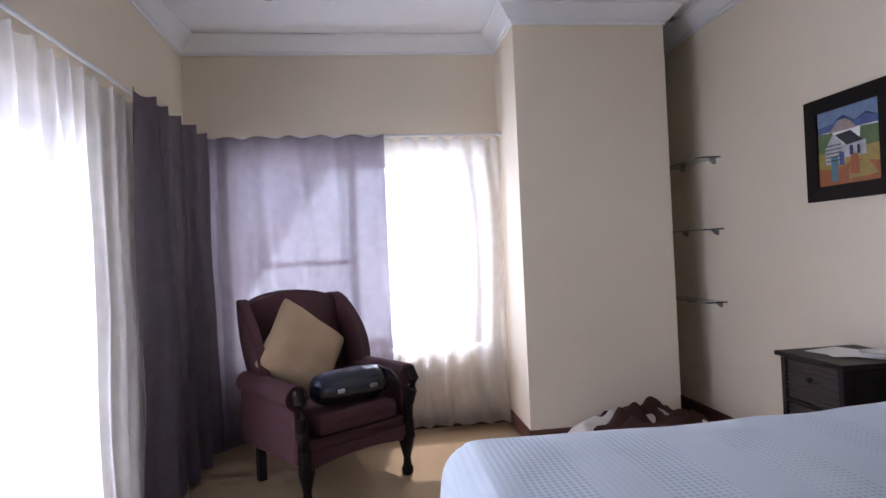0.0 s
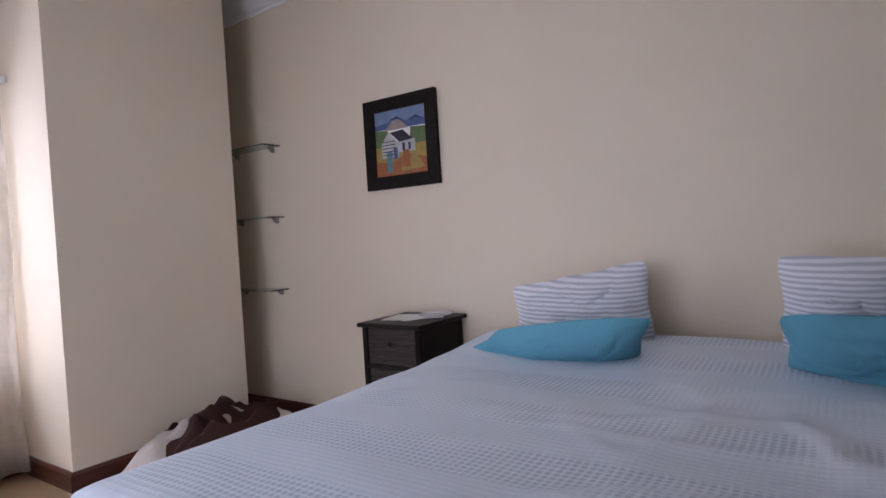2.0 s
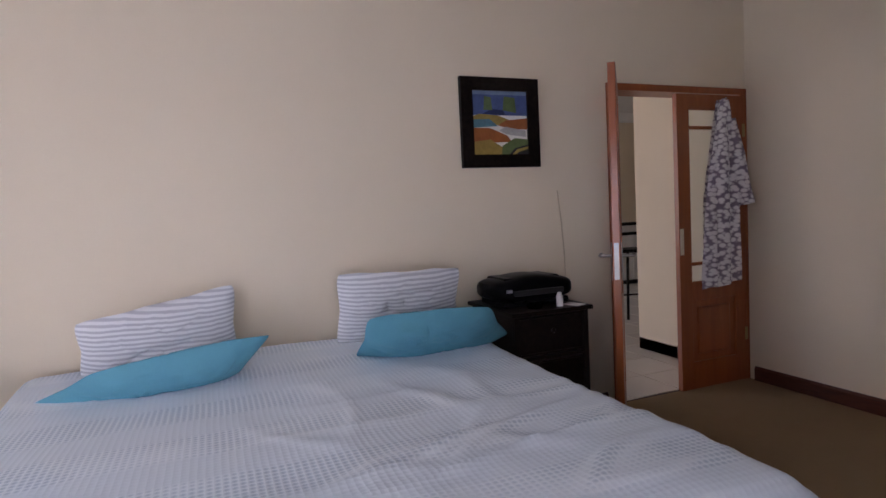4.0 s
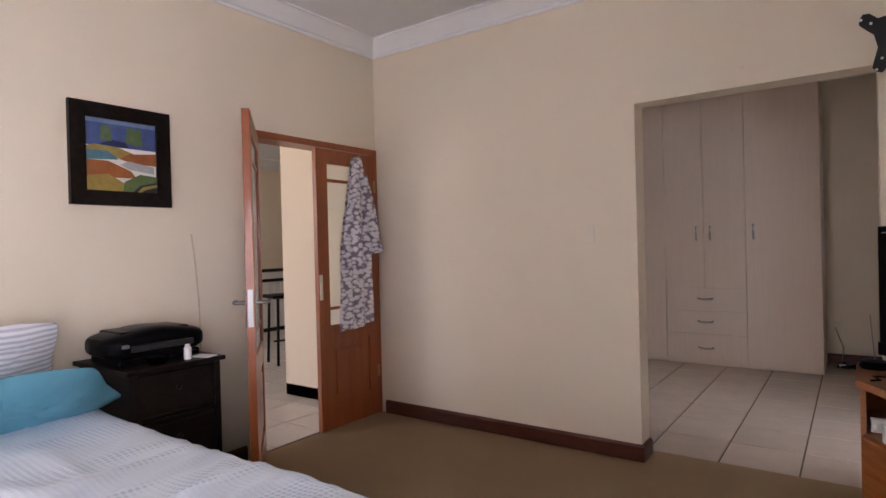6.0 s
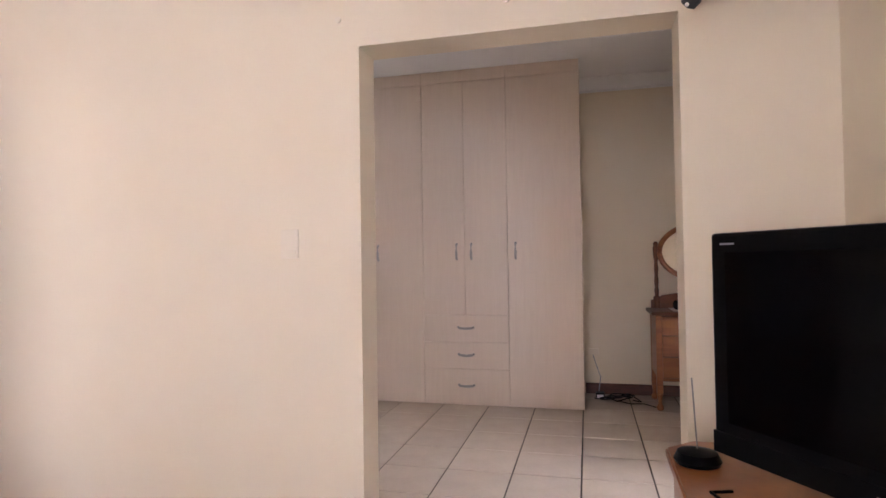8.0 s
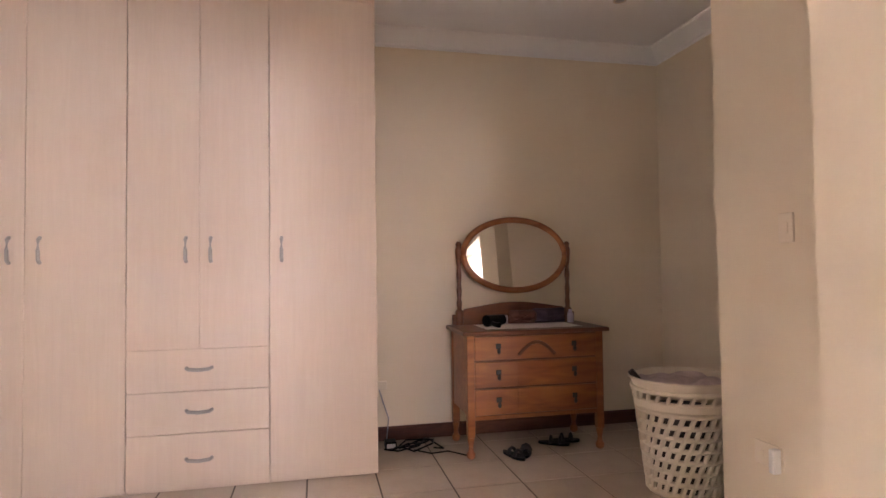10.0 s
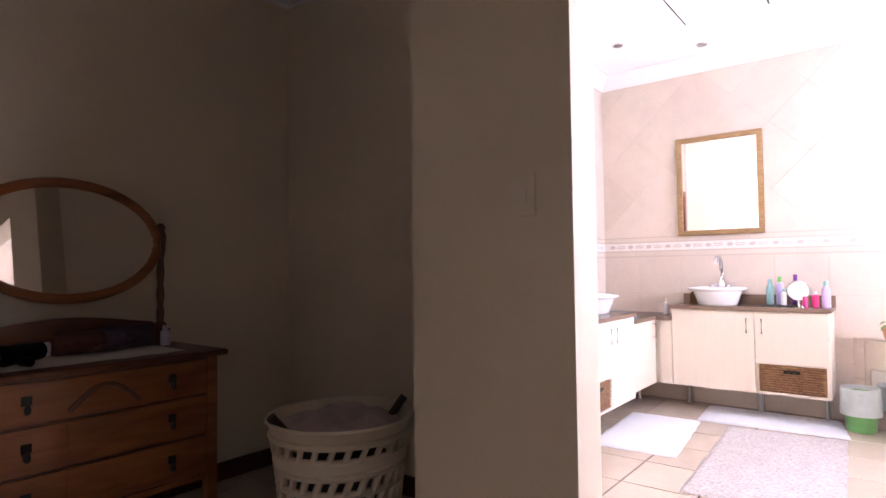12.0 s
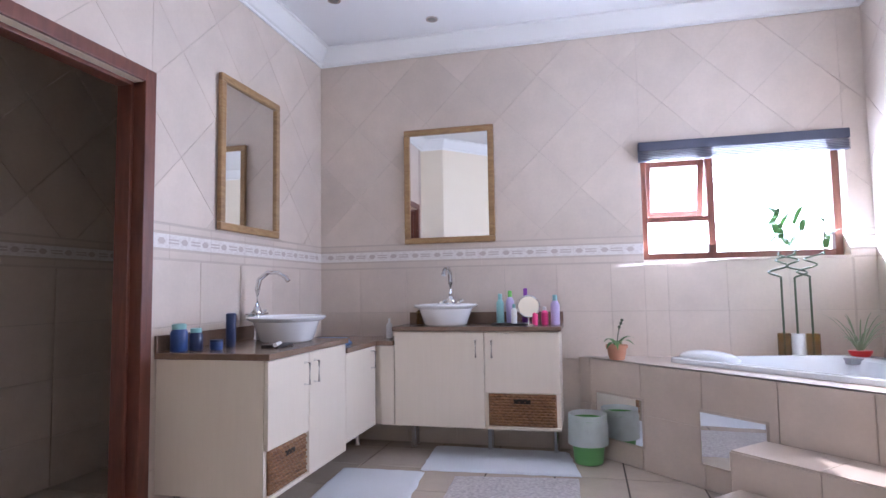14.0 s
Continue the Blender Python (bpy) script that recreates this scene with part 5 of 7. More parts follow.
def dresser():
    t = thing("dressing_table", (-1.695, -5.835, 0), "old oak dressing table with drawers and oval mirror", "dresser")
    # local: front is +y
    hw, f, b, top = 0.485, 0.215, -0.25, 0.835
    part("top", boxes(((-hw - 0.035, b - 0.01, top - 0.028), (hw + 0.035, f + 0.035, top), 0.008)), M_OAKDARK, t)
    part("carcass", boxes(((-hw + 0.03, b, 0.27), (hw - 0.03, f - 0.02, top - 0.029))), M_OAKDARK, t)
    for sx in (-1, 1):
        for y in (b + 0.025, f - 0.025):
            part("leg", boxes(((sx * (hw - 0.025) - 0.025, y - 0.025, 0.14), (sx * (hw - 0.025) + 0.025, y + 0.025, top - 0.029), 0.005)), M_OAK, t)
            bm = bmesh.new()
            lathe(bm, [(0.018, 0), (0.028, 0.01), (0.03, 0.035), (0.018, 0.055), (0.016, 0.08), (0.024, 0.12), (0.026, 0.14)], 14, (sx * (hw - 0.025), y, 0))
            part("turned_foot", bm, M_OAK, t, smooth=True)
        part("side_panel", boxes(((sx * (hw - 0.012) - 0.006, b + 0.05, 0.28), (sx * (hw - 0.012) + 0.006, f - 0.05, top - 0.03))), M_OAK, t)
    zs = (0.275, 0.455, 0.635, 0.80)
    for i in range(3):
        dr = part("drawer", boxes(((-hw + 0.052, f - 0.03, zs[i] + 0.006), (hw - 0.052, f - 0.006 + 0.004, zs[i + 1] - 0.006), 0.004)), M_OAK, t)
        if i == 2:
            bm = bmesh.new()
            pts = [(-0.13 + 0.26 * k / 16, zs[2] + 0.03 + 0.085 * math.sin(math.pi * k / 16)) for k in range(17)]
            tube(bm, [(x, f - 0.001, z) for x, z in pts], 0.011, 8)
            part("carved_arch", bm, M_OAKDARK, dr, smooth=True)
        else:
            part("inlay", boxes(((-0.135, f - 0.004, zs[i] + 0.01), (0.135, f + 0.0005, zs[i + 1] - 0.01), 0.001)), M_OAK, dr)
        for sx in (-1, 1):
            pl = part("handle_plate", boxes(((sx * 0.27 - 0.018, f - 0.003, (zs[i] + zs[i + 1]) / 2 - 0.004), (sx * 0.27 + 0.018, f + 0.003, (zs[i] + zs[i + 1]) / 2 + 0.03), 0.003)), M_MATTBLACK, dr, "dark drop handle")
            bm = bmesh.new()
            lathe(bm, [(0.004, 0.0), (0.012, -0.02), (0.010, -0.035), (0.002, -0.042)], 10, (sx * 0.27, f + 0.012, (zs[i] + zs[i + 1]) / 2 + 0.004))
            part("drop", bm, M_MATTBLACK, pl, smooth=True)
    part("rail", boxes(((-hw + 0.05, f - 0.022, 0.25), (hw - 0.05, f - 0.004, 0.277), 0.003)), M_OAK, t)
    # back board and mirror posts
    bm = bmesh.new()
    n = 20
    prof = [(-hw + 0.01 + (2 * hw - 0.02) * k / n, top + 0.075 + 0.05 * (1 - (2 * k / n - 1) ** 2) ** 2 + (0.035 if 1 < k < n - 1 else 0)) for k in range(n + 1)]
    a = [bm.verts.new((x, b + 0.01, z)) for x, z in prof] + [bm.verts.new((prof[-1][0], b + 0.01, top)), bm.verts.new((prof[0][0], b + 0.01, top))]
    ext = bmesh.ops.extrude_face_region(bm, geom=[bm.faces.new(a)])
    for v in ext["geom"]:
        if isinstance(v, bmesh.types.BMVert):
            v.co.y += 0.025
    part("back_board", bm, M_OAKDARK, t)
    for sx in (-1, 1):
        bm = bmesh.new()
        lathe(bm, [(0.03, 0), (0.03, 0.10), (0.016, 0.115), (0.02, 0.16), (0.014, 0.19), (0.02, 0.25), (0.014, 0.30), (0.02, 0.36), (0.014, 0.42), (0.022, 0.47), (0.026, 0.55), (0.018, 0.575), (0.024, 0.59), (0.012, 0.61)], 14, (sx * 0.425, b + 0.03, top))
        part("mirror_post", bm, M_OAKDARK, t, smooth=True)
    mz, rx, rz = 1.345, 0.395, 0.262
    bm = bmesh.new()
    pts = [(rx * math.cos(2 * math.pi * k / 48), b + 0.05 - 0.03 * math.sin(2 * math.pi * k / 48), mz + rz * math.sin(2 * math.pi * k / 48)) for k in range(48)]
    tube(bm, pts, 0.024, 10, closed=True)
    mf = part("mirror_frame", bm, M_OAK, t, "oval oak mirror frame", True)
    bm = bmesh.new()
    vs = [bm.verts.new((0.96 * (p[0]), p[1] + 0.006, mz + (p[2] - mz) * 0.96)) for p in pts]
    ext = bmesh.ops.extrude_face_region(bm, geom=[bm.faces.new(vs)])
    for v in ext["geom"]:
        if isinstance(v, bmesh.types.BMVert):
            v.co.y -= 0.006
    part("mirror_glass", bm, M_MIRROR, mf, "clear oval mirror glass")


dresser()
bm = bmesh.new()
grid(bm, 20, 10, lambda u, v: Vector((-1.36 - 0.70 * u, -6.0 + 0.33 * v, 0.838 + 0.004 * noise.noise((u * 9, v * 7, 0)))))
solid("lace_runner", bm, M_PAPER, "white lace runner on the dressing table", "table runner", smooth=True)
bm = bmesh.new()
lathe(bm, [(0.022, 0), (0.024, 0.05), (0.02, 0.07), (0.012, 0.075), (0.013, 0.095)], 16)
solid("toiletry_bottle", bm, plain("lilac_plastic", (0.55, 0.48, 0.62)), "small lilac bottle on the dressing table", "bottle", smooth=True, at=(-2.08, -5.92, 0.842))
bm = bmesh.new()
pillow(bm, 0.26, 0.11, 0.09, 2.2, 0.03, 4.0)
solid("toiletry_bag", bm, plain("dark_purple_cloth", (0.06, 0.035, 0.07)), "dark purple cloth bag on the dressing table", "bag", smooth=True, at=(-1.92, -5.95, 0.842))
bm = bmesh.new()
pillow(bm, 0.22, 0.10, 0.10, 2.2, 0.03, 9.0)
solid("toiletry_bag", bm, plain("brown_leather", (0.10, 0.03, 0.02)), "brown leather pouch on the dressing table", "bag", smooth=True, at=(-1.72, -5.95, 0.842))
t = thing("hair_dryer", (-1.46, -5.84, 0.842), "black hair dryer lying on the dressing table", "hair dryer", turn=30)
bm = bmesh.new()
tube(bm, [(-0.10, 0, 0.04), (0.0, 0, 0.04), (0.07, 0, 0.04)], 0.036, 14, 0.042)
part("barrel", bm, M_BLACK, t, smooth=True)
bm = bmesh.new()
tube(bm, [(0.03, 0, 0.03), (0.06, 0.07, 0.02), (0.07, 0.12, 0.018)], 0.017, 10)
part("grip", bm, M_BLACK, t, smooth=True)
bm = bmesh.new()
lathe(bm, [(0.015, 0), (0.016, 0.05), (0.012, 0.06)], 12)
solid("jar", bm, M_WHITE, "tiny white jar on the dressing table", "jar", smooth=True, at=(-1.60, -5.98, 0.842))


M_DARKCLOTHES = material("dark_laundry", (0.10, 0.085, 0.075), 0.9, stain=0.5, stain_size=10)


def laundry_basket():
    t = thing("laundry_basket", (-2.26, -4.86, 0), "tall ivory plastic laundry basket full of clothes", "laundry basket")
    H, r0, r1, seg, rows = 0.495, 0.19, 0.25, 28, 7
    bm = bmesh.new()
    # lattice of slanted bars between hoops leaves oval slots
    rr = lambda z: r0 + (r1 - r0) * z / H
    for i in range(rows + 1):
        z = 0.02 + (H - 0.06) * i / rows
        tube(bm, [(rr(z) * math.cos(2 * math.pi * k / 40), rr(z) * math.sin(2 * math.pi * k / 40), z) for k in range(40)], 0.0145, 6, closed=True)
    for i in range(rows):
        z0, z1 = 0.02 + (H - 0.06) * i / rows, 0.02 + (H - 0.06) * (i + 1) / rows
        for k in range(seg):
            a = 2 * math.pi * (k + 0.5 * (i % 2)) / seg
            b = a + 0.10
            tube(bm, [(rr(z0) * math.cos(a), rr(z0) * math.sin(a), z0), (rr(z1) * math.cos(b), rr(z1) * math.sin(b), z1)], 0.0145, 6)
    part("lattice_body", bm, M_BASKET, t, smooth=True)
    for nm, z, th in (("rim", H - 0.03, 0.05), ("base", 0.0, 0.03)):
        bm = bmesh.new()
        r = rr(z)
        lathe(bm, [(r + 0.008, z), (r + 0.016, z + 0.01), (r + 0.014, z + th), (r - 0.004, z + th + 0.004), (r - 0.006, z)], 40, caps=False)
        part(nm, bm, M_BASKET, t, smooth=True)
    bm = bmesh.new()
    lathe(bm, [(0.001, 0.012), (r0 - 0.01, 0.01), (r0 - 0.012, 0.02), (r1 - 0.035, H - 0.05), (0.001, H - 0.03)], 24, caps=False)
    part("liner_of_clothes", bm, M_DARKCLOTHES, t, smooth=True)
    # a second basket nested on top shows one row of slots
    up = bmesh.new()
    for z, r, th in ((H + 0.02, r1 + 0.006, 0.012), (H + 0.075, r1 + 0.018, 0.013)):
        tube(up, [(r * math.cos(2 * math.pi * k / 48), r * math.sin(2 * math.pi * k / 48), z) for k in range(48)], th, 8, closed=True)
    for k in range(seg):
        a = 2 * math.pi * k / seg
        tube(up, [((r1 + 0.006) * math.cos(a), (r1 + 0.006) * math.sin(a), H + 0.02), ((r1 + 0.018) * math.cos(a + 0.08), (r1 + 0.018) * math.sin(a + 0.08), H + 0.075)], 0.012, 6)
    part("nested_basket", up, M_BASKET, t, smooth=True)
    bm = bmesh.new()
    lathe(bm, [(r1 + 0.006, H + 0.075), (r1 + 0.014, H + 0.08), (r1 + 0.03, H + 0.125), (r1 + 0.04, H + 0.128), (r1 + 0.036, H + 0.138), (r1 + 0.022, H + 0.135), (r1, H + 0.085)], 48, caps=False)
    part("upper_rim", bm, M_BASKET, t, smooth=True)
    for a in (160, 345):
        bm = bmesh.new()
        ca, sa = math.cos(radians(a)), math.sin(radians(a))
        tube(bm, [(ca * (r1 - 0.03), sa * (r1 - 0.04), H + 0.085), (ca * (r1 + 0.035), sa * (r1 + 0.035), H + 0.165)], 0.018, 8)
        part("handle", bm, M_WICKER, t, smooth=True)
    return t


laundry_basket()
bm = bmesh.new()
grid(bm, 24, 24, lambda u, v: Vector((-2.26 + 0.25 * (2 * u - 1) * (1 - 0.3 * (2 * v - 1) ** 2), -4.86 + 0.25 * (2 * v - 1) * (1 - 0.3 * (2 * u - 1) ** 2), 0.597 + 0.045 * noise.noise((u * 4, v * 4, 3)))))
solid("laundry", bm, M_CLOTHES, "crumpled clothes heaped in the laundry basket", "clothes", smooth=True)


def shoe(at, turn, label):
    t = thing("sandal", at, label, "shoe", "shoes under dressing table", turn)
    bm = bmesh.new()
    pts = [(0.035 * math.cos(a) * (1.1 if math.sin(a) > 0 else 0.85), 0.11 * math.sin(a)) for a in [2 * math.pi * k / 20 for k in range(20)]]
    prism(bm, pts, 0, 0.018)
    part("sole", bm, M_BLACK, t)
    for y in (0.045, -0.02):
        bm = bmesh.new()
        tube(bm, [(-0.034, y, 0.015), (-0.02, y, 0.045), (0, y, 0.055), (0.02, y, 0.045), (0.034, y, 0.015)], 0.011, 8)
        part("strap", bm, M_MATTBLACK, t, smooth=True)


for x, y, a in ((-1.52, -5.62, 20), (-1.62, -5.66, -25), (-1.88, -5.80, 60), (-1.98, -5.84, 80)):
    shoe((x, y, 0), a, "black strappy sandal on the tiles")
bm = bmesh.new()
pts = [(-0.84 + 0.14 * math.cos(k * 1.1) - 0.012 * k * 0.5, -5.95 + 0.10 * math.sin(k * 1.3), 0.012 + 0.012 * (k % 4)) for k in range(22)]
tube(bm, pts, 0.006, 6)
tube(bm, [(-0.90, -5.90, 0.008), (-1.0, -5.80, 0.008), (-1.12, -5.82, 0.008), (-1.22, -5.70, 0.008), (-1.26, -5.72, 0.008)], 0.005, 6)
solid("cable_coil", bm, M_BLACK, "tangle of black cable on the tiled floor", "cable", smooth=True)
t = thing("plug_adapter", (-0.75, -6.02, 0), "black and white plug adapter among cables", "adapter")
part("body", boxes(((-0.04, -0.05, 0), (0.04, 0.05, 0.05), 0.008)), M_BLACK, t)
part("socket_face", boxes(((-0.03, 0.05, 0.01), (0.03, 0.054, 0.04), 0.001)), M_WHITE, t)
bm = bmesh.new()
tube(bm, [(-0.69, BACK + 0.006, 0.38), (-0.72, BACK + 0.006, 0.28), (-0.76, BACK + 0.01, 0.16), (-0.74, BACK + 0.05, 0.02)], 0.005, 6)
solid("wall_cable", bm, M_SLATE, "grey cable hanging from a low socket", "cable", smooth=True)
wallplate("wall_socket", (-0.70, BACK, 0.40), 180, 0.1, 0.06, "small white wall socket", "socket", [(0, 0, 0.03, 0.02)])
s = wallplate("wall_socket", (BATH_E + 0.15, -4.05, 0.45), 90, 0.15, 0.10, "white double wall socket with plug", "socket", [(-0.03, 0.0, 0.02, 0.03), (0.02, 0.0, 0.02, 0.03)])
part("plug", boxes(((0.045, -0.05, -0.055), (0.075, -0.011, 0.045), 0.006)), M_WHITE, s)
wallplate("light_switch", (BATH_E + 0.15, -3.92, 1.40), 90, 0.075, 0.12, "white wall light switch by the bathroom", "switch", [(0, 0, 0.025, 0.045)])

# ---- bathroom ----


def slab_tile(name, w, h, t, mat):
    """A shared tile mesh, centred, thick along z."""
    bm = bmesh.new()
    c = 0.0015
    lo = [bm.verts.new(p) for p in ((-w / 2, -h / 2, 0), (w / 2, -h / 2, 0), (w / 2, h / 2, 0), (-w / 2, h / 2, 0))]
    mid = [bm.verts.new((v.co.x, v.co.y, t - c)) for v in lo]
    hi = [bm.verts.new((v.co.x * (1 - 2 * c / w), v.co.y * (1 - 2 * c / h), t)) for v in lo]
    for a, b in ((lo, mid), (mid, hi)):
        for i in range(4):
            bm.faces.new((a[i], a[(i + 1) % 4], b[(i + 1) % 4], b[i]))
    bm.faces.new(hi)
    return mesh_of(name, bm, mat)


def put(me, m, parent, name="tile"):
    ob = new(name, me)
    ob.matrix_basis = m
    ob.parent = parent
    return ob


def clip(poly, x0, x1, y0, y1):
    for axis, lim, keep in ((0, x0, 1), (0, x1, -1), (1, y0, 1), (1, y1, -1)):
        out = []
        for i in range(len(poly)):
            p, q = poly[i], poly[(i + 1) % len(poly)]
            a, b = (p[axis] - lim) * keep, (q[axis] - lim) * keep
            if a >= 0:
                out.append(p)
            if a * b < 0:
                k = a / (a - b)
                out.append((p[0] + (q[0] - p[0]) * k, p[1] + (q[1] - p[1]) * k))
        poly = out
        if len(poly) < 3:
            return []
    return poly


def tile_panel(parent, m, x0, x1, y0, y1, sx, sy, angle, gap, mat, t=0.007, ox=0.0, oy=0.0):
    """Tiles over a rectangle of a plane; m takes (x, y, out) to the world."""
    c, s = math.cos(radians(angle)), math.sin(radians(angle))
    cu = [(x * c + y * s, -x * s + y * c) for x in (x0, x1) for y in (y0, y1)]
    i0, i1 = (int(math.floor((f(p[0] for p in cu) - ox) / sx)) for f in (min, max))
    j0, j1 = (int(math.floor((f(p[1] for p in cu) - oy) / sy)) for f in (min, max))
    for i in range(i0, i1 + 1):
        for j in range(j0, j1 + 1):
            a, b = ox + i * sx, oy + j * sy
            g = gap / 2
            poly = [(u * c - v * s, u * s + v * c) for u, v in ((a + g, b + g), (a + sx - g, b + g), (a + sx - g, b + sy - g), (a + g, b + sy - g))]
            if max(p[0] for p in poly) < x0 or min(p[0] for p in poly) > x1 or max(p[1] for p in poly) < y0 or min(p[1] for p in poly) > y1:
                continue
            poly = clip(poly, x0 + g, x1 - g, y0 + g, y1 - g)
            if len(poly) < 3:
                continue
            cx_, cy_ = sum(p[0] for p in poly) / len(poly), sum(p[1] for p in poly) / len(poly)
            if max(p[0] for p in poly) - min(p[0] for p in poly) < 0.012 or max(p[1] for p in poly) - min(p[1] for p in poly) < 0.012:
                continue
            bm = bmesh.new()
            lo = [bm.verts.new((p[0], p[1], 0)) for p in poly]
            mid = [bm.verts.new((p[0], p[1], t - 0.001)) for p in poly]
            hi = [bm.verts.new((p[0] + (cx_ - p[0]) * 0.006, p[1] + (cy_ - p[1]) * 0.006, t)) for p in poly]
            n = len(poly)
            for u, v in ((lo, mid), (mid, hi)):
                for k in range(n):
                    bm.faces.new((u[k], u[(k + 1) % n], v[(k + 1) % n], v[k]))
            bm.faces.new(hi)
            for v in bm.verts:
                v.co = m @ v.co
            ob = new("tile", mesh_of("tile", bm, mat))
            ob.parent = parent


GW, GS, GN = BATH_W + 0.006, BATH_S + 0.006, BATH_N - 0.006
# planes: west wall (x = along +y), south wall (x = along -x from the east), north wall (x along +x)
P_W = Matrix(((0, 0, 1, GW), (1, 0, 0, 0), (0, 1, 0, 0), (0, 0, 0, 1)))
P_S = Matrix(((1, 0, 0, 0), (0, 0, 1, GS), (0, 1, 0, 0), (0, 0, 0, 1)))
P_N = Matrix(((1, 0, 0, 0), (0, 0, -1, GN), (0, 1, 0, 0), (0, 0, 0, 1)))
gw = tagged(new("wall_tiling_west", mesh_of("g", boxes(((BATH_W, BATH_S, 0), (GW, -2.93, 2.92)), ((BATH_W, -2.93, 0), (GW, -1.68, 1.30)), ((BATH_W, -2.93, 2.06), (GW, -1.68, 2.92)), ((BATH_W, -1.68, 0), (GW, BATH_N, 2.92))), M_WGROUT)), "beige tiled bathroom wall with patterned border", "tiled wall", kind="structure")
gs = tagged(new("wall_tiling_south", mesh_of("g", boxes(((GW, BATH_S, 0), (-4.25, GS, 2.92)), ((-4.25, BATH_S, 2.18), (-3.28, GS, 2.92)), ((-3.28, BATH_S, 0), (NOOK - 0.141, GS, 2.92))), M_WGROUT)), "beige tiled bathroom wall beside the doorway", "tiled wall", kind="structure")
gn = tagged(new("wall_tiling_north", mesh_of("g", boxes(((GW, GN, 0), (-5.55, BATH_N, 2.92)), ((-5.55, GN, 0), (-4.35, BATH_N, 1.32)), ((-5.55, GN, 2.06), (-4.35, BATH_N, 2.92)), ((-4.35, GN, 0), (BATH_E, BATH_N, 2.92))), M_WGROUT)), "beige tiled bathroom wall over the bath", "tiled wall", kind="structure")


def border(parent, m, a, b):
    """Border between lower and upper tiles: thin dark lines, plain strips and a band of lozenges and dashes."""
    for z0, z1, mat, t in ((1.284, 1.293, M_LISTEL, 0.0056), (1.294, 1.331, M_WTILE, 0.005), (1.332, 1.342, M_LISTEL, 0.0056), (1.343, 1.415, M_BORDER, 0.005), (1.416, 1.426, M_LISTEL, 0.0056), (1.427, 1.459, M_WTILE, 0.005), (1.460, 1.469, M_LISTEL, 0.0056)):
        tile_panel(parent, m, a, b, z0, z1, 0.33, z1 - z0, 0, 0.001, mat, t, ox=-0.1, oy=z0)
    bm = bmesh.new()
    n = int((b - a) / 0.165)
    for i in range(n):
        x, z = a + (i + 0.5) * (b - a) / n, 1.379
        for pts in (((-0.028, 0), (-0.012, -0.016), (0.012, -0.016), (0.028, 0), (0.012, 0.016), (-0.012, 0.016)), ((0.042, 0.004), (0.042, 0.012), (0.118, 0.012), (0.118, 0.004)), ((0.042, -0.012), (0.042, -0.004), (0.118, -0.004), (0.118, -0.012))):
            if x + max(p[0] for p in pts) < b - 0.004:
                prism(bm, [(x + p, z + q) for p, q in pts], 0.005, 0.0058)
    bmesh.ops.transform(bm, verts=bm.verts, matrix=m)
    part("border_motif", bm, M_MOTIF, parent, "taupe lozenges and dashes on the border")


for parent, m, regions in ((gw, P_W, [(BATH_S + 0.006, -2.93, 0), (-2.93, -1.68, 1), (-1.68, GN, 0)]), (gs, P_S, [(GW, -4.25, 0), (-4.25, -3.28, 2)]), (gn, P_N, [(GW, -5.55, 0), (-5.55, -4.35, 1), (-4.35, -3.0, 0)])):
    for a, b, k in regions:
        if k != 2:
            tile_panel(parent, m, a, b, 0.0, 1.283, 0.371, 0.331, 0, 0.004, M_WTILE, 0.005, ox=-3.523, oy=-0.041)
        if k == 0:
            border(parent, m, a, b)
            tile_panel(parent, m, a, b, 1.47, 2.92, 0.40, 0.40, 45, 0.002, M_WTILE, 0.003, ox=0.13, oy=0.05)
        else:
            tile_panel(parent, m, a, b, 2.06 if k == 1 else 2.19, 2.92, 0.40, 0.40, 45, 0.002, M_WTILE, 0.003, ox=0.13, oy=0.05)

# windows
w = window_thing("window_2", "brown timber bathroom window, small sash open")
bm = bmesh.new()
bar_frame(bm, "x", BATH_W - 0.12, -2.93, -1.68, 1.30, 2.06, 0.045, 0.06)
box(bm, (BATH_W - 0.15, -2.49, 1.345), (BATH_W - 0.09, -2.445, 2.015), 0.003)
box(bm, (BATH_W - 0.15, -2.885, 1.565), (BATH_W - 0.09, -2.49, 1.60), 0.003)
part("window_frame", bm, M_FRAMEWOOD, w)
bm = bmesh.new()
bar_frame(bm, "x", 0, -2.885, -2.49, -0.41, 0.0, 0.04, 0.035)
bmesh.ops.rotate(bm, verts=bm.verts, cent=(0, 0, 0), matrix=Matrix.Rotation(radians(20), 3, "Y"))
bmesh.ops.translate(bm, verts=bm.verts, vec=(BATH_W - 0.16, 0, 2.01))
sash = part("open_sash", bm, M_FRAMEWOOD, w)
bm = boxes(((-0.003, -2.846, -0.371), (0.002, -2.529, -0.039)))
bmesh.ops.rotate(bm, verts=bm.verts, cent=(0, 0, 0), matrix=Matrix.Rotation(radians(20), 3, "Y"))
bmesh.ops.translate(bm, verts=bm.verts, vec=(BATH_W - 0.16, 0, 2.01))
part("pane", bm, M_GLASS, sash).visible_shadow = False
part("window_sill", boxes(((BATH_W - 0.10, -2.93, 1.282), (BATH_W + 0.022, -1.68, 1.299), 0.003)), M_WTILE, w)
pane(w, "x", BATH_W - 0.12, -2.445, -1.725, 1.345, 2.015), pane(w, "x", BATH_W - 0.12, -2.885, -2.49, 1.345, 1.565)
w = window_thing("window_3", "brown timber bathroom window over the bath")
bm = bmesh.new()
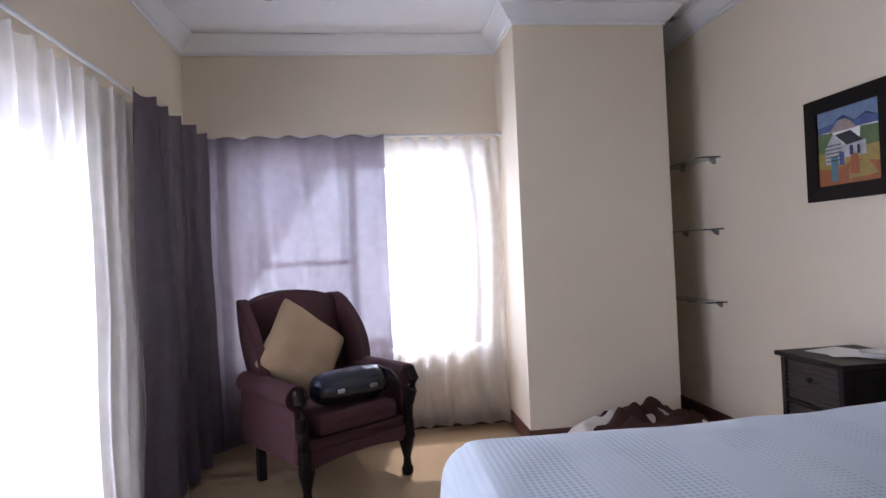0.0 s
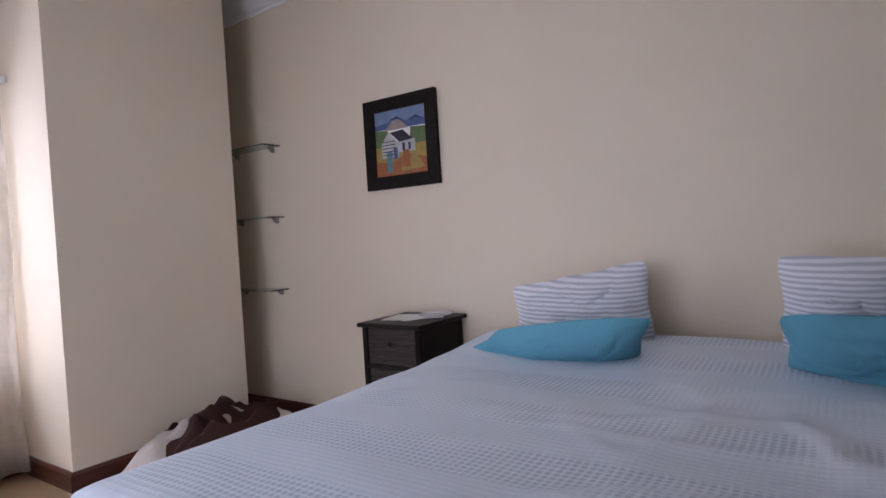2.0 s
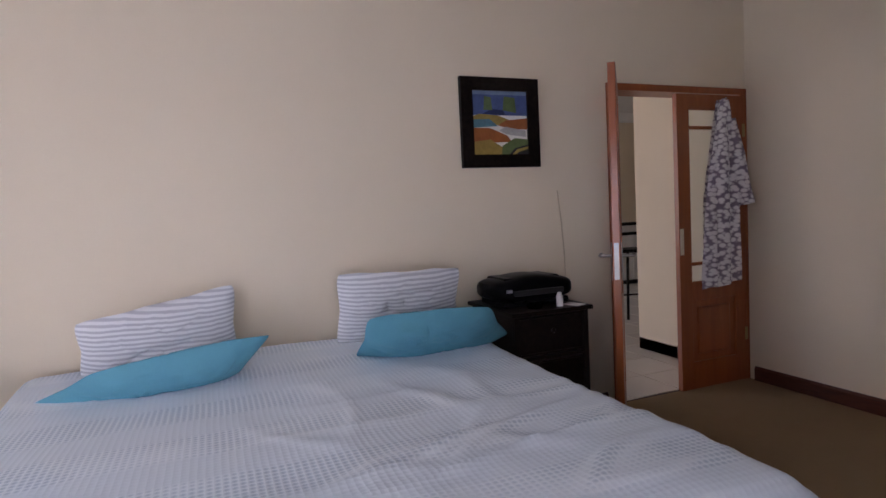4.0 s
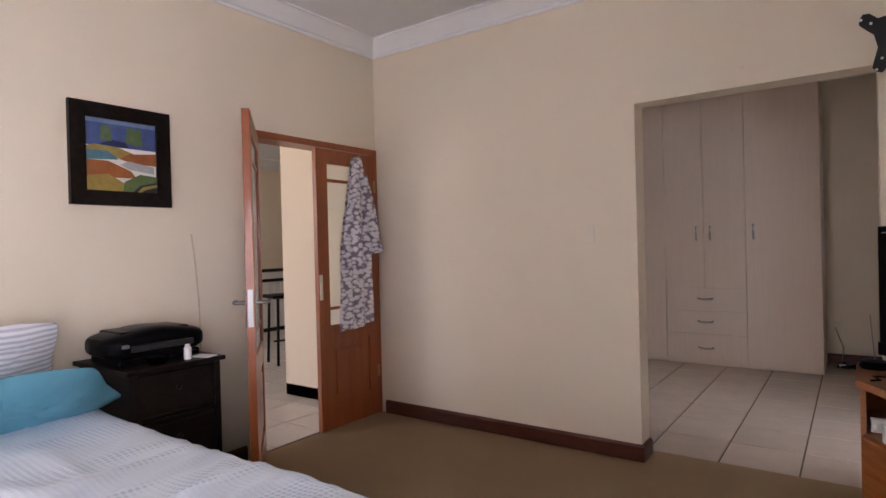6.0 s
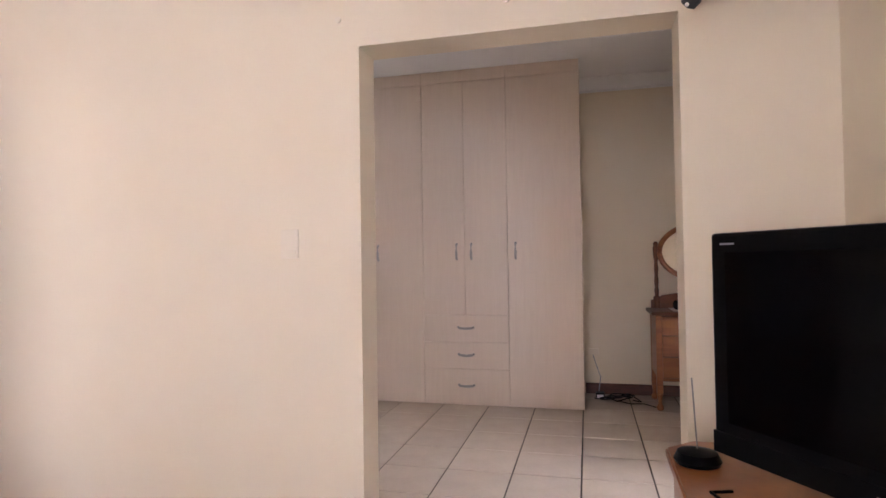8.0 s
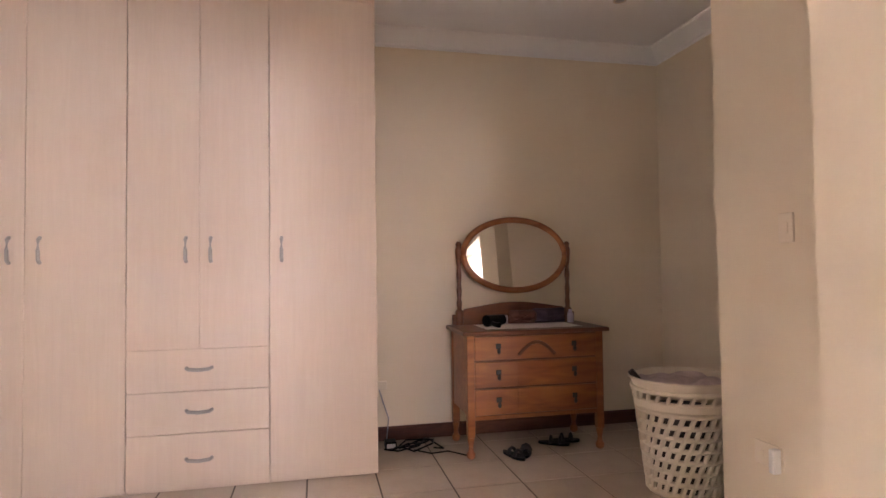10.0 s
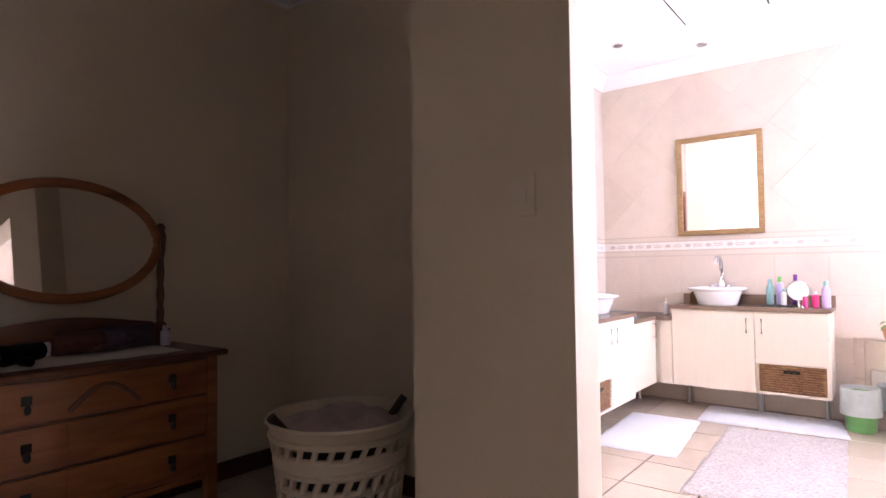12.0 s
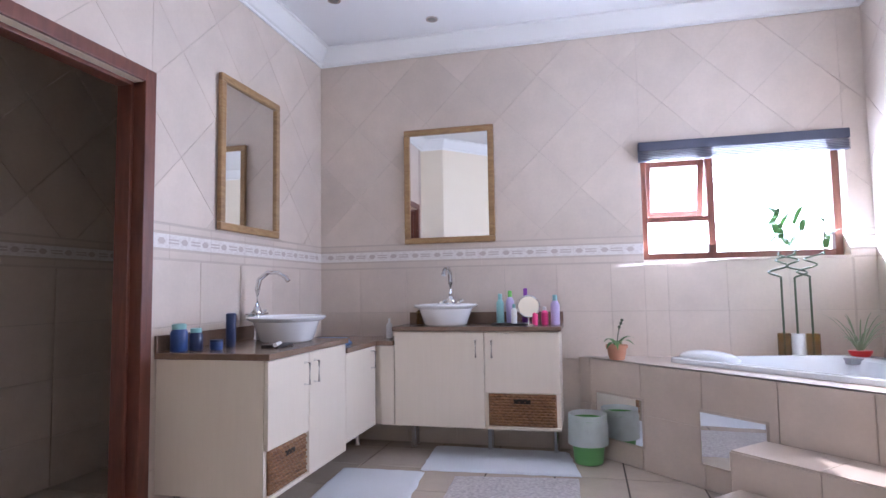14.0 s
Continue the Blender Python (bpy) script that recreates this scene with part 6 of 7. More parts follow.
bar_frame(bm, "y", BATH_N + 0.12, -5.55, -4.35, 1.32, 2.06, 0.045, 0.06)
part("window_frame", bm, M_FRAMEWOOD, w)
pane(w, "y", BATH_N + 0.12, -5.505, -4.395, 1.365, 2.015)


def blind(axis, a0, a1, at, z, label):
    t = thing("venetian_blind", (0, 0, 0), label, "blind", "bathroom blinds")
    def bx(o0, o1, z0, z1, bev=0.002):
        return boxes(((at + o0, a0, z0), (at + o1, a1, z1), bev)) if axis == "x" else boxes(((a0, at - o1, z0), (a1, at - o0, z1), bev))
    part("head_box", bx(0.0, 0.06, z, z + 0.065, 0.006), M_BLUEGREY, t)
    for i in range(6):
        part("slat", bx(0.008, 0.052, z - 0.012 - 0.011 * i, z - 0.008 - 0.011 * i, 0.0), M_BLUEGREY, t)


M_BLUEGREY = plain("dark_blue_grey_slats", (0.06, 0.065, 0.095), 0.4)
blind("x", -2.945, -1.665, BATH_W + 0.016, 2.04, "dark blue-grey venetian blind drawn up")
blind("y", -5.60, -4.30, BATH_N - 0.016, 2.04, "dark blue-grey venetian blind drawn up")

# doorway to the dark toilet room
d = window_thing("door_5", "orange timber door frame round a dark doorway")
d["category"] = "door frame"
part("door_frame", boxes(((-4.275, BATH_S - 0.09, 0), (-4.205, BATH_S + 0.016, 2.20), 0.004), ((-3.325, BATH_S - 0.09, 0), (-3.255, BATH_S + 0.016, 2.20), 0.004), ((-4.205, BATH_S - 0.09, 2.135), (-3.325, BATH_S + 0.016, 2.20), 0.004)), M_FRAMEWOOD, d)
part("door_stop", boxes(((-4.205, BATH_S - 0.13, 0), (-4.185, BATH_S - 0.05, 2.135), 0.003), ((-3.345, BATH_S - 0.13, 0), (-3.325, BATH_S - 0.05, 2.135), 0.003), ((-4.185, BATH_S - 0.13, 2.115), (-3.345, BATH_S - 0.05, 2.135), 0.003)), M_FRAMEWOOD, d)
TB = -6.414
tb = tagged(new("wall_tiling_toilet", mesh_of("g", boxes(((BATH_W, -6.42, 0), (NOOK - 0.15, TB, 3.0))), M_WGROUT)), "beige tiled wall of the dark toilet room", "tiled wall", kind="structure")
P_T = Matrix(((1, 0, 0, 0), (0, 0, 1, TB), (0, 1, 0, 0), (0, 0, 0, 1)))
tile_panel(tb, P_T, BATH_W, NOOK - 0.15, 0, 1.283, 0.60, 0.331, 0, 0.005, M_WTILE, ox=-3.53, oy=-0.04)
border(tb, P_T, BATH_W, NOOK - 0.15)
tile_panel(tb, P_T, BATH_W, NOOK - 0.15, 1.47, 3.0, 0.40, 0.40, 45, 0.004, M_WTILE)


def wall_mirror(at, turn, w, h, label):
    t = thing("wall_mirror", at, label, "mirror", "bathroom mirrors", turn)
    f = 0.045
    for lo, hi in (((-w / 2, -h / 2), (w / 2, -h / 2 + f)), ((-w / 2, h / 2 - f), (w / 2, h / 2)), ((-w / 2, -h / 2 + f), (-w / 2 + f, h / 2 - f)), ((w / 2 - f, -h / 2 + f), (w / 2, h / 2 - f))):
        part("frame_rail", boxes(((lo[0], -0.03, lo[1]), (hi[0], 0, hi[1]), 0.006)), M_GILT, t)
    part("mirror_glass", boxes(((-w / 2 + f, -0.014, -h / 2 + f), (w / 2 - f, -0.008, h / 2 - f))), M_MIRROR, t)
    return t


wall_mirror((BATH_W + 0.016, -4.295, 1.898), 90, 0.69, 0.87, "square wall mirror in gilt brown frame")
wall_mirror((-5.08, BATH_S + 0.016, 1.93), 180, 0.645, 0.91, "square wall mirror in gilt brown frame beside the doorway")

VF_S, VF_W, VTOP, STOP = -4.735, -5.68, 0.872, 0.836


def bar_handle(parent, p, axis):
    bm = bmesh.new()
    o = Vector((0, 0.03, 0)) if axis == "s" else Vector((0.03, 0, 0))
    a, b = Vector(p) + Vector((0, 0, -0.055)), Vector(p) + Vector((0, 0, 0.055))
    tube(bm, [a, a + o, b + o, b], 0.006, 8)
    part("handle", bm, M_CHROME, parent, "chrome bar handle", True)


def cane_drawer(parent, lo, hi, axis):
    dr = part("cane_drawer", boxes((lo, hi, 0.004)), M_RUST, parent, "woven cane basket drawer")
    bm = bmesh.new()
    rows = 11
    for i in range(rows):
        z = lo[2] + 0.012 + (hi[2] - lo[2] - 0.024) * i / (rows - 1)
        for j in range(1):
            n = 22
            if axis == "s":
                pts = [(lo[0] + 0.008 + (hi[0] - lo[0] - 0.016) * k / n, hi[1] + 0.003 + 0.004 * math.cos(math.pi * (k + i)), z) for k in range(n + 1)]
            else:
                pts = [(hi[0] + 0.003 + 0.004 * math.cos(math.pi * (k + i)), lo[1] + 0.008 + (hi[1] - lo[1] - 0.016) * k / n, z) for k in range(n + 1)]
            tube(bm, pts, 0.0065, 6)
    part("weave", bm, M_RUST, dr)
    mx, my, mz = (lo[0] + hi[0]) / 2, (lo[1] + hi[1]) / 2, hi[2] - 0.045
    # solid dark block whose colour stands for the shade inside a hand hole
    if axis == "s":
        part("hand_hole", boxes(((mx - 0.045, hi[1] + 0.004, mz - 0.012), (mx + 0.045, hi[1] + 0.011, mz + 0.014), 0.004)), M_DARK, dr)
    else:
        part("hand_hole", boxes(((hi[0] + 0.004, my - 0.055, mz - 0.014), (hi[0] + 0.011, my + 0.055, mz + 0.016), 0.004)), M_DARK, dr)


def vanity_south():
    t = thing("vanity_cabinet", (0, 0, 0), "cream bathroom cabinet with cane drawer and chrome legs", "cabinet", "vanity cabinets")
    z0, z1 = 0.175, STOP - 0.032
    part("body", boxes(((-5.18, BATH_S + 0.02, z0), (-4.305, VF_S - 0.022, z1))), M_BATHDOOR, t)
    dr = part("door", boxes(((-4.705, VF_S - 0.02, 0.40), (-4.307, VF_S, z1 - 0.003), 0.003)), M_BATHDOOR, t)
    bar_handle(dr, (-4.655, VF_S, 0.70), "s")
    dr = part("door", boxes(((-5.178, VF_S - 0.02, z0), (-4.71, VF_S, z1 - 0.003), 0.003)), M_BATHDOOR, t)
    bar_handle(dr, (-4.76, VF_S, 0.70), "s")
    part("drawer_frame", boxes(((-4.705, VF_S - 0.02, z0), (-4.307, VF_S, z0 + 0.018), 0.002)), M_BATHDOOR, t)
    cane_drawer(t, (-4.685, VF_S - 0.02, z0 + 0.022), (-4.33, VF_S - 0.006, 0.395), "s")
    for x in (-4.36, -4.72, -5.1):
        for y in (VF_S - 0.28, BATH_S + 0.1):
            bm = bmesh.new()
            lathe(bm, [(0.024, 0), (0.024, 0.01), (0.016, 0.014), (0.016, z0 - 0.01), (0.024, z0)], 14, (x, y, 0))
            part("leg", bm, M_CHROME, t, smooth=True)


def vanity_west():
    t = thing("vanity_cabinet", (0, 0, 0), "cream bathroom cabinet with two doors and cane drawer", "cabinet", "vanity cabinets")
    z0, z1 = 0.215, VTOP - 0.032
    part("body", boxes(((BATH_W + 0.02, -4.60, z0), (VF_W - 0.022, -3.50, z1))), M_BATHDOOR, t)
    dr = part("door", boxes(((VF_W - 0.02, -4.598, z0), (VF_W, -3.985, z1 - 0.003), 0.003)), M_BATHDOOR, t)
    bar_handle(dr, (VF_W, -4.035, 0.73), "w")
    dr = part("door", boxes(((VF_W - 0.02, -3.98, 0.445), (VF_W, -3.502, z1 - 0.003), 0.003)), M_BATHDOOR, t)
    bar_handle(dr, (VF_W, -3.93, 0.73), "w")
    part("drawer_frame", boxes(((VF_W - 0.02, -3.98, z0), (VF_W, -3.502, z0 + 0.018), 0.002)), M_BATHDOOR, t)
    cane_drawer(t, (VF_W - 0.02, -3.96, z0 + 0.022), (VF_W - 0.006, -3.525, 0.44), "w")
    for y in (-3.55, -4.0, -4.55):
        for x in (VF_W - 0.28, BATH_W + 0.07):
            bm = bmesh.new()
            lathe(bm, [(0.024, 0), (0.024, 0.01), (0.016, 0.014), (0.016, z0 - 0.01), (0.024, z0)], 14, (x, y, 0))
            part("leg", bm, M_CHROME, t, smooth=True)


def vanity_corner():
    t = thing("corner_cabinet", (0, 0, 0), "lower cream corner cabinet between the vanities", "cabinet", "vanity cabinets")
    z0, z1 = 0.215, 0.745
    bm = bmesh.new()
    prism(bm, [(BATH_W + 0.02, BATH_S + 0.02), (-5.182, BATH_S + 0.02), (-5.182, VF_S - 0.022), (VF_W - 0.022, VF_S - 0.022), (VF_W - 0.022, -4.602), (BATH_W + 0.02, -4.602)], z0, z1)
    part("body", bm, M_BATHDOOR, t)
    part("door", boxes(((VF_W - 0.02, -4.698, z0), (VF_W, -4.602, z1 - 0.003), 0.003)), M_BATHDOOR, t)
    dr = part("door", boxes(((VF_W + 0.002, VF_S - 0.02, z0), (-5.182, VF_S, z1 - 0.003), 0.003)), M_BATHDOOR, t)
    bar_handle(dr, (-5.60, VF_S, 0.66), "s")
    bm = bmesh.new()
    lathe(bm, [(0.024, 0), (0.016, 0.014), (0.016, z0 - 0.01), (0.024, z0)], 14, (-5.95, -4.98, 0))
    part("leg", bm, M_CHROME, t, smooth=True)
    bm = bmesh.new()
    prism(bm, [(BATH_W + 0.018, BATH_S + 0.018), (-5.175, BATH_S + 0.018), (-5.175, VF_S + 0.012), (VF_W + 0.012, VF_S + 0.012), (VF_W + 0.012, -4.605), (BATH_W + 0.018, -4.605)], 0.746, 0.775)
    part("worktop", bm, M_COUNTER, t, "brown speckled stone top")


vanity_south(), vanity_west(), vanity_corner()
solid("worktop", boxes(((-5.19, BATH_S + 0.018, STOP - 0.03), (-4.29, VF_S + 0.015, STOP), 0.004), ((-5.19, BATH_S + 0.018, STOP), (-4.29, BATH_S + 0.032, STOP + 0.08), 0.002)), M_COUNTER, "brown speckled stone worktop on the cabinet", "worktop", "vanity worktops")
solid("worktop", boxes(((BATH_W + 0.018, -4.61, VTOP - 0.03), (VF_W + 0.015, -3.485, VTOP), 0.004), ((BATH_W + 0.018, -4.61, VTOP), (BATH_W + 0.032, -3.485, VTOP + 0.08), 0.002)), M_COUNTER, "brown speckled stone worktop on the cabinet", "worktop", "vanity worktops")


def basin(at, label):
    t = thing("wash_basin", at, label, "basin", "countertop basins")
    bm = bmesh.new()
    lathe(bm, [(0.135, 0), (0.15, 0.01), (0.185, 0.115), (0.215, 0.125), (0.225, 0.137), (0.215, 0.147), (0.19, 0.147), (0.175, 0.13), (0.13, 0.03), (0.02, 0.022)], 40)
    part("bowl", bm, M_CERAMIC, t, smooth=True)
    bm = bmesh.new()
    lathe(bm, [(0.02, 0.023), (0.022, 0.026), (0.005, 0.027)], 16)
    part("waste", bm, M_CHROME, t)


def tap(at, turn, label):
    t = thing("basin_tap", at, label, "tap", "basin taps", turn)
    t.matrix_basis = t.matrix_basis @ Matrix.Diagonal((1.4, 1.2, 1.0, 1))
    bm = bmesh.new()
    lathe(bm, [(0.026, 0), (0.026, 0.01), (0.02, 0.02), (0.017, 0.10), (0.02, 0.12), (0.024, 0.16), (0.018, 0.19), (0.011, 0.20)], 18)
    part("body", bm, M_CHROME, t, smooth=True)
    bm = bmesh.new()
    tube(bm, [(0, 0, 0.19), (0, 0, 0.30), (0, -0.012, 0.36), (0, -0.06, 0.40), (0, -0.115, 0.395), (0, -0.155, 0.37), (0, -0.17, 0.345)], 0.0125, 12)
    part("spout", bm, M_CHROME, t, smooth=True)
    for s in (-1, 1):
        bm = bmesh.new()
        tube(bm, [(0, 0, 0.13), (s * 0.045, 0, 0.15)], 0.009, 8)
        tube(bm, [(s * 0.045, -0.028, 0.155), (s * 0.045, 0.028, 0.155)], 0.008, 8)
        tube(bm, [(s * 0.045 - 0.02, 0, 0.137), (s * 0.045 + 0.02, 0, 0.173)], 0.008, 8)
        part("cross_handle", bm, M_CHROME, t, smooth=True)


basin((-4.95, -5.0, STOP), "round white countertop basin by the doorway")
basin((-5.86, -4.28, VTOP), "round white countertop basin under the mirror")
tap((-5.03, -5.24, STOP), 180, "tall chrome basin tap with cross handles")
tap((-6.02, -4.28, VTOP), 90, "tall chrome basin tap with cross handles")


def bottle(name, at, r, h, mat, cap, label, neck=0.5, group="toiletries"):
    t = thing(name, at, label, "bottle", group)
    bm = bmesh.new()
    lathe(bm, [(r * 0.9, 0), (r, 0.006), (r, h * 0.68), (r * neck, h * 0.8)], 16)
    part("body", bm, mat, t, smooth=True)
    bm = bmesh.new()
    lathe(bm, [(r * neck * 1.05, h * 0.8), (r * neck * 1.05, h * 0.98), (r * neck * 0.8, h)], 14)
    part("cap", bm, cap, t, smooth=True)


C_BLUE, C_NAVY, C_GREEN, C_PURPLE, C_PINK, C_LILAC, C_TEAL = (plain("plastic_" + n, c, 0.35) for n, c in (("blue", (0.02, 0.055, 0.18)), ("navy", (0.015, 0.03, 0.09)), ("green", (0.14, 0.45, 0.08)), ("purple", (0.25, 0.05, 0.36)), ("pink", (0.75, 0.05, 0.22)), ("lilac", (0.50, 0.42, 0.66)), ("teal", (0.25, 0.50, 0.50))))
bottle("aftershave_bottle", (-4.42, -5.20, STOP), 0.032, 0.11, C_NAVY, C_TEAL, "navy and teal cosmetics bottle on the worktop", 0.8)
bottle("aftershave_bottle", (-4.36, -5.25, STOP), 0.04, 0.135, C_BLUE, C_TEAL, "blue cosmetics bottle on the worktop", 0.8)
bottle("cream_jar", (-4.47, -5.12, STOP), 0.032, 0.05, C_BLUE, C_NAVY, "small blue cream jar on the worktop", 0.95)
bottle("deodorant_can", (-4.62, -5.14, STOP), 0.026, 0.175, C_NAVY, C_NAVY, "dark deodorant can on the worktop", 0.95)
bottle("soap_dispenser", (-5.93, -4.72, 0.775), 0.022, 0.14, M_WHITE, M_WHITE, "white pump soap bottle in the corner", 0.35)
bottle("soap_dispenser", (-5.98, -4.50, VTOP), 0.028, 0.13, M_AMBER, M_WHITE, "clear pump soap bottle beside the basin", 0.35)
for i, (y, x, r, h, m1, m2, lab) in enumerate(((-3.905, -5.92, 0.027, 0.20, C_TEAL, C_TEAL, "pale teal bottle in the toiletry tray"), (-3.84, -5.95, 0.028, 0.22, C_LILAC, C_GREEN, "bottle with bright green cap in the tray"), (-3.80, -5.84, 0.02, 0.13, M_WHITE, C_TEAL, "small white bottle in the tray"),
                                               (-3.735, -5.97, 0.027, 0.235, C_PURPLE, C_PURPLE, "tall purple bottle in the tray"), (-3.66, -5.83, 0.02, 0.11, C_PINK, C_PINK, "short pink bottle on the worktop"), (-3.60, -5.90, 0.024, 0.12, C_PINK, M_WHITE, "pink and white bottle on the worktop"), (-3.53, -5.90, 0.03, 0.20, C_LILAC, C_TEAL, "lilac bottle with teal cap on the worktop"))):
    bottle("toiletry_bottle", (x, y, VTOP + (0.012 if i < 4 else 0)), r, h, m1, m2, lab)
solid("toiletry_tray", boxes(((-6.03, -3.95, VTOP), (-5.78, -3.70, VTOP + 0.012), 0.004)), M_MATTBLACK, "low dark tray of toiletries on the worktop", "tray")
t = thing("shaving_mirror", (-5.82, -3.70, VTOP), "small round chrome table mirror", "mirror")
bm = bmesh.new()
lathe(bm, [(0.045, 0), (0.045, 0.006), (0.008, 0.012), (0.006, 0.06)], 20)
part("stand", bm, M_CHROME, t, smooth=True)
bm = bmesh.new()
tube(bm, [(0.0, 0.072 * math.cos(2 * math.pi * k / 28), 0.125 + 0.072 * math.sin(2 * math.pi * k / 28)) for k in range(28)], 0.006, 8, closed=True)
part("ring", bm, M_CHROME, t, smooth=True)
bm = bmesh.new()
tube(bm, [(-0.003, 0, 0.125), (0.003, 0, 0.125)], 0.07, 28)
part("mirror_glass", bm, M_MIRROR, t)
solid("folded_cloth", boxes(((-5.48, -5.05, 0.775), (-5.25, -4.82, 0.79), 0.005), ((-5.47, -5.04, 0.79), (-5.26, -4.83, 0.805), 0.005), ((-5.46, -5.03, 0.805), (-5.27, -4.84, 0.818), 0.005)), plain("blue_towel", (0.12, 0.22, 0.42), 0.95), "small stack of folded blue cloths", "towel")
solid("soap_dish", boxes(((-4.72, -4.93, STOP), (-4.56, -4.83, STOP + 0.015), 0.005)), M_MATTBLACK, "flat dark soap dish on the worktop", "soap dish")
bm = bmesh.new()
tube(bm, [(-4.63, -4.86, STOP + 0.02), (-4.51, -4.82, STOP + 0.02)], 0.01, 8)
solid("razor", bm, M_WHITE, "white and dark razor on the worktop", "razor", smooth=True)

# bath platform across the corner
DX = 2.71  # the face runs along y = x + DX
TZ = 0.645
k45 = math.sqrt(0.5)
C0 = Vector((BATH_W + 0.02, BATH_W + 0.02 + DX, 0))
P_D = Matrix(((k45, 0, k45, C0.x), (k45, 0, -k45, C0.y), (0, 1, 0, 0), (0, 0, 0, 1)))
LEN = (BATH_N - 0.02 - C0.y) / k45
bt = thing("corner_bath", (0, 0, 0), "white corner bath set in a beige tiled platform", "bathtub")
bm = bmesh.new()
outer = [(C0.x, C0.y), (C0.x + LEN * k45, BATH_N - 0.02), (BATH_W + 0.02, BATH_N - 0.02)]
hole = []
A_, B_, C_ = Vector((-5.80, -2.86)), Vector((-4.60, -1.66)), Vector((-5.86, -1.70))
tri = [A_, B_, C_]
n = 16
for i in range(3):
    a, b = tri[i], tri[(i + 1) % 3]
    prev = tri[i - 1]
    r = 0.16
    u0, u1 = (prev - a).normalized(), (b - a).normalized()
    for k in range(9):
        s_ = k / 8
        hole.append(a + u0 * r * (1 - s_) ** 2 + u1 * r * s_ ** 2)
cen = sum(hole, Vector((0, 0))) / len(hole)
hn = len(hole)
part("platform_face", boxes(((0, 0, 0), (LEN, TZ - 0.012, -0.10))), M_WGROUT, bt).matrix_basis = P_D
bm = bmesh.new()


def edge_point(d):
    """Where the ray from the bath's middle leaves the platform outline."""
    best = None
    for i in range(3):
        a, b = Vector(outer[i]), Vector(outer[(i + 1) % 3])
        e = b - a
        den = d.x * e.y - d.y * e.x
        if abs(den) < 1e-9:
            continue
        w_ = a - cen
        s_ = (w_.x * e.y - w_.y * e.x) / den
        q_ = (w_.x * d.y - w_.y * d.x) / den
        if s_ > 0 and -1e-6 <= q_ <= 1 + 1e-6 and (best is None or s_ < best):
            best = s_
    return cen + d * best


dirs = sorted([(p - cen).normalized() for p in hole] + [(Vector(o) - cen).normalized() for o in outer], key=lambda d: math.atan2(d.y, d.x))


def hole_point(d):
    best = None
    for i in range(hn):
        a, b = hole[i], hole[(i + 1) % hn]
        e = b - a
        den = d.x * e.y - d.y * e.x
        if abs(den) < 1e-9:
            continue
        w_ = a - cen
        s_ = (w_.x * e.y - w_.y * e.x) / den
        q_ = (w_.x * d.y - w_.y * d.x) / den
        if s_ > 0 and -1e-6 <= q_ <= 1 + 1e-6 and (best is None or s_ > best):
            best = s_
    return best or 0.3


rings = []
for rule in (lambda d: (edge_point(d), TZ), lambda d: (cen + d * (hole_point(d) - 0.03), TZ), lambda d: (cen + d * (hole_point(d) - 0.03), TZ - 0.06)):
    rings.append([bm.verts.new((*p, z)) for p, z in (rule(d) for d in dirs)])
m_ = len(dirs)
for u, v in zip(rings, rings[1:]):
    for i in range(m_):
        bm.faces.new((u[i], u[(i + 1) % m_], v[(i + 1) % m_], v[i]))
part("platform_top", bm, M_WTILE, bt, "beige tiled ledge")
bm = bmesh.new()
rings = []
for off, z in ((0.035, TZ + 0.003), (0.035, TZ + 0.028), (0.022, TZ + 0.034), (-0.03, TZ + 0.034), (-0.055, TZ + 0.02), (-0.075, TZ - 0.06), (-0.13, TZ - 0.30), (-0.22, TZ - 0.36)):
    rings.append([bm.verts.new((*(cen + d * (hole_point(d) + off)), z + (0.05 * max(0, -d.x * 0.9 + 0.0) ** 6 if off in (0.022, -0.03) else 0))) for d in dirs])
for u, v in zip(rings, rings[1:]):
    for i in range(m_):
        bm.faces.new((u[i], u[(i + 1) % m_], v[(i + 1) % m_], v[i]))
bm.faces.new(rings[-1])
part("tub", bm, M_ACRYLIC, bt, "glossy white acrylic tub", True)
bm = bmesh.new()
bmesh.ops.create_uvsphere(bm, u_segments=20, v_segments=12, radius=1, matrix=Matrix.LocRotScale((-5.70, -2.62, TZ + 0.035), Euler((0, 0, radians(45))), (0.20, 0.085, 0.05)))
part("headrest", bm, M_ACRYLIC, bt, "white bath headrest", True)
pf = [o for o in bt.children if o.name.startswith("platform_face")][0]
I4 = Matrix.Identity(4)
tile_panel(pf, I4, 0.0, LEN, 0.0, 0.335, 0.42, 0.335, 0, 0.005, M_WTILE, ox=0.10, oy=0.0)
tile_panel(pf, I4, 0.0, LEN, 0.335, TZ - 0.006, 0.42, 0.31, 0, 0.005, M_WTILE, ox=0.10, oy=0.335)
for a, b in ((0.16, 0.53), (0.93, 1.30)):
    ob = part("access_panel", boxes(((a, 0.14, 0.008), (b, 0.42, 0.016), 0.002)), M_MIRROR, pf, "polished mirror access panel")
    fr = part("panel_edge", boxes(((a - 0.012, 0.128, 0.007), (b + 0.012, 0.432, 0.0115), 0.002)), M_WGROUT, pf)


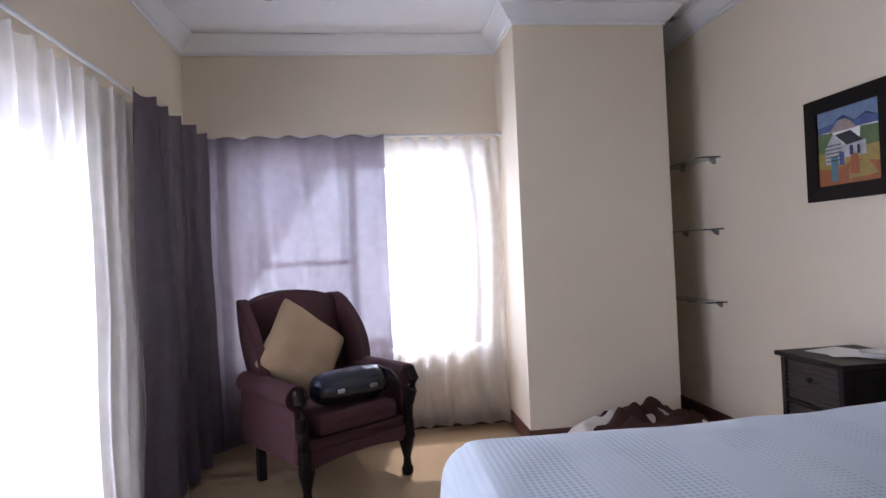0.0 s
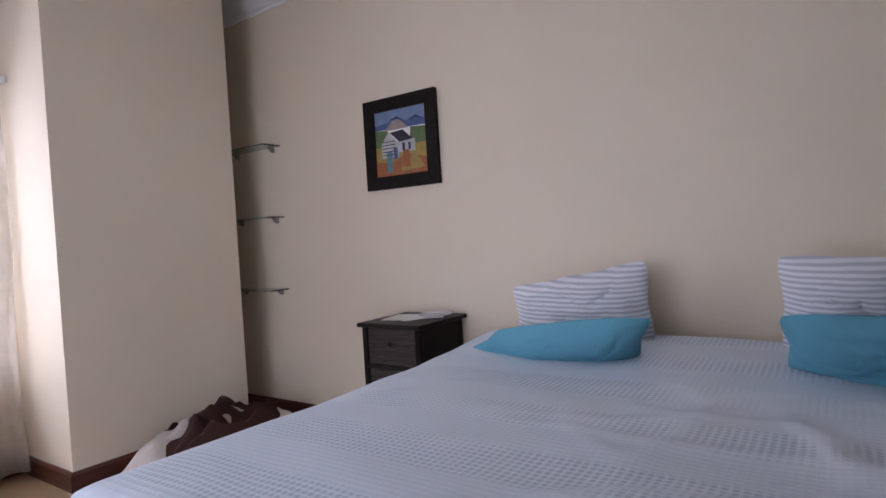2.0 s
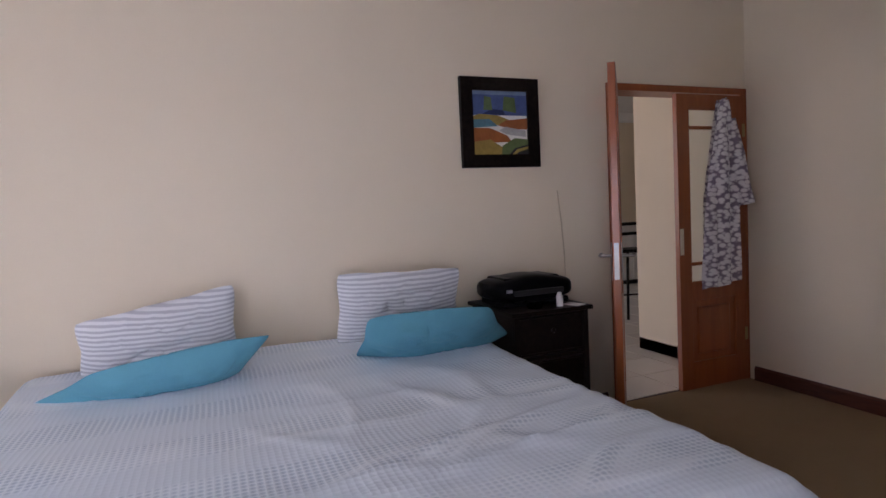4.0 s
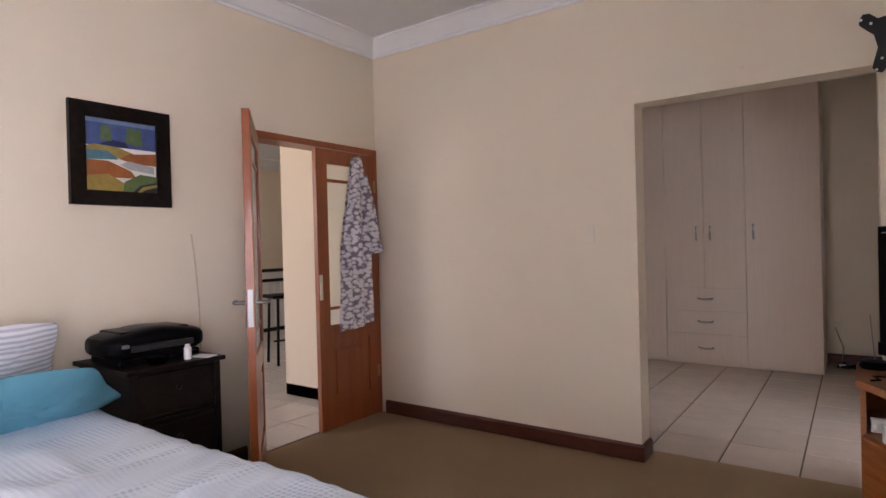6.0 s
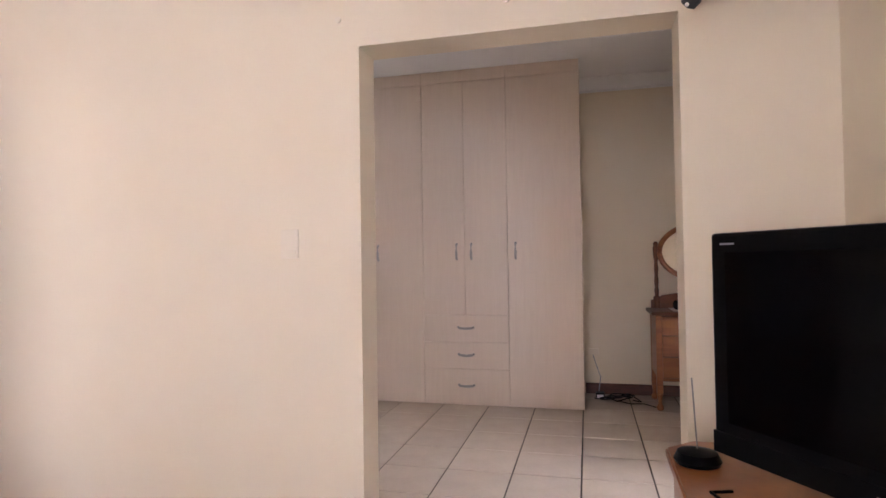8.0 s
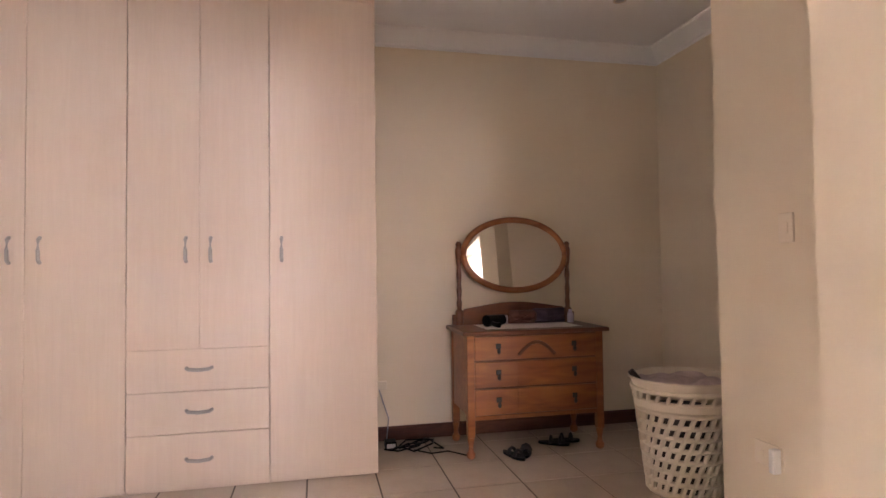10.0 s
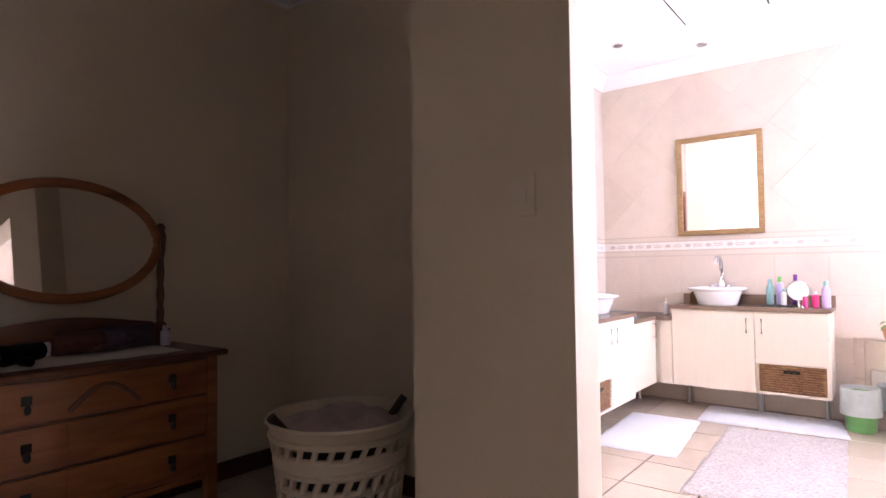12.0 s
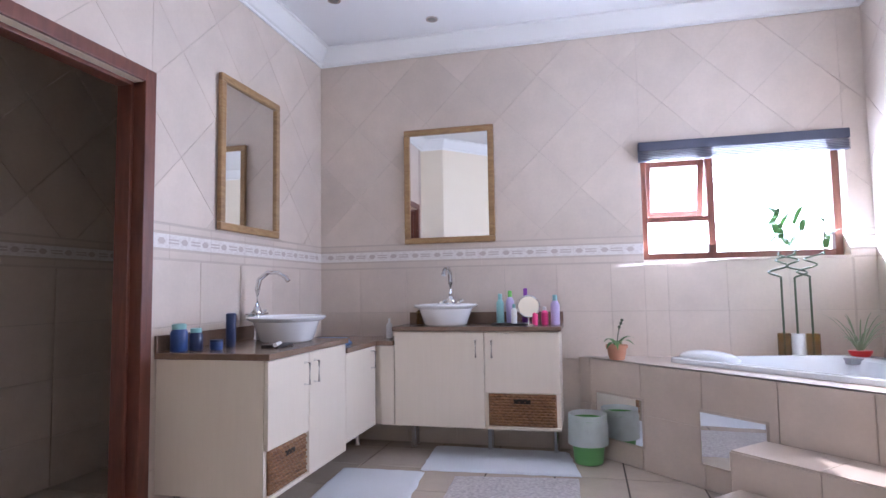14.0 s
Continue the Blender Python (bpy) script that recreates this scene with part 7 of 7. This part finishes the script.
def step_block(name, u0, u1, d0, d1, z0, z1, group):
    t = thing(name, (0, 0, 0), "beige tiled step up to the corner bath", "step", group)
    core = part("core", boxes(((u0, z0, d0), (u1, z1 - 0.008, d1 - 0.008))), M_WGROUT, t)
    core.matrix_basis = P_D
    tile_panel(core, Matrix(((1, 0, 0, 0), (0, 1, 0, 0), (0, 0, 1, d1 - 0.008), (0, 0, 0, 1))), u0, u1, z0, z1 - 0.008, 0.40, z1 - z0, 0, 0.004, M_WTILE, ox=u0, oy=z0)
    tile_panel(core, Matrix(((1, 0, 0, 0), (0, 0, 1, z1 - 0.008), (0, 1, 0, 0), (0, 0, 0, 1))), u0, u1, d0, d1, 0.40, d1 - d0, 0, 0.004, M_WTILE, 0.008, ox=u0, oy=d0)
    tile_panel(core, Matrix(((0, 0, -1, u0), (0, 1, 0, 0), (1, 0, 0, 0), (0, 0, 0, 1))), d0, d1, z0, z1 - 0.008, d1 - d0, z1 - z0, 0, 0.004, M_WTILE, ox=d0, oy=z0)


u_of = lambda s: s - (C0.x + C0.y) * k45
step_block("bath_step", u_of(-5.41), u_of(-4.25), 0.01, 0.30, 0.0, 0.335, "bath steps")
step_block("bath_step", u_of(-5.37), u_of(-4.25), 0.302, 0.60, 0.0, 0.165, "bath steps")

# plants and things on the ledge
t = thing("potted_orchid", (-5.90, -3.14, TZ), "small orchid in a terracotta pot on the ledge", "plant")
bm = bmesh.new()
lathe(bm, [(0.045, 0), (0.05, 0.01), (0.062, 0.075), (0.07, 0.075), (0.07, 0.095), (0.06, 0.095), (0.055, 0.08)], 20)
part("pot", bm, M_TERRA, t, smooth=True)
rnd = random.Random(3)


def blade(bm, base, tip, w, sag, n=7):
    base, tip = Vector(base), Vector(tip)
    side = (tip - base).cross(Vector((0, 0, 1)))
    side = side.normalized() if side.length > 1e-4 else Vector((1, 0, 0))
    L, R = [], []
    for k in range(n + 1):
        s_ = k / n
        p = base.lerp(tip, s_) + Vector((0, 0, sag * 4 * s_ * (1 - s_)))
        ww = w * (0.35 + 0.65 * math.sin(math.pi * min(1, 0.15 + s_ * 0.8))) * (1 - s_ ** 4)
        L.append(bm.verts.new(p + side * ww)), R.append(bm.verts.new(p - side * ww + Vector((0, 0, 0.1 * ww))))
    for k in range(n):
        bm.faces.new((L[k], L[k + 1], R[k + 1], R[k]))


for a in range(7):
    bm = bmesh.new()
    an = a * 0.95
    blade(bm, (0, 0, 0.09), (0.13 * math.cos(an), 0.13 * math.sin(an), 0.07 + 0.03 * (a % 3)), 0.018, 0.035)
    part("leaf", bm, M_LEAF, t, smooth=True)
bm = bmesh.new()
tube(bm, [(0, 0, 0.09), (0.005, 0.01, 0.16), (0.0, 0.02, 0.21), (0.01, 0.035, 0.25)], 0.004, 6)
for p in ((0.0, 0.02, 0.21), (0.01, 0.03, 0.235), (0.01, 0.038, 0.255)):
    bmesh.ops.create_uvsphere(bm, u_segments=8, v_segments=6, radius=0.010, matrix=Matrix.Translation(p))
part("flower_stem", bm, M_STEM, t, smooth=True)


def lucky_bamboo():
    for i, (x, y, mat, mat_l) in enumerate(((-5.93, -2.14, M_AMBER, "amber"), (-5.91, -2.07, M_WHITE, "white"), (-5.90, -1.99, M_AMBER, "amber"))):
        t = thing("bamboo_vase", (x, y, TZ), mat_l + " vase holding one curly bamboo stem", "vase", "bamboo vases")
        bm = bmesh.new()
        lathe(bm, [(0.036, 0), (0.038, 0.01), (0.038, 0.17), (0.034, 0.17), (0.034, 0.01)], 18)
        part("vase", bm, mat, t, smooth=True)
        bm = bmesh.new()
        pts = [(0, 0, 0.02 + 0.07 * k) for k in range(8)]
        sg = (-1, 1, -1)[i]
        for k in range(22):
            a = k * 0.62
            pts.append((0.045 * math.sin(a) * 0.6, sg * 0.045 * (1 - math.cos(a)) - sg * 0.012 * k * 0.35, 0.51 + 0.0075 * k))
        tube(bm, pts, 0.007, 8, 0.005)
        part("stem", bm, M_STEM, t, smooth=True)
        top = Vector(pts[-1])
        for k in range((8, 13, 8)[i]):
            bm = bmesh.new()
            an, le = rnd.uniform(0, 6.28), rnd.uniform(0.10, 0.17)
            st = top + Vector((0, rnd.uniform(-0.05, 0.06), rnd.uniform(0.02, 0.24)))
            blade(bm, st, st + Vector((le * 0.6 * math.cos(an), le * math.sin(an), rnd.uniform(0.0, 0.12))), 0.02, 0.02)
            part("leaf", bm, M_LEAF, t, smooth=True)
        bm = bmesh.new()
        tube(bm, [top - Vector((0, 0, 0.02)), top + Vector((0, 0.01, 0.23))], 0.004, 6)
        part("shoot", bm, M_STEM, t)


lucky_bamboo()
t = thing("air_plant", (-5.86, -1.76, TZ), "spiky pale plant in a red pot on slate tray", "plant", turn=20)
part("tray", boxes(((-0.06, -0.12, 0), (0.06, 0.12, 0.035), 0.004)), M_SLATE, t)
bm = bmesh.new()
lathe(bm, [(0.035, 0.036), (0.048, 0.06), (0.05, 0.075), (0.044, 0.075)], 18, sy=1.4)
part("pot", bm, M_RED, t, "red glazed pot", True)
for k in range(34):
    bm = bmesh.new()
    an, le = rnd.uniform(0, 6.28), rnd.uniform(0.12, 0.24)
    blade(bm, (0.01 * math.cos(an), 0.015 * math.sin(an), 0.07), (le * 0.7 * math.cos(an), le * math.sin(an), 0.10 + rnd.uniform(0.0, 0.22)), 0.004, 0.05)
    part("leaf", bm, M_PALELEAF, t, smooth=True)

t = thing("waste_bin", (-5.82, -3.34, 0), "green plastic waste bin with clear liner", "bin")
bm = bmesh.new()
lathe(bm, [(0.085, 0), (0.09, 0.005), (0.118, 0.27), (0.122, 0.275), (0.115, 0.275), (0.086, 0.012)], 24)
part("bucket", bm, M_GREENBIN, t, smooth=True)
bm = bmesh.new()
grid(bm, 40, 6, lambda u, v: Vector(((0.121 + 0.006 * v + 0.006 * noise.noise((math.cos(6.283 * u) * 4, math.sin(6.283 * u) * 4, v * 3))) * math.cos(6.2832 * u), (0.121 + 0.006 * v + 0.006 * noise.noise((math.cos(6.283 * u) * 4, math.sin(6.283 * u) * 4, v * 3))) * math.sin(6.2832 * u), 0.31 - 0.19 * v)))
part("liner", bm, M_BAG, t, "clear crumpled bin liner", True)


def mat_rug(name, corners, mat, label, fringe=False):
    a, b, c, d_ = (Vector(p) for p in corners)
    bm = bmesh.new()

    def place(u, v):
        p = a.lerp(b, u).lerp(d_.lerp(c, u), v)
        e = min(u, 1 - u, v, 1 - v)
        return Vector((p.x + 0.008 * noise.noise((v * 9, u * 2, 0)), p.y + 0.008 * noise.noise((u * 9, v * 2, 5)), 0.002 + 0.012 * min(1, e * 40) + 0.003 * noise.noise((p.x * 14, p.y * 14, 0))))
    grid(bm, 44, 30, place)
    return solid(name, bm, mat, label, "rug", "bathroom mats", True)


mat_rug("bath_mat", [(-5.40, -4.85), (-4.40, -4.78), (-4.44, -4.22), (-5.42, -4.32)], M_RUGWHITE, "white towelling bath mat before the basin")
mat_rug("bath_mat", [(-6.0, -4.40), (-5.45, -4.36), (-5.50, -3.38), (-6.0, -3.47)], M_RUGWHITE, "white towelling bath mat before the far basin")
mat_rug("rag_rug", [(-5.38, -4.12), (-3.9, -4.05), (-3.95, -3.32), (-5.47, -3.40)], M_RUGGREY, "mottled grey woven rag rug on the tiles")

t = thing("ceiling_hatch", (-4.97, -4.03, CEIL_2), "white ceiling access hatch with its shaded gap painted black", "ceiling hatch")
part("panel", boxes(((-0.27, -0.27, -0.014), (0.27, 0.27, -0.002), 0.003)), M_CEIL, t)
# black plate showing round the panel, coloured as the shade in the gap
part("surround", boxes(((-0.285, -0.285, -0.006), (0.285, 0.285, 0))), M_MATTBLACK, t)

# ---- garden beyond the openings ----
# Self-glowing sheets added outside so the bathroom panes look white with daylight.
M_BACKGLOW = bpy.data.materials.new("glowing_backdrop")
M_BACKGLOW.use_nodes = True
M_BACKGLOW.node_tree.nodes["Principled BSDF"].inputs["Base Color"].default_value = (0.8, 0.8, 0.8, 1)
M_BACKGLOW.node_tree.nodes["Principled BSDF"].inputs["Emission Color"].default_value = (0.93, 0.97, 1.0, 1)
M_BACKGLOW.node_tree.nodes["Principled BSDF"].inputs["Emission Strength"].default_value = 3.0
solid("backdrop_west", boxes(((-12.1, -9.0, -0.16), (-12.0, 3.0, 7.0))), M_BACKGLOW, "glowing white backdrop added beyond the bathroom window", "backdrop", kind="structure")
solid("backdrop_north", boxes(((-8.0, 3.2, -0.16), (-5.0, 3.3, 6.0))), M_BACKGLOW, "glowing white backdrop added beyond the side window", "backdrop", kind="structure")


def hedge(name, x0, x1, y0, y1, h, seed, label):
    t = thing(name, ((x0 + x1) / 2, (y0 + y1) / 2, -0.16), label, "shrub")
    rnd_ = random.Random(seed)
    bm = bmesh.new()
    for _ in range(1500):
        p = Vector((rnd_.uniform(x0, x1) - (x0 + x1) / 2, rnd_.uniform(y0, y1) - (y0 + y1) / 2, h * rnd_.random() ** 0.7 * rnd_.uniform(0.75, 1.0)))
        q = Euler((rnd_.uniform(0, 6), rnd_.uniform(0, 6), rnd_.uniform(0, 6))).to_matrix()
        s_ = rnd_.uniform(0.04, 0.10)
        vs = [bm.verts.new(p + q @ Vector(c) * s_) for c in ((-1, 0, 0), (0, -0.5, 0.1), (1, 0, 0), (0, 0.5, 0.1))]
        bm.faces.new(vs)
    ob = part("foliage", bm, M_HEDGE, t)
    ob["kind"] = "stuff"
    for k in range(5):
        bm = bmesh.new()
        x = (x1 - x0) * (k / 4 - 0.5) * 0.85
        tube(bm, [(x, 0, 0), (x + 0.1, 0.05, h * 0.5), (x - 0.05, 0, h * 0.8)], 0.05, 8, 0.02)
        part("stem", bm, M_DARK, t)


hedge("garden_shrub", -2.4, 0.3, 5.4, 6.6, 5.6, 11, "tall leafy garden shrub beyond the window")
wall("wall_garden", (-6.5, 11.0), (6.0, 11.2, 2.0), M_WALL, label="pale garden wall")
wall("wall_patio", (-4.3, 3.2), (-4.0, 4.1, 2.9), M_WALL, label="beige patio pillar", along="y")

# ---- floor tiles, last ----
TS = 0.41
shared = slab_tile("tile", TS - 0.0095, TS - 0.0095, 0.006, M_TILE)
floor_bed = bpy.data.objects["floor_bath_bed"]
hall_bed = bpy.data.objects["floor_hall"]
for i in range(-20, 8):
    for j in range(-6, 12):
        x, y = -0.19 + TS * (i + 0.5), -4.36 + TS * (j - 0.5)
        if SOUTH - 0.0 > y > -6.9 and BATH_W - 0.05 < x < EAST + 0.05:
            if y + TS / 2 > SOUTH and -1.5 < x < 2.3:
                continue
            put(shared, Matrix.Translation((x, y, -0.008)), floor_bed)
for j in range(3):
    for i in range(-20, -4):
        x, y = -0.19 + TS * (i + 0.5), -4.36 + TS * (j + 4.5)
        if y > SOUTH and x < BATH_E + 0.1:
            put(shared, Matrix.Translation((x, y, -0.008)), floor_bed)
narrow = slab_tile("tile", TS - 0.008, 0.056, 0.006, M_TILE)
for i in range(-2, 6):
    x = -0.19 + TS * (i + 0.5)
    if x > 0.3 or x < -1.1:
        put(narrow, Matrix.Translation((x, SOUTH - 0.19, -0.008)), floor_bed)
HM = material("white_hall_tile", (0.70, 0.66, 0.60), 0.25, stain=0.08, spread=0.04)
shared_h = slab_tile("tile", 0.389, 0.389, 0.006, HM)
for i in range(12):
    for j in range(-13, 8):
        put(shared_h, Matrix.Translation((2.50 + 0.4 * i, 0.4 * j - 0.1, -0.008)), hall_bed)
